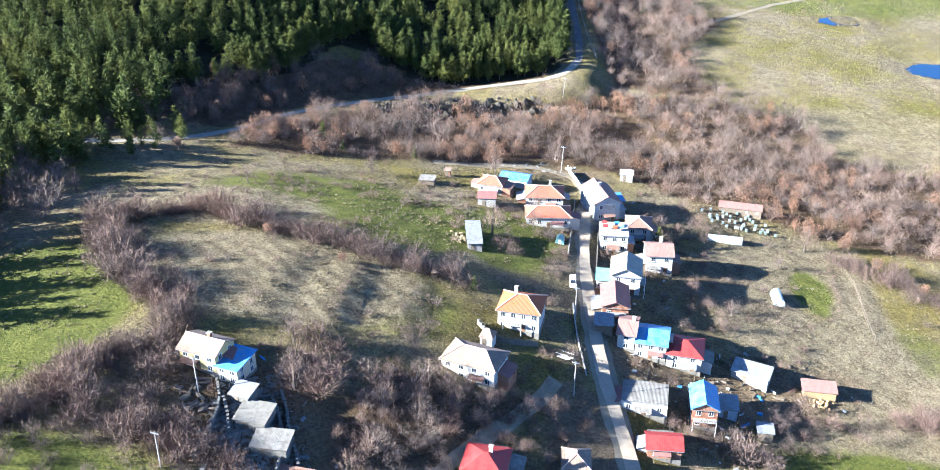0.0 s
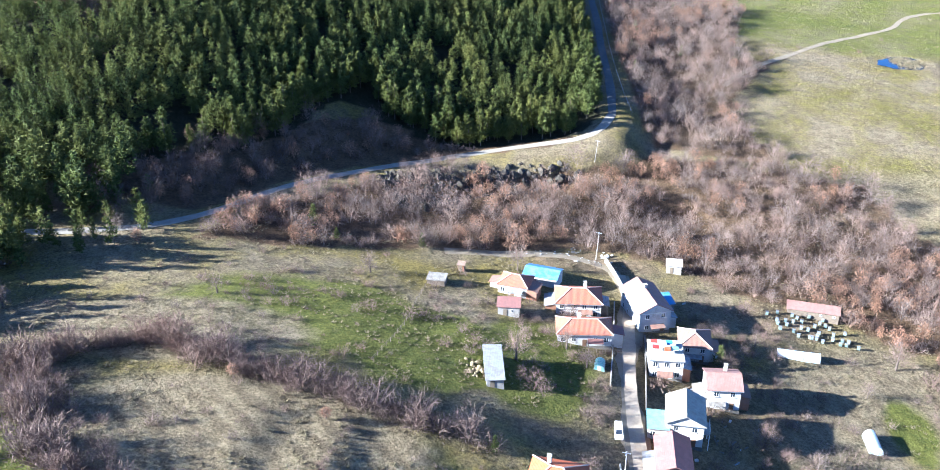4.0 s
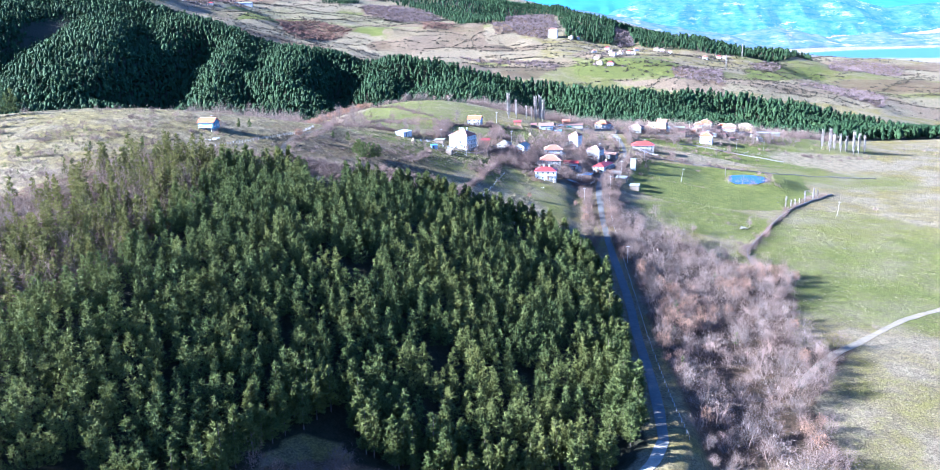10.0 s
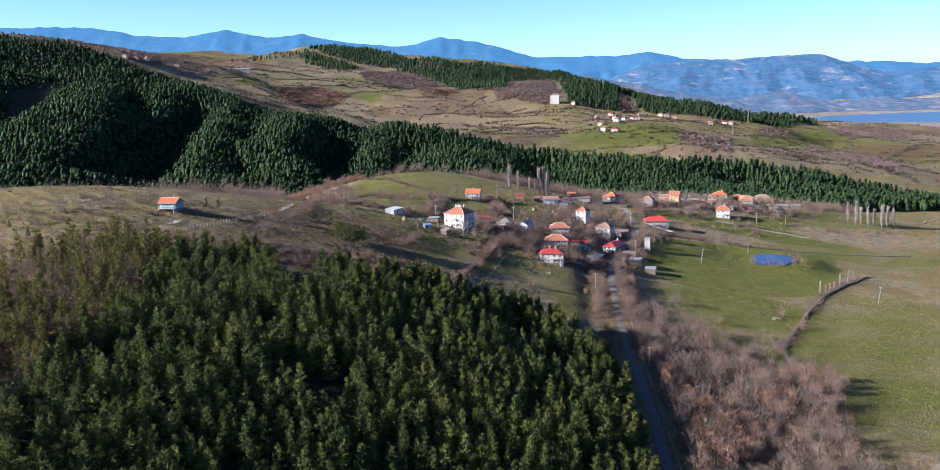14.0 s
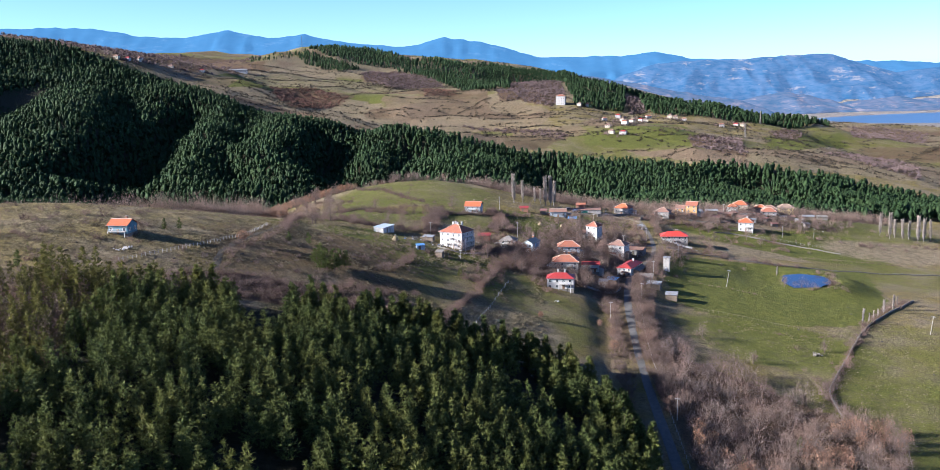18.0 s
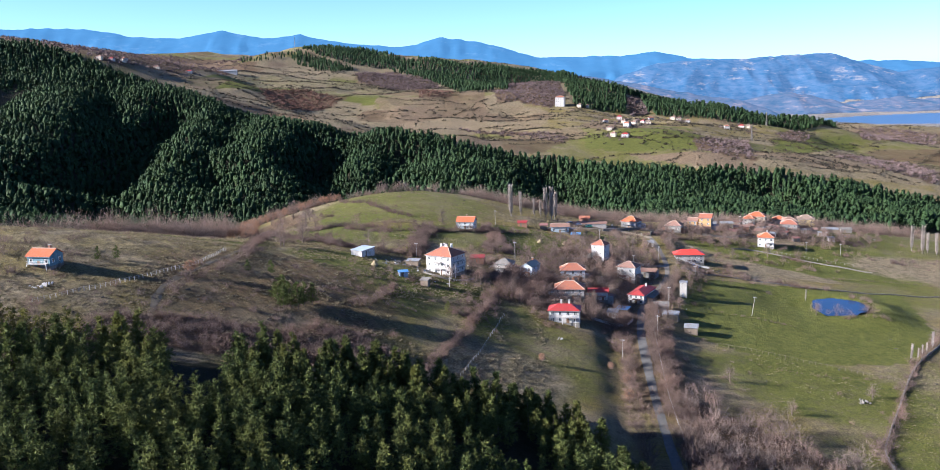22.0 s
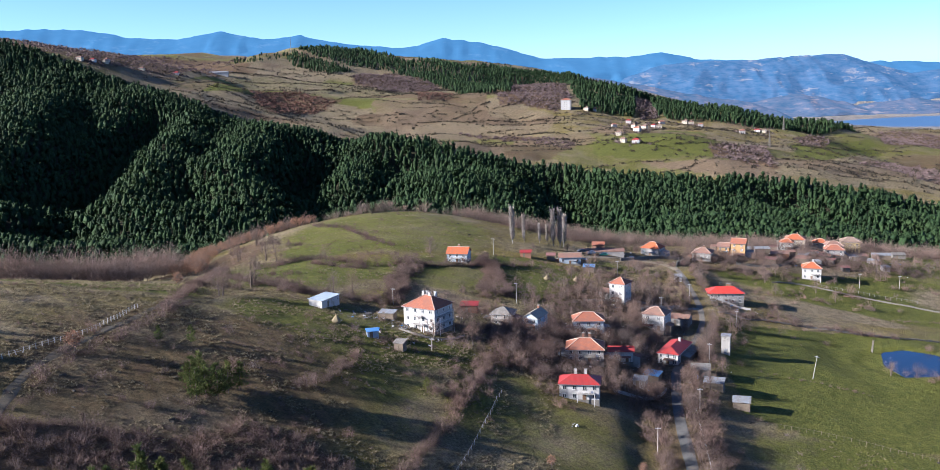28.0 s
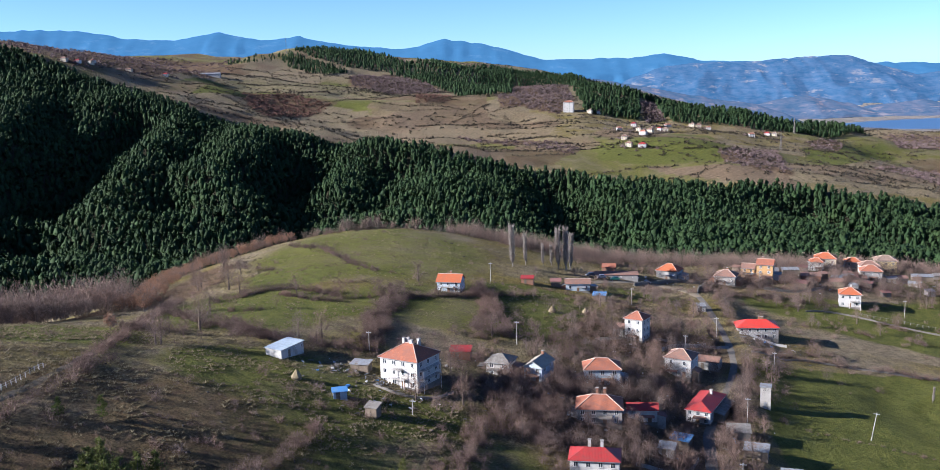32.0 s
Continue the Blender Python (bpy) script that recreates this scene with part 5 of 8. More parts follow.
planted("far_scrub", [shrub_blob(s, 3.4, 11) for s in (85, 86, 87)], FAR_SCRUB, M_SCRUB_FAR, "dark scrub dotted over the far fields", "scrub", 0.45, 1.3, 47)

FAR_BARE = [(PURPLE_WOOD, 6.5, M_MAUVE), (PINK_SLOPE, 7.0, M_MAUVE), (FLANK_BARE, 7.0, M_MAUVE), (RED_SCRUB, 7.5, M_RUSSET), (RUSSET_ROW, 8.5, M_RUSSET)] + [(p, 9.0, M_MAUVE) for p in FAR_THICKETS] + [(SCRUB_HILL, 14.0, M_MAUVE)]
for i, (poly, gap, mat) in enumerate(FAR_BARE):
    planted("far_bare_wood", [joined([shrub_blob(s, 5.0, 14), dome_twigs(s, 6.5, 24, 0.6, 0.2, 0.3, 0.04)]) for s in (87, 88)], scatter(poly, gap, 60 + i, 0.85, ()), mat, "purplish leafless wood on a far slope", "scrub", 0.5, 1.05, 70 + i)

# dry grass tufts and clumps on the meadows
def tuft(seed):
    r = np.random.default_rng(seed)
    n = 9
    a = r.uniform(0, 6.283, n)
    b = np.stack([0.22 * np.cos(a), 0.22 * np.sin(a), np.zeros(n)], 1) * r.uniform(0, 1, (n, 1))
    return spikes(b, np.stack([np.cos(a), np.sin(a), r.uniform(0.7, 1.6, n)], 1), r.uniform(0.35, 0.6, n), 0.16, r)


def meadow(name, x0, x1, y0, y1, count, seed, label, low=0.5, high=1.3, mat=None):
    r = np.random.default_rng(seed)
    q = np.stack([r.uniform(x0, x1, count), r.uniform(y0, y1, count)], 1)
    n = np.array([noise.noise((p[0] * 0.13, p[1] * 0.13, seed)) + 0.5 * noise.noise((p[0] * 0.03, p[1] * 0.03, seed)) for p in q])
    ok = (n > 0.0) & ~inside(PINE_WOOD, *q.T) & (along(MAIN_ROAD, *q.T)[0] > 3) & (along(STREET, *q.T)[0] > 3.5) & ~inside(GREEN_FIELD, *q.T)
    planted(name, [tuft(s) for s in (seed, seed + 1, seed + 2)], q[ok], mat or M_STRAW, label, "grass", low, high, seed, 0.03)


meadow("meadow_tufts", -130, 140, 100, 285, 19000, 201, "tussocks of dry grass on the lower meadows")
meadow("slope_tufts", -170, 20, 545, 700, 24000, 205, "tussocks of dry grass on the upper slope", 0.5, 1.4)
meadow("pasture_tufts", 95, 240, 300, 660, 11000, 209, "dry tussocks on the pasture", 0.5, 1.0)
meadow("knoll_tufts", -120, 120, 700, 930, 11000, 213, "dry tussocks on the knoll", 0.6, 1.4)
meadow("hill_tufts", -240, -95, 470, 700, 14000, 217, "dry tussocks on the open hill", 0.6, 1.5)

r = np.random.default_rng(818)
p = np.concatenate([np.stack([r.uniform(-115, 5, 900), r.uniform(560, 690, 900)], 1), np.stack([r.uniform(-120, 20, 260), r.uniform(700, 890, 260)], 1), np.stack([r.uniform(-230, -100, 420), r.uniform(480, 690, 420)], 1), np.stack([r.uniform(-100, 0, 260), r.uniform(170, 262, 260)], 1)])
p = p[(lumps(*p.T, 14.0, 23) > -0.1) & ~inside(PINE_WOOD, *p.T)]
BRACKEN = [dome_twigs(s, 3.0, 34, 0.7, 0.02, 0.4, 0.05, 0.6) for s in (111, 112, 113)]
planted("bracken", BRACKEN, p, M_HEDGE, "low dark clumps of bracken and brambles on the slopes", "bracken", 0.2, 0.55, 165)
planted("bank_scrub", LOW_BUSH, line_points([(-26, 194), (-28, 180), (-31, 166)], 1.5, 0.6, 399), M_HEDGE, "low dark brambles along the terrace bank", "scrub", 0.25, 0.5, 400)
r = np.random.default_rng(819)
p = np.stack([r.uniform(110, 260, 1500), r.uniform(290, 640, 1500)], 1)
p = p[(lumps(*p.T, 22.0, 29) > -0.05) & ~inside(ROADSIDE_SCRUB, *p.T) & ~inside(GULLY, *p.T)]
# Dark twig colour on these tussocks paints in the shadows beside them.
planted("pasture_clumps", BRACKEN, p, M_HEDGE, "small tussocks dotted over the pasture, coloured dark for their shadows", "grass", 0.1, 0.26, 166)
r = np.random.default_rng(820)
p = np.stack([r.normal(187, 4.2, 420), r.normal(463, 4.6, 420)], 1)
p = p[(np.hypot(p[:, 0] - 184, p[:, 1] - 463) < 10.5) & (p[:, 0] > 180.5)]
planted("pond_reeds", [tuft(s) for s in (221, 222)], p, M_STRAW, "pale dead reeds standing in the small pond", "reeds", 1.6, 2.6, 167, -0.6)
r = np.random.default_rng(821)
p = np.concatenate([np.stack([r.normal(-188, 14, 34), r.normal(540, 13, 34)], 1), np.stack([r.normal(-170, 16, 26), r.normal(512, 12, 26)], 1)])
planted("hill_junipers", [pine_crown(s, 3.0, 6, 2, 6, 0.42) for s in (55, 56)], p, M_NEEDLES, "low dark green juniper bushes on the open hill", "shrubs", 0.35, 1.0, 168)
p = np.stack([r.uniform(-262, -236, 16), r.uniform(540, 602, 16)], 1)
planted("hill_pines", [pine_crown(s, 12.0, 9, 2, 6, 0.25) for s in (57, 58)], p, M_NEEDLES, "dark pines at the far side of the open hill", "forest", 0.9, 1.3, 169)
# Trees mostly left of the view, added to throw shade across the fields.
SHADE_WOOD = [(-165, 118), (-112, 122), (-107, 180), (-103, 212), (-118, 248), (-165, 250)]
planted("shade_wood", TREE, scatter(SHADE_WOOD, 6.0, 37, 0.8), M_TWIGS, "leafless trees added beside the lower fields to cast shade on them", "scrub", 1.0, 1.7, 48)

# the shaded bank above the road and the rock cut below it
BANK = [(-112, 296), (-100, 300), (-78, 324), (-60, 342), (-46, 356), (-26, 352), (-10, 352), (-14, 348), (-30, 342), (-44, 335), (-66, 311), (-84, 288), (-104, 276)]
planted("bank_trees", TREE + BUSH[:2] + BIG_TREE[:1], scatter(BANK, 3.7, 38, 0.8), M_HEDGE, "leafless trees and bushes on the bank above the road", "scrub", 0.6, 1.3, 51)
planted("bank_oaks", OAK, scatter(BANK, 7.5, 39, 0.55), M_OAKLEAF, "small russet oaks on the shaded bank", "scrub", 0.7, 1.3, 52)
VERGE = [(-98, 270), (-82, 268), (-62, 288), (-38, 314), (-22, 330), (-6, 335), (-8, 340), (-24, 336), (-42, 324), (-62, 302), (-80, 278)]
planted("verge_trees", TREE + BUSH[:2] + BIG_TREE[:1], scatter(VERGE, 3.8, 40, 0.75), M_TWIGS, "leafless trees on the verge below the road", "scrub", 0.6, 1.2, 53)


def rock(seed):
    """A broken, angular block of rock."""
    r = np.random.default_rng(seed)
    bm = bmesh.new()
    bmesh.ops.create_icosphere(bm, subdivisions=1, radius=1.0)
    for v in bm.verts:
        v.co *= r.uniform(0.6, 1.15)
        v.co.z *= 1.5
    bm.verts.index_update()
    v = np.array([q.co for q in bm.verts])
    f = np.array([[w.index for w in q.verts] for q in bm.faces])
    bm.free()
    return v, f


M_ROCK = surface("dark_fissured_rock", (0.0196, 0.0175, 0.014), (0.0665, 0.0567, 0.0434), 0.5, bump=0.8, stain=(0.0511, 0.0413, 0.0217))
M_EARTHCUT = surface("reddish_bare_earth", (0.147, 0.0833, 0.049), (0.2254, 0.1421, 0.0882), 0.6, bump=0.6)
CLIFF = [(-34, 330), (-20, 334), (-6, 338), (10, 342), (30, 346), (32, 341), (12, 334), (-4, 322), (-10, 309), (-26, 306), (-34, 318)]
planted("rock_cut", [rock(s) for s in (1, 2, 3, 4, 5)], scatter(CLIFF, 1.9, 41, 0.85), M_ROCK, "dark fissured rock face below the road", "rock", 0.7, 1.9, 54, 0.75)
planted("earth_slip", [rock(s) for s in (6, 7)], scatter([(-15, 356), (-3, 354), (-5, 351.5), (-12, 352.5)], 1.1, 42, 0.9, ()), M_EARTHCUT, "reddish earth slip above the road", "earth", 0.3, 0.8, 55, 0.1)
planted("rubble", [rock(s) for s in (8, 9)], scatter([(6, 290), (36, 289), (36, 284), (8, 284)], 1.6, 43, 0.5, ()), M_CONCRETE, "broken concrete and stones beside the turning place", "rubble", 0.15, 0.5, 56, 0.05)

# Dense pines added mostly out of view to deepen that field shade.
planted("shade_pines", [pine_crown(s, 12.0, 9, 2, 5, 0.235, blade=1.1) for s in (55, 56)], scatter([(-165, 150), (-116, 152), (-115, 190), (-121, 215), (-123, 236), (-165, 240)], 5.4, 45, 0.85), M_NEEDLES, "tall pines added mostly out of view to shade the lower fields", "forest", 1.1, 1.7, 65)
r = np.random.default_rng(505)
VILLAGE_TREES = [(30, 668, 26, 14, 60), (18, 690, 22, 14, 46), (50, 720, 22, 22, 70), (78, 720, 12, 22, 30), (85, 770, 22, 24, 40), (40, 775, 26, 24, 36), (120, 868, 40, 14, 60), (175, 885, 36, 16, 60), (60, 885, 40, 14, 50), (-10, 705, 22, 10, 18), (-58, 690, 24, 10, 12)]
p = np.concatenate([np.stack([r.normal(cx, rx * 0.6, n), r.normal(cy, ry * 0.6, n)], 1) for cx, cy, rx, ry, n in VILLAGE_TREES])
VILLAGE_TREE_POINTS = p[(along(MAIN_ROAD, *p.T)[0] > 3)]

KNOLL_FLANK = [(-124, 742), (-132, 770), (-138, 800), (-152, 845), (-155, 885), (-130, 905), (-96, 905), (-98, 890), (-122, 878), (-138, 862), (-130, 820), (-124, 790), (-118, 762)]
planted("knoll_oaks", OAK, scatter(KNOLL_FLANK, 4.4, 61, 0.8), M_OAKLEAF, "small russet oaks down the side of the knoll", "scrub", 0.6, 1.25, 161)
planted("knoll_trees", TREE + BIG_TREE[:1], scatter(KNOLL_FLANK, 6.5, 62, 0.8), M_TWIGS, "leafless trees down the side of the knoll", "scrub", 0.7, 1.2, 162)
KNOLL_CREST = [([(-120, 889), (-98, 893), (-76, 896), (-49, 900)], 3.2, 2.5), ([(-49, 900), (-16, 905), (12, 906)], 2.6, 2.5), ([(-80, 890), (-66, 895), (-52, 896)], 2.0, 2.0)]
planted("knoll_crest_bushes", BUSH + TREE[:1], np.concatenate([line_points(l, s, w, 860 + i) for i, (l, s, w) in enumerate(KNOLL_CREST)]), M_TWIGS, "grey leafless bushes along the top of the knoll", "scrub", 0.7, 1.5, 163)
KNOLL_LINES = [([(-72, 763), (-57, 755), (-48, 754)], 0.9, 0.8), ([(-90, 862), (-67, 840), (-50, 812), (-42, 808)], 1.3, 0.9), ([(-101, 731), (-83, 711), (-66, 702), (-57, 697)], 0.9, 1.4), ([(-26, 772), (-32, 750), (-32, 724), (-32, 702)], 0.8, 1.5),
               ([(-2, 790), (3, 770), (-1, 741)], 0.9, 1.4), ([(-34, 764), (-6, 782), (10, 795)], 1.6, 0.7), ([(-112, 842), (-100, 826), (-86, 815)], 2.4, 1.5)]
planted("knoll_hedges", BUSH + LOW_BUSH[:1], np.concatenate([line_points(l, s, w, 880 + i) for i, (l, s, w) in enumerate(KNOLL_LINES)]), M_HEDGE, "dark tangled hedges between the fields of the knoll", "hedge", 0.5, 1.0, 164)
BROW = [(-20, 915), (20, 882), (50, 888), (85, 914), (120, 918), (150, 908), (215, 932), (290, 930), (300, 965), (200, 985), (120, 960), (60, 945), (-10, 952)]
planted("brow_trees", BIG_TREE, scatter(BROW, 4.8, 46, 0.88), M_TWIGS, "pinkish leafless trees behind the upper village", "scrub", 0.6, 1.1, 67)
planted("brow_bushes", LOW_BUSH, scatter(BROW, 5.0, 47, 0.7), M_HEDGE, "dark bushes behind the upper village", "scrub", 0.7, 1.3, 68)

r = np.random.default_rng(606)
p = np.stack([r.normal(-160, 30, 240), r.normal(545, 45, 240)], 1)
planted("hill_bushes", LOW_BUSH, p[~inside(PINE_WOOD, *p.T)], M_HEDGE, "dark bushes on the open hill", "bush", 0.4, 1.2, 69)

TERRACES = [[(-110, 800), (-85, 806), (-60, 815)], [(-95, 770), (-70, 778), (-45, 790)], [(-60, 700), (-40, 690), (-20, 702)], [(-80, 650), (-50, 656), (-30, 642)], [(-70, 625), (-45, 632), (-25, 620)], [(-60, 575), (-30, 592)],
            [(-55, 645), (-48, 628), (-40, 612)], [(0, 640), (-12, 655), (-30, 660)], [(-20, 820), (10, 810), (30, 790)], [(-100, 690), (-120, 650), (-160, 640)], [(100, 640), (125, 632), (150, 640)], [(130, 690), (95, 700)],
            [(170, 790), (210, 800), (250, 795)], [(-70, 176), (-50, 190)], [(-8, 240), (-30, 246), (-60, 244)], [(80, 200), (100, 210), (104, 236)], [(60, 240), (80, 236)], [(-30, 214), (-60, 222), (-84, 222)]]
planted("terrace_edges", LOW_BUSH, np.concatenate([line_points(l, 1.5, 0.5, 700 + i) for i, l in enumerate(TERRACES)]), M_HEDGE, "low brambles along old terrace edges", "brambles", 0.12, 0.5, 71)

ROAD_FOOT = [(-150, 238), (-112, 240), (-100, 250), (-88, 264), (-80, 276), (-84, 292), (-100, 290), (-150, 282)]
planted("roadfoot_pines", [pine_crown(s, 11.0, 9, 3, 3, 0.24, blade=1.1) for s in (57, 58)], scatter(ROAD_FOOT, 5.6, 48, 0.62, ((MAIN_ROAD, 2.8),)), M_NEEDLES, "pines over the foot of the road", "forest", 0.5, 1.3, 73)
planted("roadfoot_trees", BIG_TREE, scatter(ROAD_FOOT, 7.0, 49, 0.5, ((MAIN_ROAD, 2.8),)), M_TWIGS, "leafless trees over the foot of the road", "scrub", 0.4, 0.8, 74)



# ---- houses ----
def part(name, bm, mat, parent, label=""):
    me = bpy.data.meshes.new(name)
    bm.to_mesh(me)
    bm.free()
    me.materials.append(mat)
    ob = new(name, me)
    ob.parent = parent
    return tagged(ob, label)


def box(bm, x0, y0, z0, x1, y1, z1):
    v = [bm.verts.new((x, y, z)) for z in (z0, z1) for x, y in ((x0, y0), (x1, y0), (x1, y1), (x0, y1))]
    for f in ((3, 2, 1, 0), (4, 5, 6, 7), (0, 1, 5, 4), (1, 2, 6, 5), (2, 3, 7, 6), (3, 0, 4, 7)):
        bm.faces.new([v[i] for i in f])
    return v


def boxes(*rows):
    bm = bmesh.new()
    for r in rows:
        box(bm, *r)
    return bm


def beam(bm, a, b, r):
    """A square beam between two points."""
    a, b = Vector(a), Vector(b)
    d = (b - a).normalized()
    s = d.cross(Vector((0, 0, 1)))
    s = s.normalized() * r if s.length > 1e-3 else Vector((r, 0, 0))
    u = s.cross(d).normalized() * r
    v = [bm.verts.new(p + i * s + j * u) for p in (a, b) for i, j in ((-1, -1), (1, -1), (1, 1), (-1, 1))]
    for f in ((3, 2, 1, 0), (4, 5, 6, 7), (0, 1, 5, 4), (1, 2, 6, 5), (2, 3, 7, 6), (3, 0, 4, 7)):
        bm.faces.new([v[i] for i in f])


def prism(bm, faces, drop):
    """A sheet of sloped faces given by corners, made solid downwards."""
    for f in faces:
        top = [bm.verts.new(p) for p in f]
        low = [bm.verts.new((p[0], p[1], p[2] - drop)) for p in f]
        bm.faces.new(top)
        bm.faces.new(low[::-1])
        for i in range(len(f)):
            bm.faces.new((top[i - 1], low[i - 1], low[i], top[i]))


def roof_shape(kind, w, d, h, rise, over):
    """Faces and ridge lines of a roof over a w x d plan with eaves at h."""
    a, b = w / 2 + over, d / 2 + over
    c = [(-a, -b, h), (a, -b, h), (a, b, h), (-a, b, h)]
    top = h + rise
    if kind == "hip":
        if w >= d:
            r = max(0.3, a - b * 0.92)
            p, q = (-r, 0, top), (r, 0, top)
            faces = [(c[0], c[1], q, p), (c[1], c[2], q), (c[2], c[3], p, q), (c[3], c[0], p)]
            lines = [(p, q), (c[0], p), (c[3], p), (c[1], q), (c[2], q)]
        else:
            r = max(0.3, b - a * 0.92)
            p, q = (0, -r, top), (0, r, top)
            faces = [(c[0], c[1], p), (c[1], c[2], q, p), (c[2], c[3], q), (c[3], c[0], p, q)]
            lines = [(p, q), (c[0], p), (c[1], p), (c[2], q), (c[3], q)]
    elif kind == "gable_x":
        p, q = (-a, 0, top), (a, 0, top)
        faces, lines = [(c[0], c[1], q, p), (c[2], c[3], p, q)], [(p, q)]
    elif kind == "gable_y":
        p, q = (0, -b, top), (0, b, top)
        faces, lines = [(c[1], c[2], q, p), (c[3], c[0], p, q)], [(p, q)]
    elif kind == "lean":
        faces, lines = [(c[0], c[1], (a, b, top), (-a, b, top))], []
    else:
        faces, lines = [(c[0], c[1], c[2], c[3])], []
    return faces, lines


def walls(kind, w, d, h, rise, base, thick=0.3):
    """Outer walls with their gables, on a plinth that reaches into the slope."""
    bm = bmesh.new()
    a, b = w / 2, d / 2
    box(bm, -a, -b, -base, a, b, h)
    top = h + rise * (1 - 0.35 / max(1.0, min(a, b)))
    if kind == "gable_x":
        for x in (-a, a - thick):
            tri = [(x, -b, h), (x, b, h), (x, 0, top)]
            v = [bm.verts.new(p) for p in tri] + [bm.verts.new((p[0] + thick, p[1], p[2])) for p in tri]
            for f in ((2, 1, 0), (3, 4, 5), (0, 1, 4, 3), (1, 2, 5, 4), (2, 0, 3, 5)):
                bm.faces.new([v[i] for i in f])
    elif kind == "gable_y":
        for y in (-b, b - thick):
            tri = [(-a, y, h), (a, y, h), (0, y, top)]
            v = [bm.verts.new(p) for p in tri] + [bm.verts.new((p[0], p[1] + thick, p[2])) for p in tri]
            for f in ((0, 1, 2), (5, 4, 3), (0, 3, 4, 1), (1, 4, 5, 2), (2, 5, 3, 0)):
                bm.faces.new([v[i] for i in f])
    elif kind == "lean":
        s = rise * d / (d + 0.8)
        v = [bm.verts.new(p) for p in ((-a, -b, h), (a, -b, h), (a, b, h), (-a, b, h), (a, b, h + s), (-a, b, h + s))]
        for f in ((1, 2, 4), (3, 0, 5), (2, 3, 5, 4), (0, 1, 4, 5)):
            bm.faces.new([v[i] for i in f])
    return bm


WINDOW_MESHES = {}
FOOTPRINTS = []


def window(parent, side, u, z, w, d, size=(1.1, 1.3), frame=None):
    """A casement in a wall: frame with a mullion, a recessed pane and a sill."""
    frame = frame or M_FRAME
    key = (size, frame.name)
    if key not in WINDOW_MESHES:
        a, b = size[0] / 2, size[1] / 2
        fr = boxes((-a, -0.06, -b, -a + 0.09, 0.05, b), (a - 0.09, -0.06, -b, a, 0.05, b), (-a + 0.09, -0.06, b - 0.09, a - 0.09, 0.05, b), (-a + 0.09, -0.06, -b, a - 0.09, 0.05, -b + 0.09),
                   (-0.04, -0.05, -b + 0.09, 0.04, 0.05, b - 0.09))
        gl = boxes((-a + 0.09, -0.015, -b + 0.09, a - 0.09, 0.04, b - 0.09))
        si = boxes((-a - 0.08, -0.16, -b - 0.07, a + 0.08, 0.03, -b - 0.003))
        meshes = []
        for name, bm, mat in (("window", fr, frame), ("pane", gl, M_GLASS), ("sill", si, M_CONCRETE)):
            me = bpy.data.meshes.new(name)
            bm.to_mesh(me)
            bm.free()
            me.materials.append(mat)
            meshes.append(me)
        WINDOW_MESHES[key] = meshes
    turn, x, y = {"front": (0, u, -d / 2), "back": (180, -u, d / 2), "right": (90, w / 2, u), "left": (-90, -w / 2, -u)}[side]
    fr, gl, si = WINDOW_MESHES[key]
    win = new("window", fr)
    win.parent = parent
    win.matrix_local = pose(x, y, z, 0, 0, turn)
    for name, me in (("pane", gl), ("sill", si)):
        ob = new(name, me)
        ob.parent = win
    return win


def door(parent, side, u, w, d, mat=None, z=0.0):
    turn, x, y = {"front": (0, u, -d / 2), "back": (180, -u, d / 2), "right": (90, w / 2, u), "left": (-90, -w / 2, -u)}[side]
    leaf = part("door", boxes((-0.5, -0.05, z, 0.5, 0.03, z + 2.05), (-0.4, -0.075, z + 0.2, 0.4, -0.05, z + 0.9), (-0.4, -0.075, z + 1.05, 0.4, -0.05, z + 1.9)), mat or M_DARKFRAME, parent)
    leaf.matrix_local = pose(x, y, 0, 0, 0, turn)
    knob = part("handle", boxes((0.36, -0.13, z + 0.98, 0.44, -0.05, z + 1.04)), M_METAL, leaf)
    return leaf


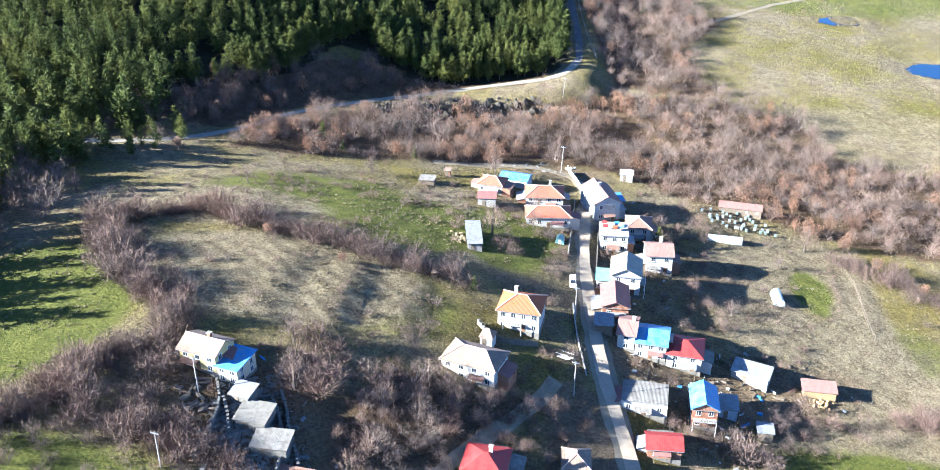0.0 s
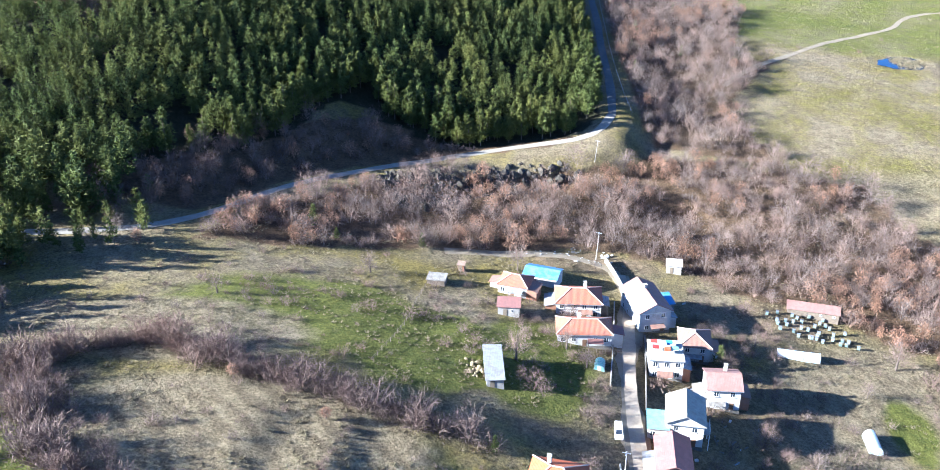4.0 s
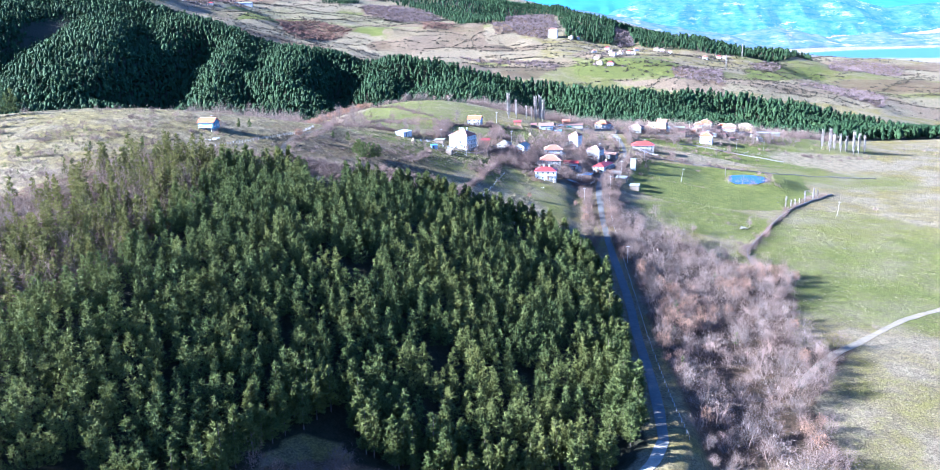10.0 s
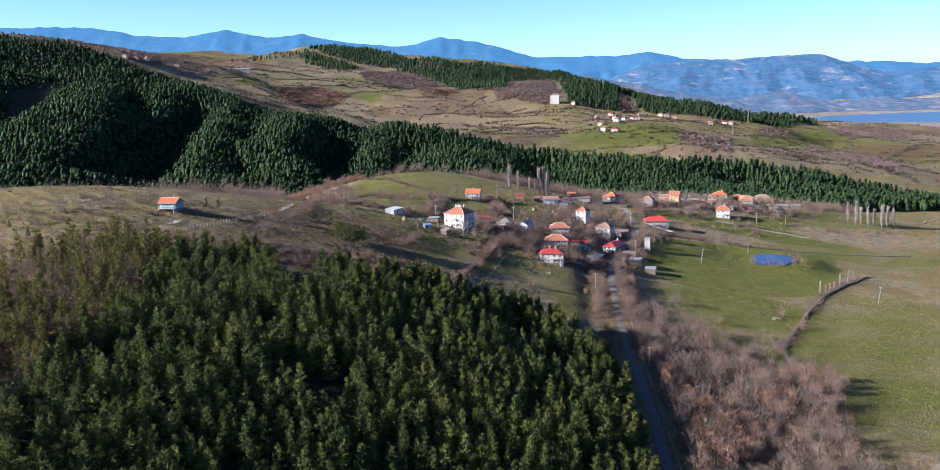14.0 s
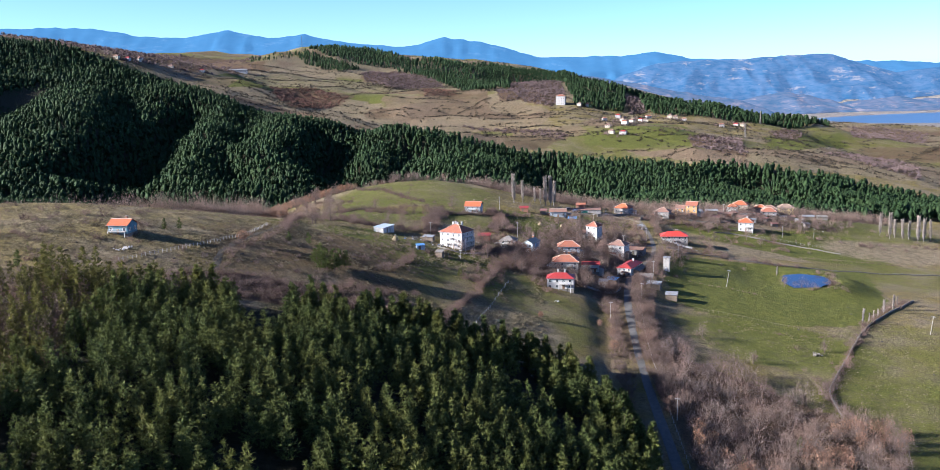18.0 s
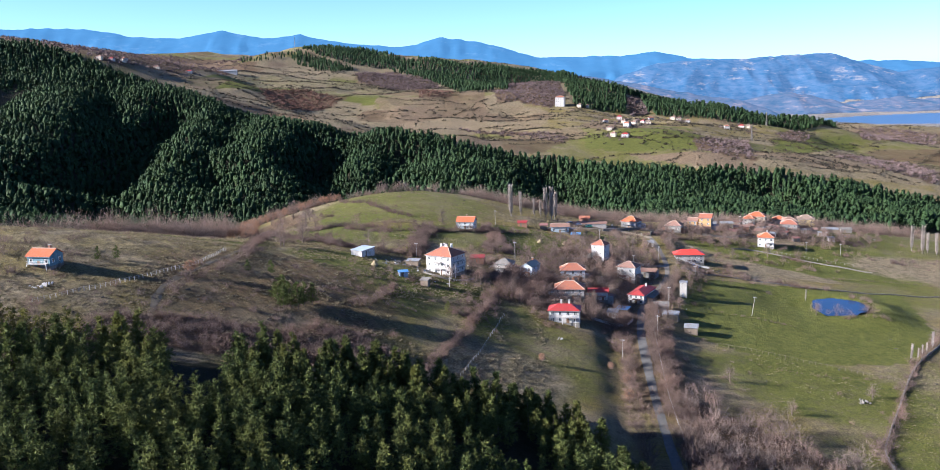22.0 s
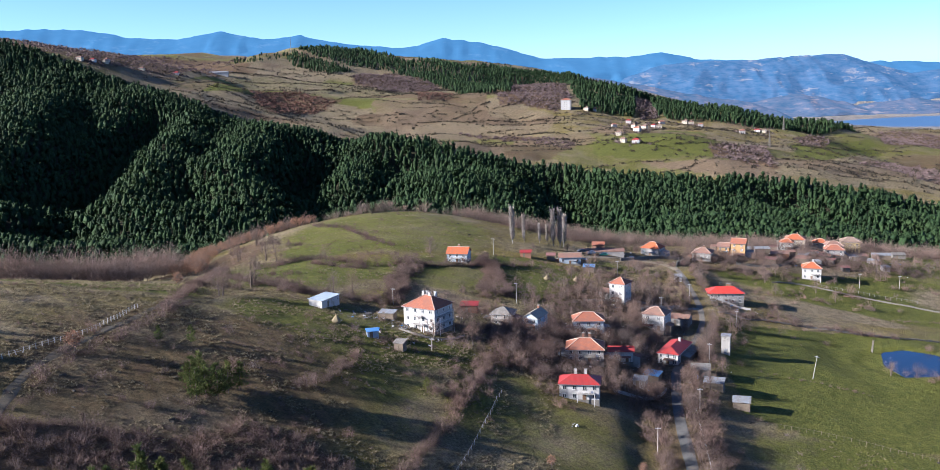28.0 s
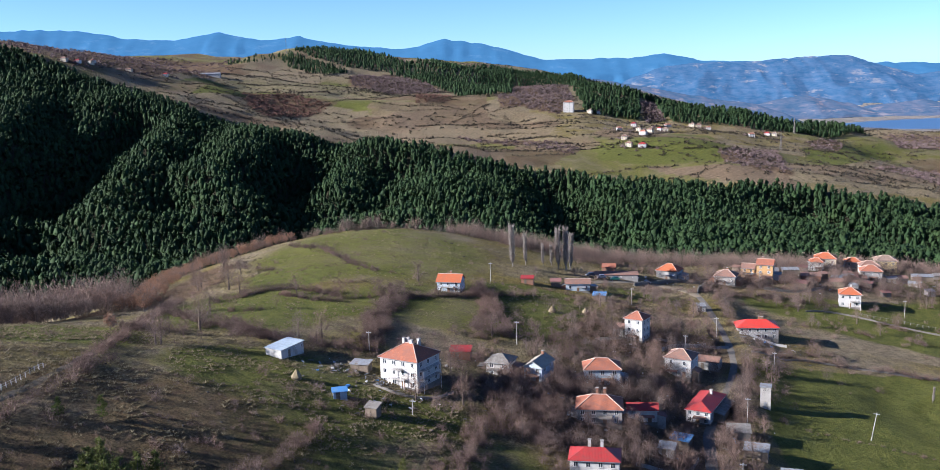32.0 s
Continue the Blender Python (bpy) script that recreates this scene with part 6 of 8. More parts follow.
def house(label, x, y, turn, w, d, h, roof, rise, wall_mat, roof_mat, storeys=2, front=3, sides=2, chimneys=((0.25, 0.1),), over=0.45, category="house", name="house",
          balcony=None, frame=None, group="", back=0, doors=True, plinth=True, z=None):
    corners = [Matrix.Rotation(radians(turn), 2) @ Vector((sx * w / 2, sy * d / 2)) for sx in (-1, 1) for sy in (-1, 1)]
    levels = [ground_z(x + c.x, y + c.y) for c in corners]
    FOOTPRINTS.append((x, y, 0.5 * math.hypot(w, d)))
    front_z = min(levels) if z is None else z
    rise_in_slope = max(levels) - min(levels)
    base = front_z + min(0.5 * rise_in_slope, 1.6)
    root = thing(name, label, category, pose(x, y, base, 0, 0, turn), group)
    part("wall", walls(roof, w, d, h, rise, base - min(levels) + 0.6), wall_mat, root)
    if plinth:
        a, b, k = w / 2 + 0.06, d / 2 + 0.06, base - min(levels) + 0.6
        part("plinth", boxes((-a, -b, -k, a, -d / 2 - 0.002, 0.35), (-a, d / 2 + 0.002, -k, a, b, 0.35), (-a, -d / 2, -k, -w / 2 - 0.002, d / 2, 0.35), (w / 2 + 0.002, -d / 2, -k, a, d / 2, 0.35)), M_STONE, root)
    faces, lines = roof_shape(roof, w, d, h + 0.02, rise, over)
    bm = bmesh.new()
    prism(bm, faces, 0.16)
    top = part("roof", bm, roof_mat, root)
    if lines and roof_mat in (M_TILE, M_TILE_OLD, M_TILE_TAN, M_TILE_BRIGHT):
        bm = bmesh.new()
        for p, q in lines:
            beam(bm, Vector(p) + Vector((0, 0, 0.04)), Vector(q) + Vector((0, 0, 0.04)), 0.10)
        part("ridge_tiles", bm, M_MORTAR, top, "pale mortared ridge tiles")
    bm = boxes((-w / 2 - over, -d / 2 - over - 0.12, h - 0.20, w / 2 + over, -d / 2 - over - 0.01, h - 0.08))
    part("gutter", bm, M_METAL, top)
    storey = h / storeys
    for s in range(storeys):
        zc = storey * s + storey * 0.56
        n = front
        skip = n // 2 if (s == 0 and doors) else -1
        for i in range(n):
            u = (i - (n - 1) / 2) * (w / n)
            if i == skip:
                door(root, "front", u, w, d)
            else:
                window(root, "front", u, zc, w, d, frame=frame)
        for i in range(sides):
            u = (i - (sides - 1) / 2) * (d / max(1, sides))
            window(root, "right", u, zc, w, d, frame=frame)
            window(root, "left", u, zc, w, d, frame=frame)
        for i in range(back):
            window(root, "back", (i - (back - 1) / 2) * (w / back), zc, w, d, frame=frame)
    for u, v in chimneys:
        cz = h + rise * (1 - max(abs(u), abs(v)) * 1.2) - 0.3
        st = part("chimney", boxes((u * w - 0.35, v * d - 0.35, cz, u * w + 0.35, v * d + 0.35, h + rise + 0.9)), M_PLASTER if wall_mat is M_PLASTER else M_BRICK, root)
        part("chimney_cap", boxes((u * w - 0.45, v * d - 0.45, h + rise + 0.903, u * w + 0.45, v * d + 0.45, h + rise + 1.02)), M_CONCRETE, st)
    for side, u, z0, length in (balcony if isinstance(balcony, list) else [balcony] if balcony else []):
        t, bx, by = {"front": (0, u, -d / 2), "right": (90, w / 2, u), "left": (-90, -w / 2, -u)}[side]
        slab = part("balcony", boxes((-length / 2, -1.4, z0 - 0.15, length / 2, -0.003, z0)), M_CONCRETE, root)
        slab.matrix_local = pose(bx, by, 0, 0, 0, t)
        rows = [(-length / 2, -1.4, z0 + 0.95, length / 2, -1.34, z0 + 1.0)]
        k = max(3, int(length / 0.35))
        rows += [(-length / 2 + i * length / k, -1.39, z0 + 0.002, -length / 2 + i * length / k + 0.04, -1.35, z0 + 0.95) for i in range(k + 1)]
        part("railing", boxes(*rows), M_FRAME, slab)
        for i, s in enumerate((-1, 1)):
            part("post", boxes((s * length / 2 - 0.08, -1.36, -2.0, s * length / 2 + 0.08, -1.2, z0 - 0.152)), M_FRAME, slab)
    if group in ("houses of the lower village", "houses of the upper village") and doors and w >= 5.4 and not balcony:
        g = np.random.default_rng(int(abs(x) * 13 + y * 7))
        roofs, sides_of = (M_GREYSHEET, M_BROWNROOF, M_TILE_OLD, M_SLATE, M_GREYSHEET), (M_GREYWALL, M_WOOD, M_BRICK, M_PLASTER)
        for side in g.permutation(["right", "left", "back"])[:2]:
            span = w if side == "back" else d
            lean_to(root, str(side), float(g.uniform(-0.15, 0.15)) * span, w, d, span * float(g.uniform(0.45, 0.8)), float(g.uniform(1.8, 3.2)), float(g.uniform(1.9, 2.5)), 0.5, sides_of[int(g.integers(0, 4))], roofs[int(g.integers(0, 5))])
        porch(root, float(g.uniform(-0.2, 0.2)) * w, w, d, min(w * 0.6, 3.6), float(g.uniform(1.2, 2.0)), 2.35, roofs[int(g.integers(0, 4))])
    if group == "houses of the upper village" and h > 4:
        dish(root, w * 0.32, -d / 2, h * 0.55)
    return root


def lean_to(root, side, u, w, d, width, deep, h, rise, wall_mat, roof_mat):
    """A low annex built against one side of a house, with its own sheet roof, door and window."""
    turn, x, y = {"front": (0, u, -d / 2), "back": (180, -u, d / 2), "right": (90, w / 2, u), "left": (-90, -w / 2, -u)}[side]
    a = width / 2
    bm = bmesh.new()
    v = [bm.verts.new(p) for p in ((-a, -deep, -1.6), (a, -deep, -1.6), (a, -0.004, -1.6), (-a, -0.004, -1.6), (-a, -deep, h), (a, -deep, h), (a, -0.004, h + rise), (-a, -0.004, h + rise))]
    for f in ((3, 2, 1, 0), (4, 5, 6, 7), (0, 1, 5, 4), (1, 2, 6, 5), (2, 3, 7, 6), (3, 0, 4, 7)):
        bm.faces.new([v[i] for i in f])
    annex = part("annex", bm, wall_mat, root)
    annex.matrix_local = pose(x, y, 0, 0, 0, turn)
    bm = bmesh.new()
    prism(bm, [[(-a - 0.25, -deep - 0.35, h - 0.05), (a + 0.25, -deep - 0.35, h - 0.05), (a + 0.25, -0.006, h + rise + 0.12), (-a - 0.25, -0.006, h + rise + 0.12)]], 0.08)
    part("annex_roof", bm, roof_mat, annex)
    part("annex_door", boxes((-a * 0.5 - 0.4, -deep - 0.04, 0.0, -a * 0.5 + 0.4, -deep - 0.003, min(1.9, h - 0.2))), M_WOOD, annex)
    part("annex_window", boxes((a * 0.35 - 0.35, -deep - 0.03, h * 0.45, a * 0.35 + 0.35, -deep - 0.003, h * 0.45 + 0.6)), M_GLASS, annex)


def porch(root, u, w, d, width, deep, h, roof_mat):
    """A sheet canopy on posts before the door."""
    bm = bmesh.new()
    prism(bm, [[(u - width / 2, -d / 2 - deep, h - 0.3), (u + width / 2, -d / 2 - deep, h - 0.3), (u + width / 2, -d / 2 - 0.02, h), (u - width / 2, -d / 2 - 0.02, h)]], 0.07)
    roof = part("porch_roof", bm, roof_mat, root)
    for k in (-1, 1):
        part("porch_post", boxes((u + k * (width / 2 - 0.15) - 0.06, -d / 2 - deep + 0.1, -1.4, u + k * (width / 2 - 0.15) + 0.06, -d / 2 - deep + 0.22, h - 0.36)), M_WOOD, roof)


def dish(root, x, y, z):
    """A satellite dish on a short arm."""
    v = [(0, 0, 0)] + [(0.42 * math.cos(a), -0.12, 0.42 * math.sin(a)) for a in np.linspace(0, 2 * math.pi, 13)[:-1]]
    f = [(0, 1 + i, 1 + (i + 1) % 12) for i in range(12)]
    ob = mesh_part("satellite_dish", np.array(v), np.array(f), M_FRAME, root)
    ob.matrix_local = pose(x, y - 0.25, z, -20, 0, 25)
    part("dish_arm", boxes((-0.03, 0.0, -0.03, 0.03, 0.3, 0.03)), M_METAL, ob)


def shed(label, x, y, turn, w, d, h, rise, wall_mat, roof_mat, roof="lean", opening="front", group="", name="shed", category="shed", windows=0):
    """A small outbuilding: plank or plaster walls, a sheet roof on rafters, a doorway."""
    corners = [Matrix.Rotation(radians(turn), 2) @ Vector((sx * w / 2, sy * d / 2)) for sx in (-1, 1) for sy in (-1, 1)]
    levels = [ground_z(x + c.x, y + c.y) for c in corners]
    base = min(levels) + min(0.5 * (max(levels) - min(levels)), 1.0)
    FOOTPRINTS.append((x, y, 0.5 * math.hypot(w, d)))
    root = thing(name, label, category, pose(x, y, base, 0, 0, turn), group)
    part("wall", walls(roof, w, d, h, rise, base - min(levels) + 0.5), wall_mat, root)
    faces, lines = roof_shape(roof, w, d, h + 0.02, rise, 0.3)
    bm = bmesh.new()
    prism(bm, faces, 0.09)
    part("roof", bm, roof_mat, root)
    n = max(2, int(w / 1.2))
    for i in range(n + 1):
        part("rafter_end", boxes((-w / 2 + i * w / n - 0.04, -d / 2 - 0.28, h - 0.2, -w / 2 + i * w / n + 0.04, -d / 2 - 0.002, h - 0.095)), M_WOOD, root)
    if opening:
        door(root, opening, -0.15 * (w if opening in ("front", "back") else d), w, d, M_WOOD)
    for i in range(windows):
        window(root, "front", w * (0.15 + 0.25 * i), h * 0.6, w, d, (0.7, 0.7))
    return root

# ---- lower village ----
Y1 = "houses of the lower village"
house("yellow plastered two-storey house with bleached tile roof", -51, 150, -22, 8.2, 6.2, 4.0, "gable_x", 1.7, M_YELLOW, M_TILE_TAN, 2, 3, 2, ((0.1, 0.05),), group=Y1)
house("cream house wing with bright blue sheet roof", -45, 147.6, -22, 4.6, 6.2, 3.7, "lean", 0.6, M_CREAM, M_BLUE, 2, 2, 2, (), group=Y1, doors=False)
house("white two-storey house with new orange hipped tile roof", 12, 183.5, -14, 9.6, 8.2, 5.4, "hip", 2.2, M_PLASTER, M_TILE_BRIGHT, 2, 4, 2, ((-0.18, 0.2),), group=Y1, balcony=("front", -1.2, 2.4, 4.2))
house("old whitewashed house with tan tiles", 1, 163, -24, 12, 7.5, 4.4, "hip", 2.0, M_PLASTER, M_TILE_TAN, 2, 4, 2, (), group=Y1)
shed("small square hut with hipped tan roof", 4, 173, -20, 2.8, 2.8, 2.4, 1.6, M_PLASTER, M_TILE_TAN, "hip")
house("brick house with dull brown sheet roof", 36, 198, -6, 6.4, 10, 3.9, "gable_y", 1.5, M_BRICK, M_BROWNROOF, 1, 2, 3, (), group=Y1)
shed("lean-to with blue-grey sheet roof", 32.2, 188.8, -8, 4.2, 5, 2.6, 0.3, M_WOOD, M_GREYSHEET, "lean")
house("row house with faded pink sheet roof", 37.6, 186.2, -15, 4.0, 8, 4.3, "gable_x", 1.6, M_PLASTER, M_PINK, 2, 1, 0, ((0.3, 0.0),), group=Y1, doors=False)
house("white row house with blue ribbed sheet roof", 43.2, 184.6, -15, 7.2, 8, 4.3, "gable_x", 1.7, M_PLASTER, M_BLUE, 2, 3, 0, (), group=Y1)
house("white row house with dark red sheet roof", 50.8, 182.6, -15, 8.0, 8, 4.2, "hip", 1.8, M_PLASTER, M_RED, 2, 2, 2, ((-0.42, 0.0),), group=Y1)
house("roofless white ruin with flat broken top", 38.5, 165.5, -12, 10, 7.5, 3.6, "flat", 0.0, M_PLASTER, M_SLATE, 1, 3, 1, (), group=Y1, over=0.0, name="ruined_house")
house("narrow house with bright blue roof and brick gable", 51.5, 165, -8, 5.4, 8, 5.2, "gable_y", 1.7, M_BRICK, M_BLUE, 2, 2, 2, (), group=Y1, balcony=("front", 0, 2.6, 5.0))
house("low cottage with red roof", 40.5, 152.5, -6, 7, 5, 2.9, "gable_x", 1.5, M_BRICK, M_RED, 1, 2, 1, (), group=Y1)
house("cottage with dark red hipped roof beside the lane", 3, 136, -12, 8, 8, 4.0, "hip", 2.0, M_PLASTER, M_RED, 2, 3, 2, ((0.1, 0.1),), group=Y1)
house("small tan-tiled cottage on bare soil", 21, 142.5, -5, 5, 5.5, 3.0, "hip", 1.8, M_PLASTER, M_TILE_TAN, 1, 2, 1, (), group=Y1)
house("pink-roofed two-storey house with dormer hatch", 51.5, 224, -4, 7, 7.5, 5.6, "gable_x", 1.8, M_PLASTER, M_PINK, 2, 2, 2, ((0.1, 0.25),), group=Y1)
house("white house with pale sheet gable roof", 40.5, 210, -10, 7.4, 9, 5.8, "gable_y", 2.1, M_PLASTER, M_CREAMROOF, 2, 2, 3, (), group=Y1, balcony=("right", -1.5, 3.0, 4.0))
house("turquoise-topped flat annex by the street", 34.8, 209, -8, 4.2, 6, 3.2, "flat", 0.0, M_PLASTER, M_TARP, 1, 2, 0, (), group=Y1, over=0.2)
house("white house with a cluttered flat roof terrace", 40.4, 233, -5, 7.5, 8, 5.4, "flat", 0.0, M_PLASTER, M_CONCRETE, 2, 3, 2, (), group=Y1, over=0.25)
house("house with faded orange hipped roof behind a spruce", 49, 242, -8, 7, 7.5, 4.4, "hip", 1.9, M_PLASTER, M_TILE_OLD, 2, 2, 2, (), group=Y1)
house("large white house with long pale pink gable roof", 39.5, 256, 12, 8, 13, 6.0, "gable_y", 2.3, M_PLASTER, M_PINK, 2, 2, 4, ((0.0, 0.1),), group=Y1)
house("long house with orange hipped roof above a garden", 22.5, 241, -2, 12.5, 7, 3.6, "hip", 1.9, M_PLASTER, M_TILE, 1, 5, 1, ((-0.1, 0.1),), group=Y1)
house("white house with wide orange hipped roof", 22.5, 256, -3, 11, 8, 4.2, "hip", 2.0, M_PLASTER, M_TILE, 2, 4, 2, ((0.15, 0.2),), group=Y1)
house("small house with half red half orange roof", 7, 262, -18, 7.5, 6, 3.2, "hip", 1.7, M_PLASTER, M_TILE, 1, 3, 1, (), group=Y1)
shed("barn with blue weathered sheet roof", 14.5, 270, -20, 9, 6, 2.8, 1.2, M_PLASTER, M_BLUE, "gable_x", name="barn", category="barn")
shed("dark flat-roofed shed on grass", 5, 249, -4, 5.2, 4, 2.8, 0.3, M_GREYWALL, M_BROWNROOF, "lean", windows=1)
shed("long narrow shed with grey-blue sheet roof", 1, 219, 3, 3.6, 12, 2.4, 0.4, M_GREYWALL, M_GREYSHEET, "lean")
shed("stack of planks under a sheet roof", -13, 261, -10, 4.4, 3, 1.6, 0.4, M_WOOD, M_SLATE, "lean", opening=None)
shed("tiny brick outhouse on the meadow", -7, 271, -10, 1.6, 1.6, 2.0, 0.2, M_BRICK, M_TILE_TAN, "lean")
shed("grey shack of patched sheet metal", 66.5, 180, -28, 8.5, 4.5, 2.8, 0.7, M_GREYWALL, M_GREYSHEET, "lean", windows=1)
shed("open firewood store with red and white roof", 82, 177.5, -10, 7.5, 3.5, 2.0, 0.7, M_LOGS, M_PINK, "lean", opening=None, name="firewood_store", category="wood store")
shed("little tin lean-to on the grass", 65, 162, -8, 3.2, 3, 2.2, 0.5, M_WOOD, M_GREYSHEET, "lean")
shed("long bee house with patched red and blue roof", 86, 267, -16, 13, 3.2, 2.2, 0.6, M_WOOD, M_PINK, "lean", windows=2)
shed("white concrete hut among bushes", 52, 284, -10, 4, 3.5, 2.6, 0.3, M_PLASTER, M_CONCRETE, "lean")
shed("blue plank store against the hill", 58, 168, -10, 4, 5, 2.4, 0.4, M_BLUEWALL, M_GREYSHEET, "lean")
shed("grey shed below the barn", 45, 263, 10, 5, 5, 2.4, 0.4, M_GREYWALL, M_BLUE, "lean")
for i, (rx, ry, rw, rd, rt) in enumerate(((-42.5, 141.5, 4, 3.6, -20), (-35.5, 131, 6.5, 4.5, -8), (-39.5, 136.5, 6, 5, -14), (-30, 124, 9, 5, -14))):
    shed("tumbledown stone outbuilding with patched roof", rx, ry, rt, rw, rd, 2.0 + 0.3 * (i % 2), 0.6, M_STONE, (M_GREYSHEET, M_SLATE, M_STONE, M_TILE_OLD)[i], "lean", group="ruined outbuildings",
         name="ruined_outbuilding", category="ruin")

# ---- upper village ----
Y2 = "houses of the upper village"
house("white three-storey house with orange hipped roof and balconies", -17.5, 682, -30, 12, 10.5, 7.8, "hip", 3.0, M_PLASTER, M_TILE, 3, 4, 3, ((-0.12, 0.16), (-0.2, 0.1), (0.14, 0.2), (0.05, 0.02)), group=Y2,
      balcony=[("front", 0.0, 2.6, 5.0), ("front", 0.0, 5.2, 3.2), ("right", 0.0, 2.6, 8.0), ("right", 0.0, 5.2, 8.0)])
shed("white shed with pale blue flat roof", -52.1, 685.7, 66, 10.0, 5.2, 2.8, 0.35, M_PLASTER, M_PALEBLUE, "lean", windows=2)
shed("open tin lean-to among junk", -31, 684, -15, 5, 3.2, 1.8, 0.5, M_WOOD, M_GREYSHEET, "lean")
shed("little hut with bright blue roof", -33, 661, 14, 3.4, 2.8, 2.0, 0.3, M_BLUEWALL, M_BLUE, "lean")
house("stone-slab roofed old house", 7, 703, -18, 7, 7, 4.0, "hip", 1.9, M_GREYWALL, M_SLATE, 2, 2, 2, (), group=Y2)
house("pale blue gabled house with cream roof", 18, 705, -25, 5.6, 9, 4.4, "gable_y", 1.9, M_BLUEWALL, M_CREAMROOF, 2, 2, 2, ((0.0, 0.35),), group=Y2)
house("grey house with faded orange hipped roof", 37, 711, -2, 10.5, 7.5, 5.0, "hip", 2.4, M_BLUEWALL, M_TILE, 2, 3, 2, (), group=Y2)
house("stone house with broad orange hipped roof", 33.5, 684, -6, 12, 9, 4.2, "hip", 2.6, M_GREYWALL, M_TILE, 2, 4, 2, ((-0.05, 0.3), (0.12, 0.28)), group=Y2)
house("white annex with red sheet roof", 46, 690, -6, 8, 5, 3.8, "gable_x", 1.3, M_PLASTER, M_RED, 1, 2, 1, (), group=Y2)
house("house with wide red sheet roof", 29, 651, -8, 11.5, 7.5, 5.0, "hip", 1.8, M_PLASTER, M_RED, 2, 4, 2, ((-0.12, 0.3), (0.14, 0.25)), group=Y2, balcony=("front", 2, 2.5, 5.0))
house("long narrow house with red sheet roof beside the lane", 66.5, 703.5, -27, 7, 16.5, 4.0, "hip", 1.7, M_PLASTER, M_RED, 2, 3, 4, ((0.1, 0.2),), group=Y2)
house("white two-storey house with old brown tiles", 65, 733, -28, 8.5, 8, 6.2, "hip", 2.2, M_PLASTER, M_TILE_OLD, 2, 2, 2, (), group=Y2)
shed("collapsing barn with old tiles", 76, 744, -25, 8, 6, 2.6, 1.3, M_GREYWALL, M_TILE_OLD, "gable_x", name="barn", category="barn")
house("tall white house with orange roof", 55, 762, -32, 6.6, 6.6, 8.0, "hip", 2.1, M_PLASTER, M_TILE, 3, 2, 2, (), group=Y2)
shed("annex with old tiled lean-to roof", 49.5, 764, -32, 4, 4.5, 2.8, 0.8, M_GREYWALL, M_TILE_OLD, "lean")
house("long house with bright red roof and white chimneys", 104, 789, -5, 15, 8.5, 4.6, "hip", 2.2, M_GREYWALL, M_RED_BRIGHT, 2, 5, 2, ((0.08, 0.1), (0.14, 0.02)), group=Y2, balcony=("front", -2, 2.3, 6.0))
house("low house with faded pink tiles", 39, 822, -3, 10, 5, 3.4, "gable_x", 1.6, M_BLUEWALL, M_TILE_OLD, 1, 3, 1, (), group=Y2)
house("dark-walled house with new orange roof", -12, 789, -12, 9, 7, 4.0, "gable_x", 2.4, M_BLUEWALL, M_TILE_BRIGHT, 2, 3, 2, ((0.0, 0.1),), group=Y2, balcony=("front", 0, 2.2, 5.0))
house("grey house with bright orange hipped roof", 86, 872, -30, 10, 8.5, 4.2, "hip", 2.8, M_GREYWALL, M_TILE_BRIGHT, 1, 3, 2, (), group=Y2)
shed("long low tiled shed row", 58, 858, -4, 22, 4.5, 2.4, 0.8, M_GREYWALL, M_TILE_OLD, "lean", name="shed_row", windows=3)
shed("small brick store with tiled roof", 57, 866, -10, 6, 5, 3.2, 1.4, M_BRICK, M_TILE, "gable_x")
house("grey house with pinkish hipped roof", 112, 871, -22, 9.5, 8.5, 4.2, "hip", 2.4, M_GREYWALL, M_TILE_OLD, 1, 3, 2, ((0.05, 0.05),), group=Y2)
house("tall ochre brick house with red roof", 135, 888, -22, 7.5, 8, 7.4, "gable_x", 2.2, M_ORANGEWALL, M_TILE, 3, 2, 2, ((-0.2, 0.1),), group=Y2)
house("ochre brick wing with tiled roof", 128, 892, -22, 6, 7, 4.6, "gable_x", 1.8, M_ORANGEWALL, M_TILE_OLD, 2, 2, 1, (), group=Y2)
house("white house with bright orange-red roof on the slope", 162, 851, -18, 9, 8.5, 6.0, "hip", 2.3, M_PLASTER, M_TILE_BRIGHT, 2, 3, 2, ((0.05, 0.2),), group=Y2, balcony=("front", 2, 3.0, 4.5))
house("large house with new orange hipped roof", 180, 936, -20, 11, 9, 6.8, "hip", 2.6, M_CREAM, M_TILE_BRIGHT, 2, 3, 2, ((0.1, 0.1),), group=Y2)
house("white house front with red roof", 172, 926, -20, 7, 6, 5.0, "hip", 1.8, M_PLASTER, M_TILE_BRIGHT, 2, 2, 2, (), group=Y2)
house("house with orange tiled roof behind others", 196, 940, -15, 8, 7, 5.4, "hip", 2.0, M_GREYWALL, M_TILE_BRIGHT, 2, 2, 2, (), group=Y2)
house("grey house with orange hipped roof", 192, 905, -16, 10, 8, 5.0, "hip", 2.4, M_GREYWALL, M_TILE, 2, 3, 2, (), group=Y2)
house("old house with stone-brown tiles", 196, 918, -10, 9, 7, 5.6, "hip", 2.2, M_CREAM, M_TILE_OLD, 2, 3, 2, (), group=Y2)
house("yellow house with tan hipped roof", 218, 952, -14, 11, 9, 6.8, "hip", 2.4, M_YELLOW, M_TILE_TAN, 2, 3, 2, (), group=Y2)
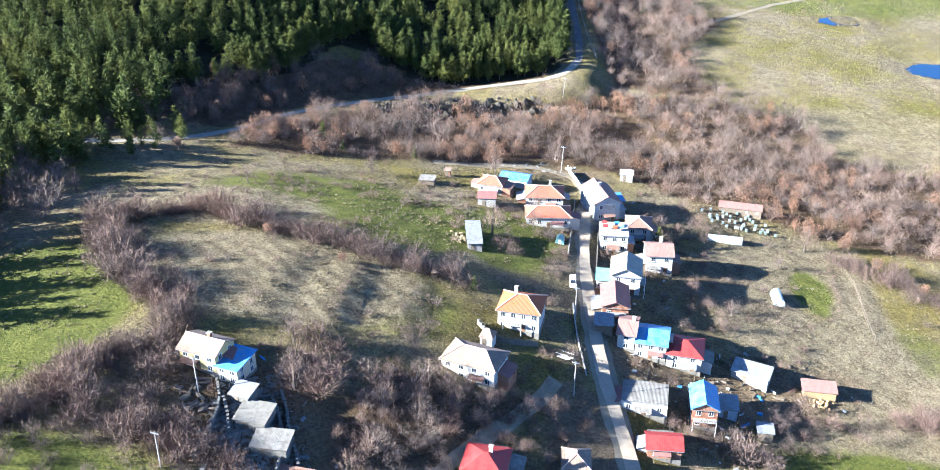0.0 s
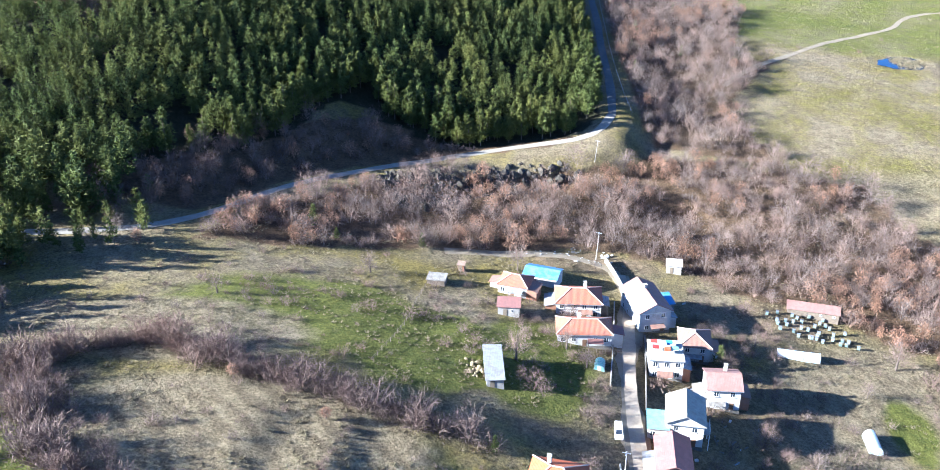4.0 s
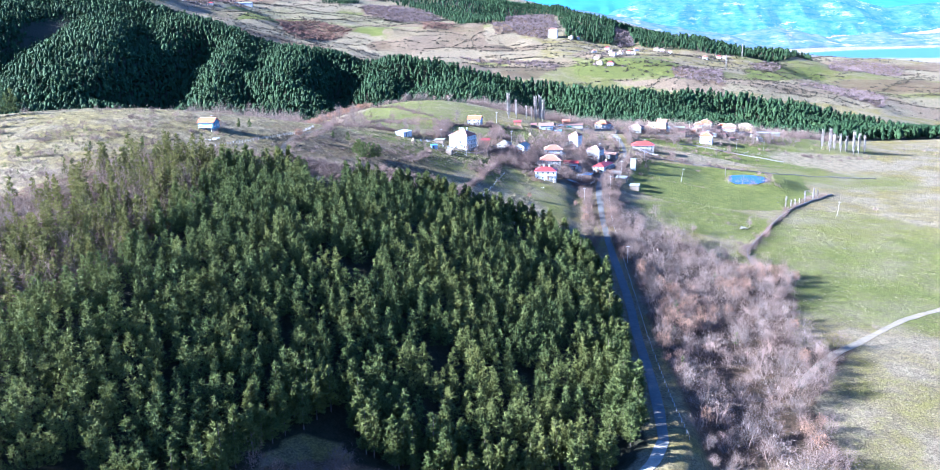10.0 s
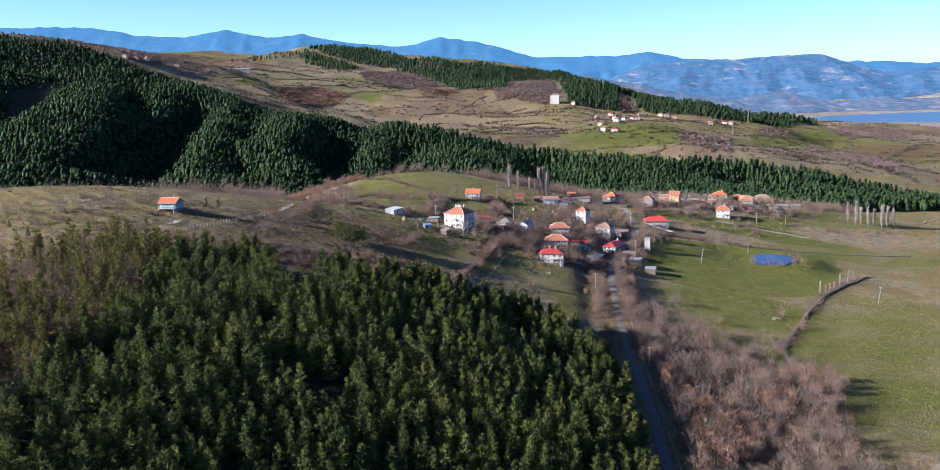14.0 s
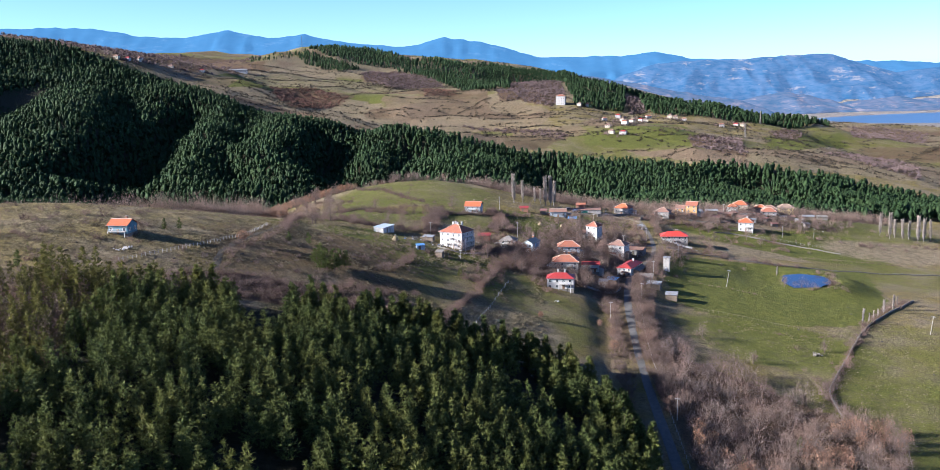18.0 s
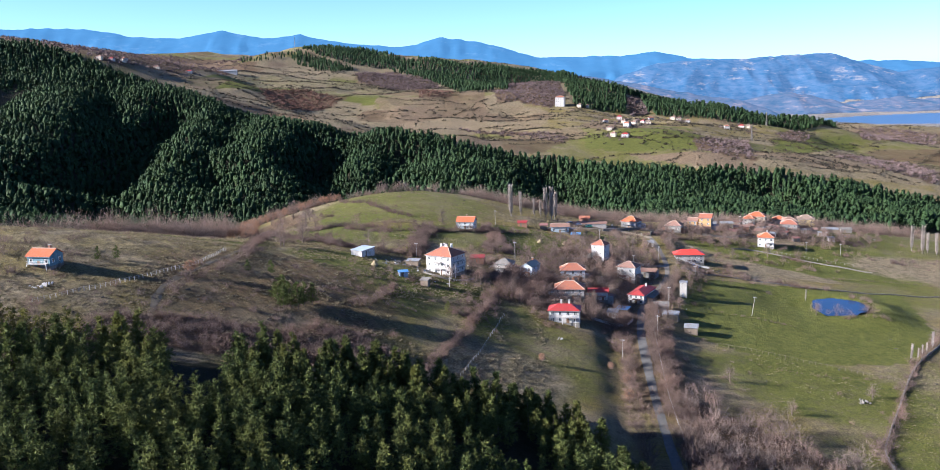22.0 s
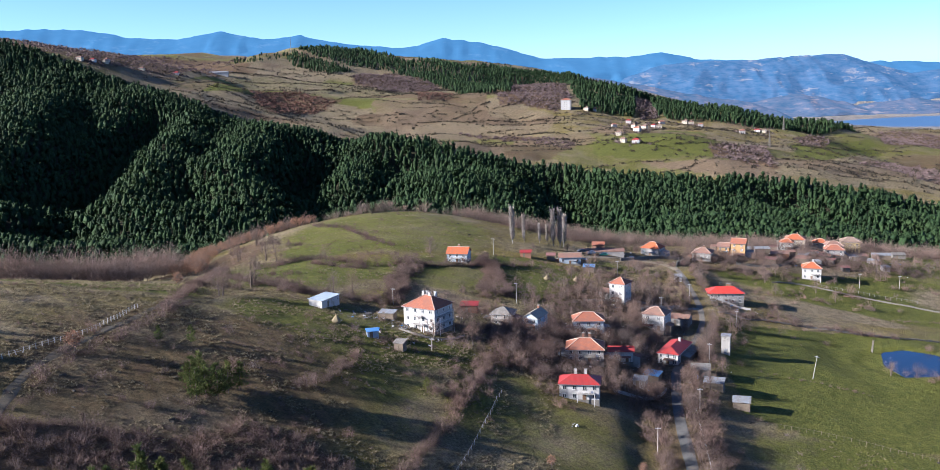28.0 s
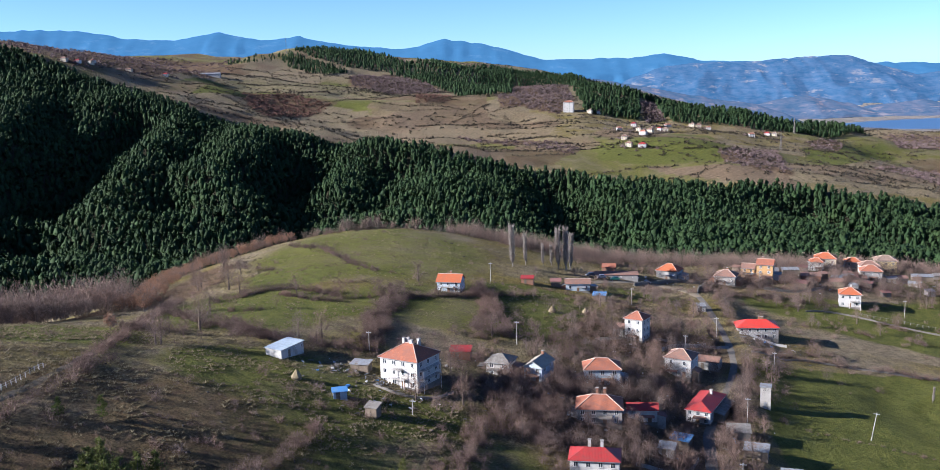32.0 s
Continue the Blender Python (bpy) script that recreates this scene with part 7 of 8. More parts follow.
house("blue-fronted cottage with orange roof on the open slope", -135, 583, -10, 7.6, 6.5, 3.4, "gable_x", 1.9, M_TEAL, M_TILE_BRIGHT, 1, 3, 2, ((0.2, 0.1),), group=Y2, balcony=("front", 0, 1.2, 6.6))
for lx, ly, lt, lw, ld, wm, rm, text in ((-5, 709, -5, 6, 4, M_BRICK, M_RED, "brick shed with rusty red sheet roof"), (72, 687, -10, 6, 5, M_STONE, M_SLATE, "stone-roofed shed beside the lane"),
                                         (74, 676, -20, 6, 4, M_WOOD, M_GREYSHEET, "collapsed tin-roofed plank shed"), (80, 665, -15, 5, 4, M_WOOD, M_GREYSHEET, "low tin-roofed plank shelter"),
                                         (55, 680, -30, 5, 3.5, M_WOOD, M_BLUE, "plank lean-to with blue sheet"), (50, 673, -20, 4, 3, M_GREYWALL, M_GREYSHEET, "grey tin store by a yard"), (140, 900, -10, 9, 4, M_GREYWALL, M_GREYSHEET, "long low grey-roofed store"),
                                         (152, 905, -5, 8, 4, M_WOOD, M_GREYSHEET, "long silver-roofed plank barn"), (158, 892, -12, 9, 6, M_BRICK, M_TILE_OLD, "brick barn with old tiles"), (168, 884, -20, 7, 5, M_WOOD, M_TILE_OLD, "plank barn with old tiles"),
                                         (148, 874, -30, 6, 4, M_WOOD, M_BROWNROOF, "leaning brown plank shed"), (206, 905, -8, 8, 4, M_STONE, M_TILE_OLD, "stone sheep shed with tiles"), (222, 915, -12, 10, 4, M_WOOD, M_GREYSHEET, "long dark plank stable"),
                                         (236, 925, -10, 7, 4, M_STONE, M_SLATE, "stone store at the edge of the village"), (47, 812, -10, 5, 3.5, M_WOOD, M_BLUE, "shelter with blue tarpaulin roof"), (30, 823, -5, 4, 3, M_WOOD, M_BROWNROOF, "small dark plank shed"),
                                         (-24, 655, -20, 3, 2.5, M_WOOD, M_SLATE, "patched stone-roofed hen house"), (18, 818, -5, 5, 3, M_BRICK, M_RED, "small red-roofed brick shed"), (88, 812, 0, 3, 3, M_PLASTER, M_GREYSHEET, "white kiosk by the lane")):
    shed(text, lx, ly, lt, lw, ld, 2.4, 0.7, wm, rm, "lean", group="sheds of the upper village")
tower = thing("transformer_tower", "narrow pale concrete transformer tower in the field", "tower", pose(86, 711, ground_z(86, 711), 0, 0, -18))
part("body", boxes((-1.5, -1.5, -0.6, 1.5, 1.5, 6.6)), M_CONCRETE, tower)
part("roof", boxes((-1.75, -1.75, 6.603, 1.75, 1.75, 6.85)), M_GREYSHEET, tower)
part("door", boxes((-0.5, -1.56, 0, 0.5, -1.503, 2.0)), M_METAL, tower)
for k in (-0.6, 0.0, 0.6):
    part("insulator", boxes((k - 0.06, -1.75, 5.6, k + 0.06, -1.503, 5.75)), M_GLASS, tower)

# ---- far hamlets ----
rng = np.random.default_rng(17)
FAR_HOUSES = [(180, 1809), (169, 1668), (214, 1902), (213, 1833), (202, 1725), (228, 1828), (251, 1882), (258, 1874), (270, 1921), (169, 1622), (185, 1618), (310, 1936), (332, 1916), (320, 1934), (422, 1913), (432, 1910), (384, 1860),
              (-619, 1797), (-606, 1812), (-595, 1831), (-600, 1850), (-568, 1905), (-527, 1951), (152, 1958), (168, 1966)]
for i, (fx, fy) in enumerate(FAR_HOUSES):
    house("far small house with tiled roof", fx, fy, float(rng.uniform(-40, 20)), 6.5 + 3 * rng.random(), 6.5, 3.2 + 2 * rng.random(), "hip", 2.0, (M_PLASTER, M_CREAM)[i % 2], (M_TILE, M_TILE_OLD, M_RED, M_TILE_TAN)[i % 4],
          2, 2, 1, (), group="far hamlet", doors=False, plinth=False)
hamlet = np.concatenate([np.stack([rng.normal(fx, 11, 9), rng.normal(fy, 16, 9)], 1) for fx, fy in FAR_HOUSES])
planted("hamlet_trees", [joined([shrub_blob(s, 4.5, 10), dome_twigs(s, 6.0, 18, 0.5, 0.2, 0.3, 0.04)]) for s in (187, 188)], hamlet, M_MAUVE, "leafless garden trees of the far hamlet", "trees", 0.5, 1.1, 189)
house("tall white apartment block on the far slope", 119, 1965, -12, 16, 13, 15, "hip", 3.0, M_PLASTER, M_TILE, 5, 4, 3, (), group="far hamlet", doors=False, plinth=False, name="apartment_block", category="block")
house("long white farm building on the far hill", -521, 2152, 6, 44, 12, 7, "gable_x", 2.2, M_PLASTER, M_GREYSHEET, 1, 9, 1, (), group="far hamlet", doors=False, plinth=False, name="farm_building", category="building")

def mast(name, label, x, y, h, wide, legs):
    """A slender lattice mast: legs that lean together, braced in stages."""
    root = thing(name, label, "mast", pose(x, y, ground_z(x, y)))
    feet = [(wide * math.cos(2 * math.pi * k / legs), wide * math.sin(2 * math.pi * k / legs)) for k in range(legs)]
    for fx, fy in feet:
        bm = bmesh.new()
        beam(bm, (fx, fy, -1), (fx * 0.15, fy * 0.15, h), 0.12 * wide)
        part("leg", bm, M_STONE, root)
    for k in range(1, 7):
        s = 1 - 0.85 * k / 7
        bm = bmesh.new()
        for a, b in zip(feet, feet[1:] + feet[:1]):
            beam(bm, (a[0] * s, a[1] * s, h * k / 7), (b[0] * s, b[1] * s, h * k / 7), 0.07 * wide)
        part("brace", bm, M_STONE, root)


mast("radio_mast", "tall grey lattice mast on the far hilltop", -476, 2604, 38, 1.1, 3)
mast("pylon", "grey lattice pylon on the far fields", 398, 1760, 24, 1.8, 4)
mast("pylon", "grey lattice pylon beyond the forest", 470, 1935, 24, 1.8, 4)

# ---- single trees ----
def bare_kind(seed, h, name="bare_tree", label="leafless tree with a wide grey crown", mat=None, leaves=None, **kw):
    t = stem([(0, 0, -0.4), (0.05, 0, h * 0.22), (0.1, 0.05, h * 0.5), (0.1, 0.1, h * 0.8)], [h * 0.035, h * 0.026, h * 0.013, h * 0.003], 6)
    return tree_kind(name, label, "tree", "single leafless trees", t, joined([twig_crown(seed, h, **kw), dome_twigs(seed, h, 220, 0.44, 0.26, 0.15, 0.007, 0.7), dome_twigs(seed + 500, h * 0.95, 160, 0.40, 0.26, 0.14, 0.012, 0.7)]), mat or M_TWIGS, crown_name="crown", leaves=leaves)


bare = [bare_kind(s, 8.0, stems=7, limbs=8, twigs=4, low=0.28, width=1.3, thick=0.007) for s in (301, 302, 303)]
set_out(bare, np.array([(-34, 146), (17, 155), (6, 226), (66, 249), (-36, 159), (61, 285), (18, 235), (68, 205), (-114, 837), (-83, 677), (-88, 770), (-46, 699), (-52, 696), (-15, 670), (-3, 674), (13, 692), (48, 722),
                        (77, 758), (54, 699), (80, 715), (134, 834), (161, 814), (156, 826), (64, 796), (78, 812), (-25, 796), (4, 735), (24, 746), (33, 754), (72, 672), (52, 676), (-86, 692), (99, 598), (84, 619), (133, 618),
                        (145, 712), (-10, 145), (-17, 146), (58, 210), (22, 228), (20, 246), (-105, 226), (-62, 238), (-30, 262), (8, 275), (100, 245), (88, 232), (57, 158), (46, 145), (-60, 160), (12, 660), (44, 664),
                        (118, 850), (128, 846), (140, 858), (100, 850), (206, 880), (190, 885), (224, 890), (240, 905), (70, 820), (46, 800), (95, 742), (120, 905), (105, 915), (60, 905), (40, 900), (-120, 815), (-110, 790)], float), 0.6, 1.25, 91)


def clear_of_houses(p, gap):
    ok = np.ones(len(p), bool)
    for hx, hy, hr in FOOTPRINTS:
        ok &= np.hypot(p[:, 0] - hx, p[:, 1] - hy) > hr * 0.85 + gap
    return p[ok & (along(MAIN_ROAD, *p.T)[0] > 4) & (along(STREET, *p.T)[0] > 4)]


r = np.random.default_rng(411)
GARDENS = [(40, 700, 30, 26, 70), (60, 755, 36, 26, 60), (10, 692, 24, 16, 24), (75, 815, 40, 26, 40), (150, 880, 60, 22, 60), (215, 905, 40, 24, 24), (45, 220, 30, 40, 30), (15, 250, 26, 22, 14), (55, 170, 30, 18, 18), (-25, 150, 20, 16, 20), (10, 150, 14, 14, 12)]
garden = np.concatenate([np.stack([r.normal(cx, rx * 0.55, n), r.normal(cy, ry * 0.55, n)], 1) for cx, cy, rx, ry, n in GARDENS])
garden = clear_of_houses(garden, 1.0)
set_out(bare, garden[:230], 0.45, 0.95, 97)
shrubs = np.concatenate([np.stack([r.normal(cx, rx * 0.6, 3 * n), r.normal(cy, ry * 0.6, 3 * n)], 1) for cx, cy, rx, ry, n in GARDENS])
planted("garden_shrubs", BUSH[:2] + LOW_BUSH, clear_of_houses(shrubs, 0.4), M_HEDGE, "leafless shrubs and saplings in the gardens", "shrubs", 0.4, 1.0, 98)
oaks = [bare_kind(s, 6.0, "oak_tree", "small oak keeping its dead russet leaves", leaves=leaf_flecks(s, 6.0, 420), stems=7, limbs=8, twigs=4, low=0.25, thick=0.009) for s in (311, 312)]
set_out(oaks, np.array([(-49, 201), (-30, 192), (46, 604), (42, 614), (45, 590), (-96, 600), (-102, 690), (-112, 740), (-118, 770), (112, 246), (118, 236), (104, 254), (127, 224), (136, 216), (-88, 262), (-84, 290), (-62, 330),
                        (-90, 318), (110, 470), (104, 440), (96, 500), (88, 480), (18, 604), (60, 345)], float), 0.5, 1.05, 92)
young = [tree_kind("young_pine", "small bright green pine on the meadow", "pine tree", "young pines", pine_trunk(5), pine_crown(s, 5.0, 9, 3, 6, 0.26), M_NEEDLES) for s in (321, 322)]
set_out(young, np.array([(-18, 282), (-48, 285), (-41, 280), (1, 192), (54, 237), (-124, 595), (-115, 274), (-104, 268), (-128, 280), (62, 452), (66, 470), (70, 500),
                         (84, 452), (60, 425), (92, 520), (-170, 530), (-160, 518), (-182, 540), (-150, 535), (-196, 520), (-140, 520), (-100, 255), (-110, 246)], float), 0.7, 1.5, 93)


def poplar_crown(seed, h, width=0.07):
    r = np.random.default_rng(seed)
    n = 1100
    z = r.uniform(0.1, 0.92, n) * h
    a = r.uniform(0, 6.283, n)
    b = np.stack([0.012 * h * np.cos(a), 0.012 * h * np.sin(a), z], 1)
    return spikes(b, np.stack([np.cos(a) * 0.42, np.sin(a) * 0.42, np.ones(n)], 1) + r.normal(0, 0.08, (n, 3)), h * r.uniform(0.08, 0.22, n), h * 0.011, r)


def poplar_kind(seed, h):
    t = stem([(0, 0, -0.5), (0, 0, h * 0.5), (0, 0, h * 0.97)], [h * 0.014, h * 0.009, h * 0.002], 6)
    return tree_kind("poplar", "tall narrow leafless poplar with pale branches", "tree", "leafless poplars", t, poplar_crown(seed, h), M_TWIGS_PALE, M_BARK_PALE, "crown")


poplars = [poplar_kind(s, 22.0) for s in (331, 332)]
set_out(poplars, np.array([(12.3, 842), (33, 854), (36.5, 855), (38.5, 858)], float), 0.78, 0.9, 94)
set_out(poplars, np.array([(18.2, 851), (26.1, 854), (30, 858)], float), 0.35, 0.62, 194)
set_out(poplars, np.array([(262, 870), (267, 874), (270, 868), (275, 871), (279, 866), (284, 869), (258, 876), (290, 872)], float), 0.55, 0.8, 95)
set_out(poplars, np.array([(163, 657), (167, 660), (171, 665), (175, 670), (180, 676), (187, 683), (192, 690), (150, 742)], float), 0.18, 0.36, 96)

planted("village_trees", BIG_TREE, clear_of_houses(VILLAGE_TREE_POINTS, 0.6), M_HEDGE, "dark leafless orchard and garden trees between the houses", "trees", 0.45, 0.9, 66)

broad = [tree_kind("broad_pine", "dark broad-crowned young pine on the slope", "pine tree", "young pines", pine_trunk(6), pine_crown(s, 6.0, 10, 3, 8, 0.38), M_NEEDLES) for s in (341, 342)]
set_out(broad, np.array([(-63, 594), (-59, 598), (-66, 599), (-64, 590), (-60, 593), (-67, 595), (-57, 601)], float), 1.2, 1.6, 99)
set_out(broad, np.array([(-82, 617), (-75, 621), (-120, 600), (-14, 628)], float), 0.6, 0.9, 100)
set_out(bare, np.array([(-84, 676), (-115, 842), (-46, 707), (-52, 703), (-88, 735), (-80, 700), (-125, 830), (-100, 815), (-66, 765), (-112, 800), (-95, 780)], float), 1.0, 1.5, 101)

SLOPE_CLUMPS = [(133, 841, 7, 4, 14), (125, 849, 6, 4, 14), (125, 775, 8, 4, 14), (148, 813, 5, 3, 6), (170, 826, 7, 4, 14), (224, 878, 10, 8, 30), (174, 808, 8, 4, 10), (101, 838, 5, 5, 10), (157, 708, 7, 4, 12), (171, 716, 3, 8, 8), (190, 880, 14, 6, 20), (150, 872, 10, 5, 18), (88, 735, 6, 12, 16),
                (-88, 728, 8, 4, 8), (-62, 698, 7, 3, 10), (-50, 762, 9, 4, 14), (-30, 723, 3, 10, 12), (-32, 756, 3, 10, 12), (-75, 735, 8, 3, 8), (-30, 660, 10, 5, 8), (-10, 640, 8, 8, 8)]
r = np.random.default_rng(909)
p = clear_of_houses(np.concatenate([np.stack([r.normal(cx, rx * 0.7, n), r.normal(cy, ry * 0.7, n)], 1) for cx, cy, rx, ry, n in SLOPE_CLUMPS]), 0.4)
planted("slope_clumps", BUSH[:2] + LOW_BUSH[:1] + BIG_TREE[:1], p, M_HEDGE, "dark bushes and saplings in clumps on the slopes", "bush", 0.4, 0.95, 77)
junk = clear_of_houses(np.stack([r.normal(178, 26, 22), r.normal(893, 9, 22)], 1), 2.0)
for i, (jx, jy) in enumerate(junk):
    shed(("low grey shed among junk", "little tiled store among junk", "tin-roofed hut among junk")[i % 3], float(jx), float(jy), float(r.uniform(-35, 10)), float(r.uniform(3, 6)), float(r.uniform(2.6, 4)), float(r.uniform(1.8, 2.6)), 0.6,
         (M_GREYWALL, M_WOOD, M_STONE)[i % 3], (M_GREYSHEET, M_TILE_OLD, M_BROWNROOF)[i % 3], "lean", group="sheds of the upper village")

YARD_CLUMPS = [(10, 160, 8, 6, 16), (20, 174, 4, 6, 8), (-6, 145, 8, 8, 18), (14, 143, 6, 6, 10), (60, 200, 12, 6, 10), (62, 166, 10, 4, 8), (80, 166, 16, 4, 18), (46, 158, 6, 4, 8), (23, 215, 3, 10, 10), (8, 214, 8, 6, 8), (12, 242, 6, 6, 10), (58, 236, 8, 8, 12), (70, 252, 8, 6, 12), (58, 262, 8, 10, 16), (-14, 170, 6, 8, 8)]
p = clear_of_houses(np.concatenate([np.stack([r.normal(cx, rx * 0.7, n), r.normal(cy, ry * 0.7, n)], 1) for cx, cy, rx, ry, n in YARD_CLUMPS]), 0.3)
planted("yard_clumps", BUSH[:2] + BIG_TREE[:2], p, M_HEDGE, "dark bushes and small trees between the lower houses", "bush", 0.35, 0.8, 78)

# tangled hedges and thickets round the plots of the upper village
PLOT_HEDGES = [([(83, 748), (86, 775), (87, 808)], 1.6, 1.0), ([(95, 792), (98, 815), (97, 832)], 1.8, 1.0), ([(74, 700), (80, 716), (88, 740)], 1.3, 0.9), ([(-104, 695), (-91, 692), (-81, 706), (-65, 700), (-50, 697), (-33, 699)], 1.3, 1.6), ([(-1, 794), (2, 759), (-1, 730)], 1.2, 2.0), ([(-32, 768), (-13, 777), (6, 790), (19, 800)], 1.4, 1.0),
               ([(-10, 730), (17, 741), (33, 746)], 1.1, 2.6), ([(3, 692), (10, 678), (2, 661), (-3, 638), (-9, 624)], 0.75, 3.2), ([(17, 668), (19, 651), (23, 641)], 1.0, 2.6),
               ([(-45, 611), (-39, 622), (-34, 638)], 1.2, 0.6), ([(31, 708), (20, 693), (14, 673)], 1.0, 3.0), ([(90, 753), (80, 720), (66, 672)], 1.1, 1.8), ([(-35, 785), (-35, 745), (-32, 709)], 1.1, 2.0)]
p = np.concatenate([line_points(l, s, w, 820 + i) for i, (l, s, w) in enumerate(PLOT_HEDGES)])
planted("plot_hedges", BUSH + TREE[:2], clear_of_houses(p, 0.3), M_HEDGE, "tall brown tangled hedges round the village plots", "hedge", 0.45, 0.95, 79)

# ---- poles, fences, walls and yards ----
def pole(x, y, h=8.5, lean=(0.0, 0.0), arm=True, label="weathered wooden utility pole with insulators", lamp=False):
    root = thing("utility_pole", label, "pole", pose(x, y, ground_z(x, y), lean[0], lean[1], -18), "utility poles")
    v, f = stem([(0, 0, -0.6), (0, 0, h)], [0.14, 0.10], 7)
    mesh_part("post", v, f, M_CONCRETE, root)
    if arm:
        bar = part("crossarm", boxes((-0.8, -0.06, h - 0.5, 0.8, 0.06, h - 0.38)), M_METAL, root)
        for k in (-0.7, -0.25, 0.25, 0.7):
            part("insulator", boxes((k - 0.05, -0.05, h - 0.378, k + 0.05, 0.05, h - 0.2)), M_PLASTER, bar)
    if lamp:
        part("lamp_head", boxes((-0.12, -1.2, h - 0.12, 0.12, -0.1, h)), M_METAL, root)
    return root


for px, py, ph, lean, lamp in ((-51, 141.5, 8, (0, 0), False), (-53, 123, 8, (0, 1), False), (22.5, 163, 9, (0, 0), True), (25.3, 190, 9, (0, 0), True), (30.5, 287, 9, (0, 3), True), (113, 699, 8.5, (0, 8), False), (12, 730, 8, (0, 0), False),
                               (3, 811, 8, (0, 0), False), (86, 776, 8, (0, 0), True), (70, 752, 7.5, (0, 0), False), (-15, 660, 4, (0, 2), False), (98, 744, 7, (0, 0), False), (77, 697, 7.5, (0, 0), True), (126, 866, 8, (0, 0), True),
                               (159, 899, 8, (0, 0), False), (183, 843, 7.5, (0, 0), False), (188, 646, 8.5, (0, 6), False), (-31, 700, 6, (0, 0), False), (205, 849, 7, (0, 0), False), (36, 346, 8, (0, 5), False), (48, 628, 7.5, (0, 0), False),
                               (65, 655, 7.5, (0, 0), True), (57, 530, 7.5, (0, 0), False), (60, 812, 7, (0, 0), False)):
    pole(px, py, ph, lean, lamp=lamp)


def cable(points, label):
    """A sagging wire between pole tops."""
    bm = bmesh.new()
    for a, b in zip(points, points[1:]):
        a, b = Vector(a), Vector(b)
        prev = a
        for k in range(1, 9):
            s = k / 8
            p = a.lerp(b, s) - Vector((0, 0, 1.2 * 4 * s * (1 - s)))
            beam(bm, prev, p, 0.018)
            prev = p
    root = thing("cable", label, "cable", Matrix.Identity(4), "overhead cables")
    part("wire", bm, M_RUBBER, root)


def pole_top(x, y, h):
    return (x, y, ground_z(x, y) + h - 0.3)


cable([pole_top(22.5, 163, 9), pole_top(25.3, 190, 9), pole_top(30.5, 287, 9)], "thin black overhead wire along the street")
cable([pole_top(48, 628, 7.5), pole_top(65, 655, 7.5), pole_top(77, 697, 7.5), pole_top(70, 752, 7.5), pole_top(86, 776, 8)], "thin black overhead wire through the upper village")


def fence(name, line, spacing, h, label, rails=2, mat=None, post=0.06):
    """Posts set into the ground with rails between them."""
    mat = mat or M_WOOD
    p = smooth_line(line, spacing)
    z = terrain(*p.T)
    root = thing(name, label, "fence", Matrix.Translation((p[0, 0], p[0, 1], z[0])))
    me = bpy.data.meshes.new("post")
    bm = boxes((-post, -post, -0.4, post, post, h))
    bm.to_mesh(me)
    bm.free()
    me.materials.append(mat)
    r = np.random.default_rng(int(abs(p[0, 0] * 7 + p[0, 1])))
    for (x, y), zz in zip(p, z):
        ob = new("post", me)
        ob.parent = root
        ob.matrix_local = Matrix.LocRotScale((x - p[0, 0], y - p[0, 1], zz - z[0]), Euler((r.normal(0, 0.06), r.normal(0, 0.06), r.uniform(0, 3))), (1, 1, r.uniform(0.8, 1.15)))
    for k in range(rails):
        bm = bmesh.new()
        up = h * (0.9 - 0.4 * k)
        for i in range(len(p) - 1):
            beam(bm, (p[i, 0] - p[0, 0], p[i, 1] - p[0, 1], z[i] - z[0] + up), (p[i + 1, 0] - p[0, 0], p[i + 1, 1] - p[0, 1], z[i + 1] - z[0] + up), 0.025)
        part("rail", bm, mat, root)
    return root


fence("field_fence", [(-125, 553), (-112, 576), (-103, 597), (-97, 614), (-96, 640)], 1.8, 1.3, "pale concrete-post fence beside the sunken track", 2, M_CONCRETE, 0.09)
fence("garden_fence", [(107, 240), (109, 228), (106, 214), (104, 200)], 1.2, 1.5, "leaning grey stake fence across the meadow", 1, M_WOOD, 0.06)
fence("pasture_fence", [(133, 541), (124, 515), (114, 485), (108, 462)], 3.0, 1.3, "dark wire fence along the pasture", 2)
fence("meadow_fence", [(88, 655), (107, 652), (130, 643), (150, 635)], 2.0, 1.2, "thin wooden post fence across the green field", 1, M_WOOD, 0.05)
fence("road_fence", [(52.5, 378), (51.5, 400), (52, 440), (54, 488), (56, 540)], 3.0, 1.0, "low roadside wire fence", 1, M_CONCRETE, 0.07)
fence("verge_fence", [(57, 560), (58, 590), (61, 626), (64, 655)], 2.2, 1.2, "pale post fence beside the road", 1, M_CONCRETE, 0.07)
fence("orchard_fence", [(-24, 215), (-19, 232), (-17, 250), (-15, 262)], 2.2, 1.2, "rusty post fence along the orchard", 2)
fence("yard_fence", [(17, 236), (24, 235), (31, 236)], 1.6, 1.3, "grey plank garden fence", 2)
fence("slope_fence", [(160, 838), (180, 832), (205, 828)], 2.2, 1.2, "post fence below the white house", 1, M_CONCRETE)
fence("knoll_fence", [(107, 862), (130, 860), (154, 857)], 2.2, 1.2, "post fence below the houses", 1)
fence("plot_fence", [(-8, 575), (-2, 600), (6, 640)], 3.0, 1.2, "sparse stakes beside the hedge", 1, M_CONCRETE)


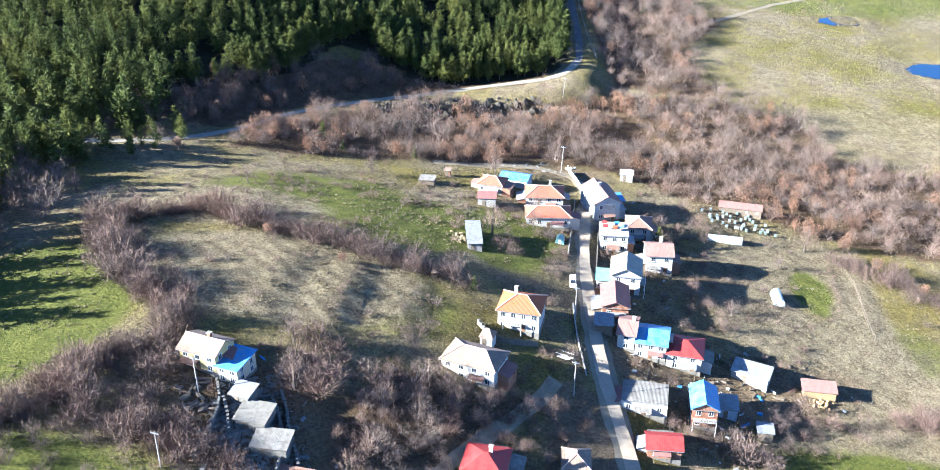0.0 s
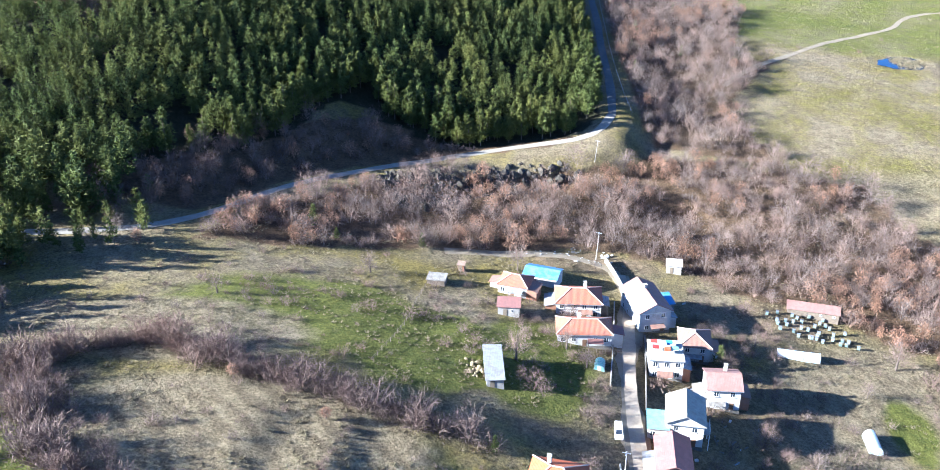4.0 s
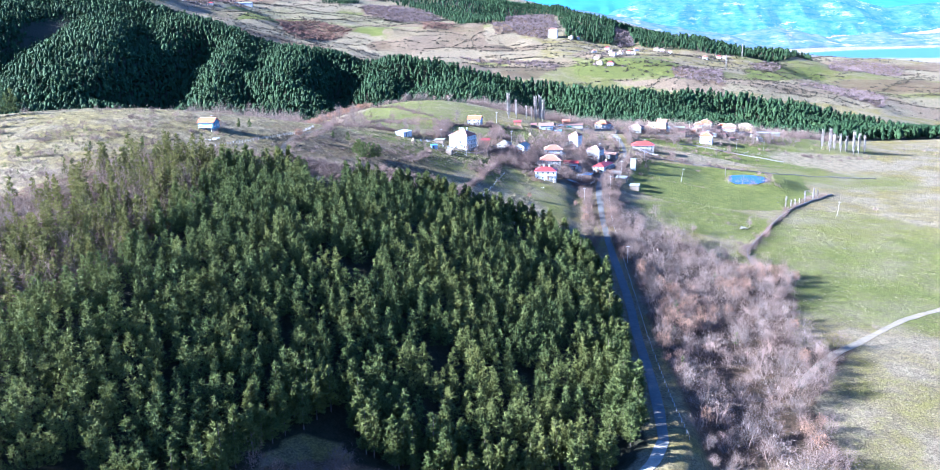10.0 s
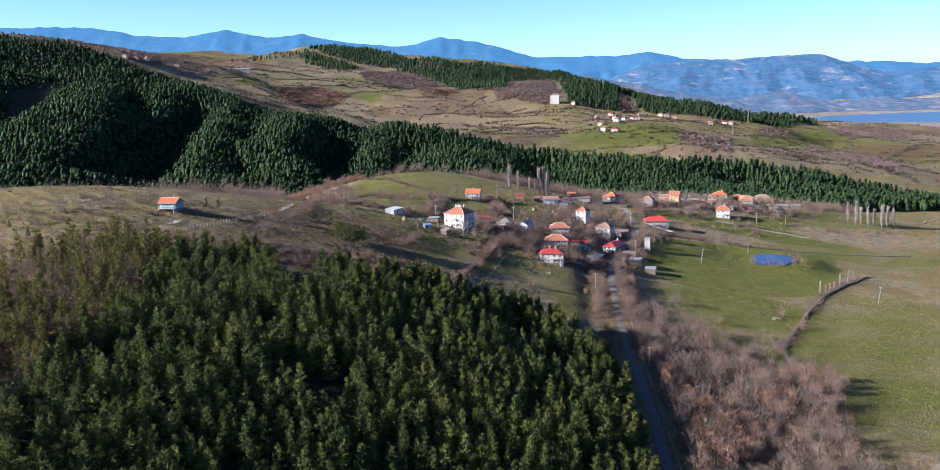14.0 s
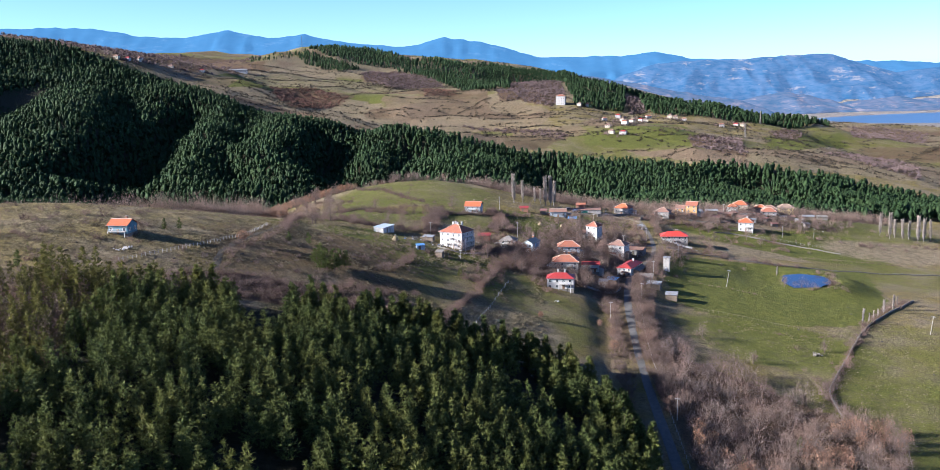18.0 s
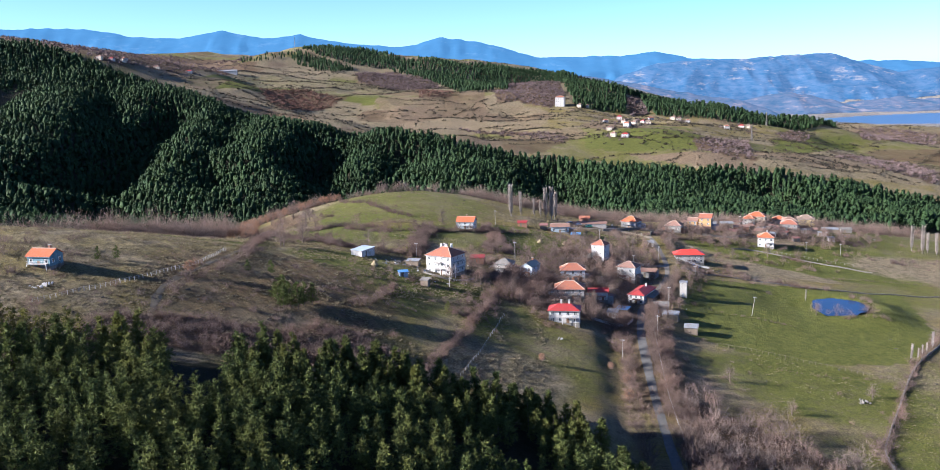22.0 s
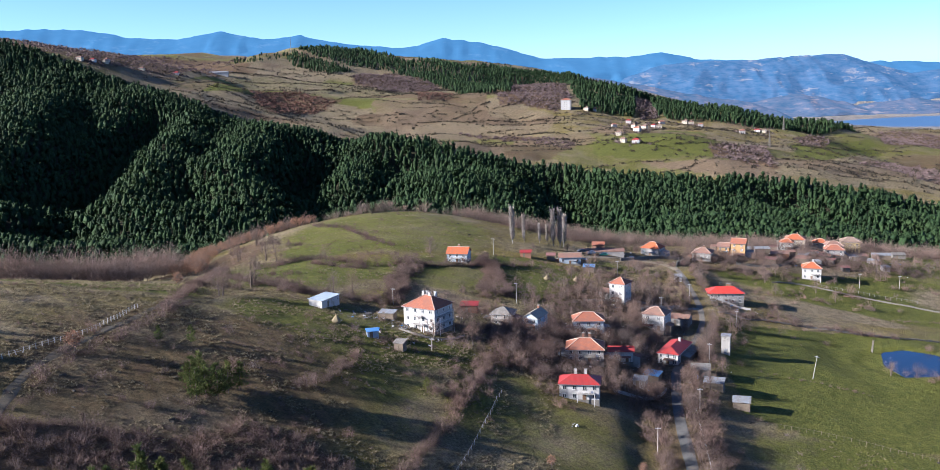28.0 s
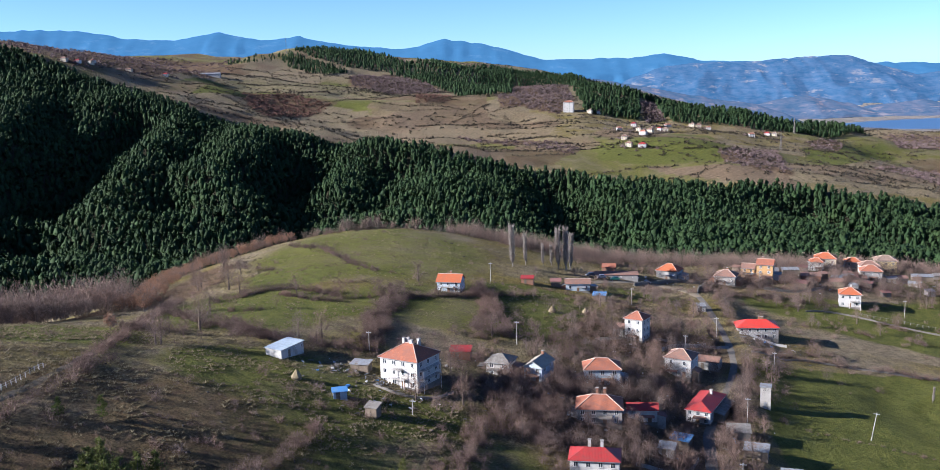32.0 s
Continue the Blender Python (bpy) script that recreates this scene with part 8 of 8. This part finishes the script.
def stone_wall(line, h, label, seed, name="stone_wall", thick=0.5):
    """A dry wall laid of uneven blocks in courses."""
    r = np.random.default_rng(seed)
    p = smooth_line(line, 0.75)
    d = np.gradient(p, axis=0)
    z = terrain(*p.T)
    bm = bmesh.new()
    for i in range(len(p)):
        a = math.atan2(d[i, 1], d[i, 0])
        zz = z[i] - 0.3
        while zz < z[i] + h * r.uniform(0.85, 1.05):
            k = r.uniform(0.22, 0.36)
            m = Matrix.Translation((p[i, 0], p[i, 1], zz + k / 2)) @ Matrix.Rotation(a + r.normal(0, 0.06), 4, "Z") @ Matrix.Diagonal((0.40 * r.uniform(0.85, 1.05), thick / 2 * r.uniform(0.85, 1.1), k / 2, 1))
            v = [bm.verts.new(m @ Vector(q)) for q in ((-1, -1, -1), (1, -1, -1), (1, 1, -1), (-1, 1, -1), (-0.94, -0.9, 1), (0.95, -0.92, 1), (0.92, 0.9, 1), (-0.95, 0.93, 1))]
            for f in ((3, 2, 1, 0), (4, 5, 6, 7), (0, 1, 5, 4), (1, 2, 6, 5), (2, 3, 7, 6), (3, 0, 4, 7)):
                bm.faces.new([v[j] for j in f])
            zz += k
    root = thing(name, label, "wall", Matrix.Identity(4), "stone walls")
    part("stones", bm, M_STONE, root)["kind"] = "stuff"


def plain_wall(line, h, label, thick=0.25, mat=None):
    p = smooth_line(line, 1.5)
    d = np.gradient(p, axis=0)
    d /= np.hypot(*d.T)[:, None]
    s = np.stack([-d[:, 1], d[:, 0]], 1) * thick / 2
    z = terrain(*p.T)
    n = len(p)
    v = np.concatenate([np.column_stack([p - s, z - 0.5]), np.column_stack([p + s, z - 0.5]), np.column_stack([p + s, z + h]), np.column_stack([p - s, z + h])])
    i = np.arange(n - 1)
    f = np.concatenate([np.stack([a * n + i, a * n + i + 1, b * n + i + 1, b * n + i], 1) for a, b in ((0, 1), (1, 2), (2, 3), (3, 0))])
    f = np.concatenate([f, [[0, n, 2 * n, 3 * n], [n - 1, 4 * n - 1, 3 * n - 1, 2 * n - 1]]])
    root = thing("yard_wall", label, "wall", Matrix.Identity(4), "yard walls")
    mesh_part("wall", v, f, mat or M_CONCRETE, root)


stone_wall([(95, 760), (117, 766), (137, 764), (165, 762), (205, 768), (260, 775)], 0.5, "long low dry stone wall above the green field", 1)
stone_wall([(122, 580), (137, 607), (152, 634), (160, 648), (178, 672), (205, 702)], 0.65, "dry stone boundary wall between the pastures", 2)
stone_wall([(118, 556), (119, 570), (122, 580)], 0.9, "crumbling stone wall by the scrub", 3)
stone_wall([(92, 838), (98, 858), (104, 866)], 1.8, "stone retaining wall beside the lane", 4)
stone_wall([(66, 846), (84, 862), (98, 864)], 1.5, "stone retaining wall below the car yard", 5)
stone_wall([(-26, 674), (-19, 670), (-10, 673), (-6, 680)], 0.5, "stone terrace wall round the white house", 6)
stone_wall([(138, 835), (150, 838), (164, 832), (185, 824), (210, 816)], 0.5, "stone wall below the hillside house", 8)
stone_wall([(128, 864), (140, 862), (152, 868), (160, 876)], 1.2, "stone yard wall at the sheds", 9)
stone_wall([(-48, 126), (-46, 138), (-48, 144)], 1.4, "ruined stone yard wall", 10)
stone_wall([(-34, 126), (-33, 136), (-36, 144)], 1.3, "ruined stone wall with gaps", 11)
stone_wall([(15, 176), (6, 174), (2, 178)], 1.2, "stone terrace wall below the white house", 12)
plain_wall([(26.6, 222), (29.5, 240), (32.6, 262)], 0.65, "concrete retaining wall along the street")
plain_wall([(33, 286), (35.5, 272), (36.2, 266)], 1.8, "white concrete yard wall")
plain_wall([(26, 170), (25, 182), (25.4, 196)], 0.6, "dark concrete retaining wall below the white house")
plain_wall([(33.5, 215), (36, 232), (38, 246)], 1.0, "stone kerb wall in front of the houses", mat=M_STONE)
plain_wall([(31.5, 170), (31, 184), (32, 194)], 0.6, "grey concrete front wall")
plain_wall([(40, 660), (54, 664), (58, 672)], 1.0, "grey yard wall by the lane")
plain_wall([(96, 782), (104, 781), (113, 780)], 1.0, "white terrace wall before the red-roofed house", mat=M_PLASTER)
plain_wall([(62, 752), (70, 762), (80, 766)], 1.4, "grey wall along the side lane")

# stairs beside the white house
st = thing("outdoor_stairs", "steep white metal stairs on the bank", "stairs", pose(20, 175, ground_z(20, 172), 0, 0, -68))
for i in range(14):
    part("step", boxes((i * 0.42, -0.7, i * 0.2, i * 0.42 + 0.36, 0.7, i * 0.2 + 0.05)), M_FRAME, st)
bm = bmesh.new()
for s in (-0.75, 0.75):
    beam(bm, (0, s, -0.1), (5.9, s, 2.75), 0.05)
    beam(bm, (0, s, 0.9), (5.9, s, 3.7), 0.03)
part("stringers", bm, M_FRAME, st)

# beehives
hive = thing("beehive", "white and pale green wooden beehive on the grass", "beehive", Matrix.Translation((0, 0, -500)), "beehives of the apiary")
part("body", boxes((-0.3, -0.3, 0.15, 0.3, 0.3, 0.85)), M_HIVE, hive)
part("lid", boxes((-0.35, -0.35, 0.853, 0.35, 0.35, 0.95)), M_GREYSHEET, hive)
part("stand", boxes((-0.28, -0.28, -0.2, -0.2, 0.28, 0.147), (0.2, -0.28, -0.2, 0.28, 0.28, 0.147)), M_WOOD, hive)
r = np.random.default_rng(5)
spots = [(74 + i * 2.5 + 0.9 * j + float(r.normal(0, 0.9)), 266 - j * 2.7 - 0.45 * i + float(r.normal(0, 0.8))) for j in range(5) for i in range(7)]
for i, (hx, hy) in enumerate(spots):
    m = Matrix.LocRotScale((hx, hy, ground_z(hx, hy)), Euler((0, 0, float(r.normal(-0.3, 0.15)))), (1.15, 1.1, 1.05))
    if i:
        copy_thing(hive, Matrix.Identity(4)).matrix_basis = m
    else:
        hive.matrix_basis = m


def tunnel(x, y, turn, length, width, h, label, mat):
    """A greenhouse of film over hoops."""
    root = thing("greenhouse", label, "greenhouse", pose(x, y, ground_z(x, y) - 0.1, 0, 0, turn))
    n, k = 11, 9
    v = [(length * (i / (n - 1) - 0.5), width / 2 * math.cos(math.pi * j / (k - 1)), h * math.sin(math.pi * j / (k - 1)) ** 0.8) for i in range(n) for j in range(k)]
    f = [(i * k + j, i * k + j + 1, (i + 1) * k + j + 1, (i + 1) * k + j) for i in range(n - 1) for j in range(k - 1)]
    me = bpy.data.meshes.new("cover")
    me.from_pydata(v, [], f + [tuple(range(k)), tuple(range((n - 1) * k, n * k))[::-1]])
    me.materials.append(mat)
    ob = new("cover", me)
    ob.parent = root
    for i in range(0, n, 2):
        q = np.array([v[i * k + j] for j in range(k)])
        out = np.stack([np.zeros(k), np.cos(np.linspace(0, math.pi, k)), np.sin(np.linspace(0, math.pi, k))], 1)
        ring = np.concatenate([[q[j] + out[j] * (0.04 + sy * 0.02) + [sx * 0.025, 0, 0] for sx, sy in ((-1, -1), (1, -1), (1, 1), (-1, 1))] for j in range(k)])
        mesh_part("hoop", ring, stem(q, [0.02] * k, 4)[1], M_METAL, root)
    part("door", boxes((-length / 2 - 0.04, -0.45, 0.1, -length / 2 - 0.003, 0.45, h * 0.85)), M_FRAME, root)


tunnel(83, 215, 84, 6, 3.0, 2.2, "small white film greenhouse in the garden", M_PLASTIC)
tunnel(76, 246, -13, 10, 2.6, 2.0, "long pale film greenhouse by the beehives", M_PLASTIC)
tunnel(25, 229, 80, 3.2, 2.4, 1.6, "little turquoise garden tunnel", M_TARP)


def car(x, y, turn, label, paint, van=False, name="car"):
    """A parked vehicle: shaped body, dark glass, lamps and four wheels."""
    root = thing(name, label, "van" if van else "car", pose(x, y, ground_z(x, y) + 0.16, 0, 0, turn), "parked vehicles")
    side = [(-2.1, 0.35), (-2.1, 0.95), (-1.25, 1.08), (-0.75, 1.55 if not van else 1.85), (1.2 if not van else 2.0, 1.5 if not van else 1.85), (1.8 if not van else 2.1, 1.0), (2.1, 0.9), (2.1, 0.35)]
    bm = bmesh.new()
    a = [bm.verts.new((px, -0.82 + 0.12 * (pz > 1.2), pz)) for px, pz in side]
    b = [bm.verts.new((px, 0.82 - 0.12 * (pz > 1.2), pz)) for px, pz in side]
    bm.faces.new(a)
    bm.faces.new(b[::-1])
    for i in range(len(side)):
        bm.faces.new((a[i], a[i - 1], b[i - 1], b[i]))
    part("body", bm, paint, root)
    bm = bmesh.new()
    top = 1.78 if van else 1.46
    for s in (-1, 1):
        box(bm, -0.7, s * 0.79 - 0.012, 1.02, 0.25, s * 0.79 + 0.012, top - 0.12)
        box(bm, 0.32, s * 0.79 - 0.012, 1.02, 1.1, s * 0.79 + 0.012, top - 0.12)
    part("side_windows", bm, M_GLASS, root)
    bm = bmesh.new()
    v = [bm.verts.new(q) for q in ((-1.27, -0.66, 1.10), (-1.27, 0.66, 1.10), (-0.80, 0.60, top + 0.02), (-0.80, -0.60, top + 0.02), (-1.2, -0.66, 1.10), (-1.2, 0.66, 1.10), (-0.73, 0.60, top + 0.02), (-0.73, -0.60, top + 0.02))]
    for f in ((0, 3, 2, 1), (4, 5, 6, 7), (0, 1, 5, 4), (1, 2, 6, 5), (2, 3, 7, 6), (3, 0, 4, 7)):
        bm.faces.new([v[i] for i in f])
    part("windscreen", bm, M_GLASS, root)
    for s in (-0.55, 0.55):
        part("headlight", boxes((-2.13, s - 0.16, 0.68, -2.102, s + 0.16, 0.84)), M_PLASTIC, root)
        part("tail_light", boxes((2.102, s - 0.14, 0.7, 2.125, s + 0.14, 0.85)), M_RED_BRIGHT, root)
    for wx in (-1.3, 1.3):
        for s in (-1, 1):
            vv, ff = stem([(0, 0, -0.1), (0, 0, 0.1)], [0.31, 0.31], 14)
            c = np.array([[0, 0, -0.1], [0, 0, 0.1]])
            nf = [(28, (k + 1) % 14, k) for k in range(14)] + [(29, 14 + k, 14 + (k + 1) % 14) for k in range(14)]
            ob = mesh_part("wheel", np.concatenate([vv, c]), np.concatenate([ff, nf]), M_RUBBER, root)
            ob.matrix_local = pose(wx, s * 0.74, 0.16, 90)
            rim = part("rim", boxes((-0.15, -0.15, -0.115, 0.15, 0.15, 0.115)), M_METAL, ob)


M_CAR_GREEN = surface("green_car_paint", (0.07, 0.294, 0.168), (0.091, 0.336, 0.196), 1.0, rough=0.3, bump=0, spec=0.5)
M_CAR_DARK = surface("dark_car_paint", (0.021, 0.0245, 0.035), (0.035, 0.0385, 0.049), 1.0, rough=0.3, bump=0, spec=0.5)
car(26.2, 205, 86, "white van parked at the roadside", M_CARPAINT, True, "van")
car(47, 851, 20, "dark car parked in the yard", M_CAR_DARK)
car(52, 851.5, 10, "grey car parked in the yard", M_METAL)
car(58, 851, 5, "green car parked in the yard", M_CAR_GREEN)
car(72, 853, -15, "dark car parked by the wall", M_CAR_DARK)


def haystack(x, y, s=1.0, label="weathered conical haystack round a pole"):
    root = thing("haystack", label, "haystack", pose(x, y, ground_z(x, y)))
    v, f = stem([(0, 0, -0.2), (0, 0, 0.6 * s), (0.05, 0, 1.4 * s), (0, 0, 2.4 * s)], [1.3 * s, 1.45 * s, 0.95 * s, 0.12 * s], 12)
    r = np.random.default_rng(int(abs(x)))
    mesh_part("hay", v + r.normal(0, 0.06, v.shape), f, M_HAY, root)
    v, f = stem([(0, 0, 0), (0, 0, 3.0 * s)], [0.06, 0.04], 5)
    mesh_part("pole", v, f, M_WOOD, root)


haystack(26, 779), haystack(39, 787, 0.9), haystack(-45, 667, 1.0)


def pile(x, y, seed, label, mat, count=14, size=0.7, name="stone_pile"):
    r = np.random.default_rng(seed)
    bm = bmesh.new()
    for _ in range(count):
        q, s = r.normal(0, size, 2), r.uniform(0.15, 0.45, 3) * size
        m = Matrix.Translation((q[0], q[1], s[2] * 0.7)) @ Euler(r.normal(0, 0.4, 3)).to_matrix().to_4x4() @ Matrix.Diagonal((*s, 1))
        bmesh.ops.create_icosphere(bm, subdivisions=1, radius=1.0, matrix=m)
    root = thing(name, label, "pile", pose(x, y, ground_z(x, y)))
    part("heap", bm, mat, root)["kind"] = "stuff"


pile(26, 630, 1, "heap of pale stones on the meadow", M_PLASTER, 12, 0.8)
pile(-25, 676, 2, "heap of junk beside the house", M_GREYSHEET, 18, 0.9, "junk_pile")
pile(-38, 683, 3, "heap of rubble and boards", M_STONE, 18, 1.0)
pile(-26, 656, 4, "heap of boards and scrap", M_WOOD, 20, 1.0, "junk_pile")
pile(128, 614, 5, "heap of field stones", M_STONE, 18, 1.2)
pile(-128, 566, 6, "pale building rubble below the cottage", M_PLASTER, 16, 1.4)
pile(34, 289, 7, "broken white concrete slabs", M_PLASTER, 14, 1.2)
pile(24, 290, 8, "heap of stones by the lane", M_STONE, 14, 1.0)
pile(18, 145, 9, "heap of bricks on bare soil", M_BRICK, 10, 0.5, "brick_pile")
pile(-3, 219, 10, "ridge of dead brown leaves beside the shed", M_HAY, 26, 1.6, "leaf_heap")
pile(82, 174, 11, "heap of split yellow firewood", M_LOGS, 30, 1.2, "firewood_pile")

# litter of yards: boards, stones and sheets round the houses
r = np.random.default_rng(77)


def yard_pieces(name, count, areas, mat, label, low, high, flat):
    p = []
    for k in range(count):
        cx, cy, rx, ry = areas[k % len(areas)]
        p.append((r.normal(cx, rx), r.normal(cy, ry)))
    p = np.array(p)
    p = p[(along(MAIN_ROAD, *p.T)[0] > 3.5) & (along(STREET, *p.T)[0] > 3.0)]
    c = np.array([(-1, -1, -0.2), (1, -1, -0.2), (1, 1, -0.2), (-1, 1, -0.2), (-0.9, -0.92, 1), (0.94, -0.9, 1), (0.9, 0.95, 1), (-0.95, 0.9, 1)]) * [0.5, 0.3, flat]
    t = np.array([(0, 1, 5), (0, 5, 4), (1, 2, 6), (1, 6, 5), (2, 3, 7), (2, 7, 6), (3, 0, 4), (3, 4, 7), (4, 5, 6), (4, 6, 7)])
    planted(name, [(c, t), (c * [1.8, 0.5, 1.3], t)], p, mat, label, "clutter", low, high, int(r.integers(1, 999)), 0.02)


V1 = [(44, 222, 8, 20), (48, 180, 12, 8), (-40, 138, 5, 7), (70, 178, 12, 5), (55, 162, 8, 6)]
V2 = [(40, 690, 16, 16), (66, 690, 8, 14), (60, 740, 14, 12), (-25, 670, 10, 8), (150, 890, 24, 12), (100, 775, 12, 6), (10, 695, 12, 8), (210, 915, 20, 10), (70, 860, 20, 6), (-34, 682, 6, 3)]
yard_pieces("yard_stones", 700, V1 + V2, M_STONE, "stones and rubble strewn in the yards", 0.2, 0.7, 0.3)
yard_pieces("yard_boards", 380, V1 + V2, M_WOOD, "weathered boards and crates in the yards", 0.35, 1.1, 0.25)
yard_pieces("yard_sheets", 110, V1 + V2, M_GREYSHEET, "sheet metal and scrap in the yards", 0.5, 1.6, 0.1)
yard_pieces("yard_whites", 170, V1 + V2, M_PLASTER, "pale bags, tubs and slabs in the yards", 0.25, 0.8, 0.5)
yard_pieces("yard_tarps", 26, V1 + V2, M_BLUETARP, "blue tarpaulins and barrels in the yards", 0.5, 1.3, 0.3)
yard_pieces("fallen_slabs", 420, [(-41, 140, 2.6, 3.5), (-38, 133, 3.5, 3), (-33, 126, 4, 2.5), (-44, 134, 2, 5)], M_SLATE, "fallen stone slabs and broken roof boards of the ruins", 0.4, 1.5, 0.25)
yard_pieces("fallen_planks", 140, [(-40, 138, 3, 5), (-35, 129, 4, 3), (-50, 140, 3, 3)], M_WOOD, "broken planks and beams of the ruins", 0.6, 1.9, 0.15)
yard_pieces("field_stones", 160, [(-70, 590, 30, 30), (-120, 560, 30, 15), (-40, 640, 30, 30), (20, 325, 30, 6), (-60, 850, 50, 40), (150, 640, 40, 40)], M_ROCK, "scattered field stones", 0.3, 0.9, 0.4)

# vine rows and garden beds
vines = []
for k in range(7):
    for s in np.arange(0, 13, 1.3):
        vines.append((66 + s * 0.98 + k * 0.3, 232 - s * 0.2 - k * 1.7))
        vines.append((70 + s * 0.98 + k * 0.3, 214 - s * 0.2 - k * 1.5))
vines = np.array(vines)
rr = np.random.default_rng(3)
planted("vine_rows", [spikes(np.zeros((7, 3)) + rr.normal(0, 0.08, (7, 3)), rr.normal(0, 0.35, (7, 3)) + [0, 0, 1], rr.uniform(0.8, 1.5, 7), 0.09, rr) for _ in range(3)], vines, M_HEDGE, "rows of bare vines on stakes", "vines", 0.8, 1.2, 88)
terrace = thing("terrace_clutter", "coloured rugs and boxes drying on the flat roof", "clutter", pose(40.4, 233, ground_z(40, 229) + 6.2, 0, 0, -5))
for k, (bx, by, mt) in enumerate(((-2.6, 1.8, M_RED_BRIGHT), (-2.4, -0.6, M_RED), (0.2, -1.4, M_TILE_BRIGHT), (2.0, -0.8, M_TARP), (0.8, 1.5, M_BLUETARP), (-0.6, 0.4, M_PLASTIC))):
    part("box", boxes((bx - 0.7, by - 0.5, 0, bx + 0.7, by + 0.5, 0.3 + 0.1 * (k % 3))), mt, terrace)

planted("ruin_rubble", [rock(s) for s in (11, 12, 13)], scatter([(-47, 146), (-40, 145), (-32, 132), (-33, 126), (-41, 127), (-46, 138)], 1.3, 44, 0.6, ()), M_STONE, "rubble of fallen stone walls round the ruined yard", "rubble", 0.2, 0.55, 89, 0.1)
for wx, wy, wn in ((-46, 140, 7), (-43, 131, 6), (-37, 141, 6), (-33, 134, 6)):
    stone_wall([(wx, wy), (wx + 1.5, wy - wn * 0.5), (wx + 2.4, wy - wn)], 1.3, "broken stone wall of a ruined yard", int(70 + wn + wx), thick=0.55)
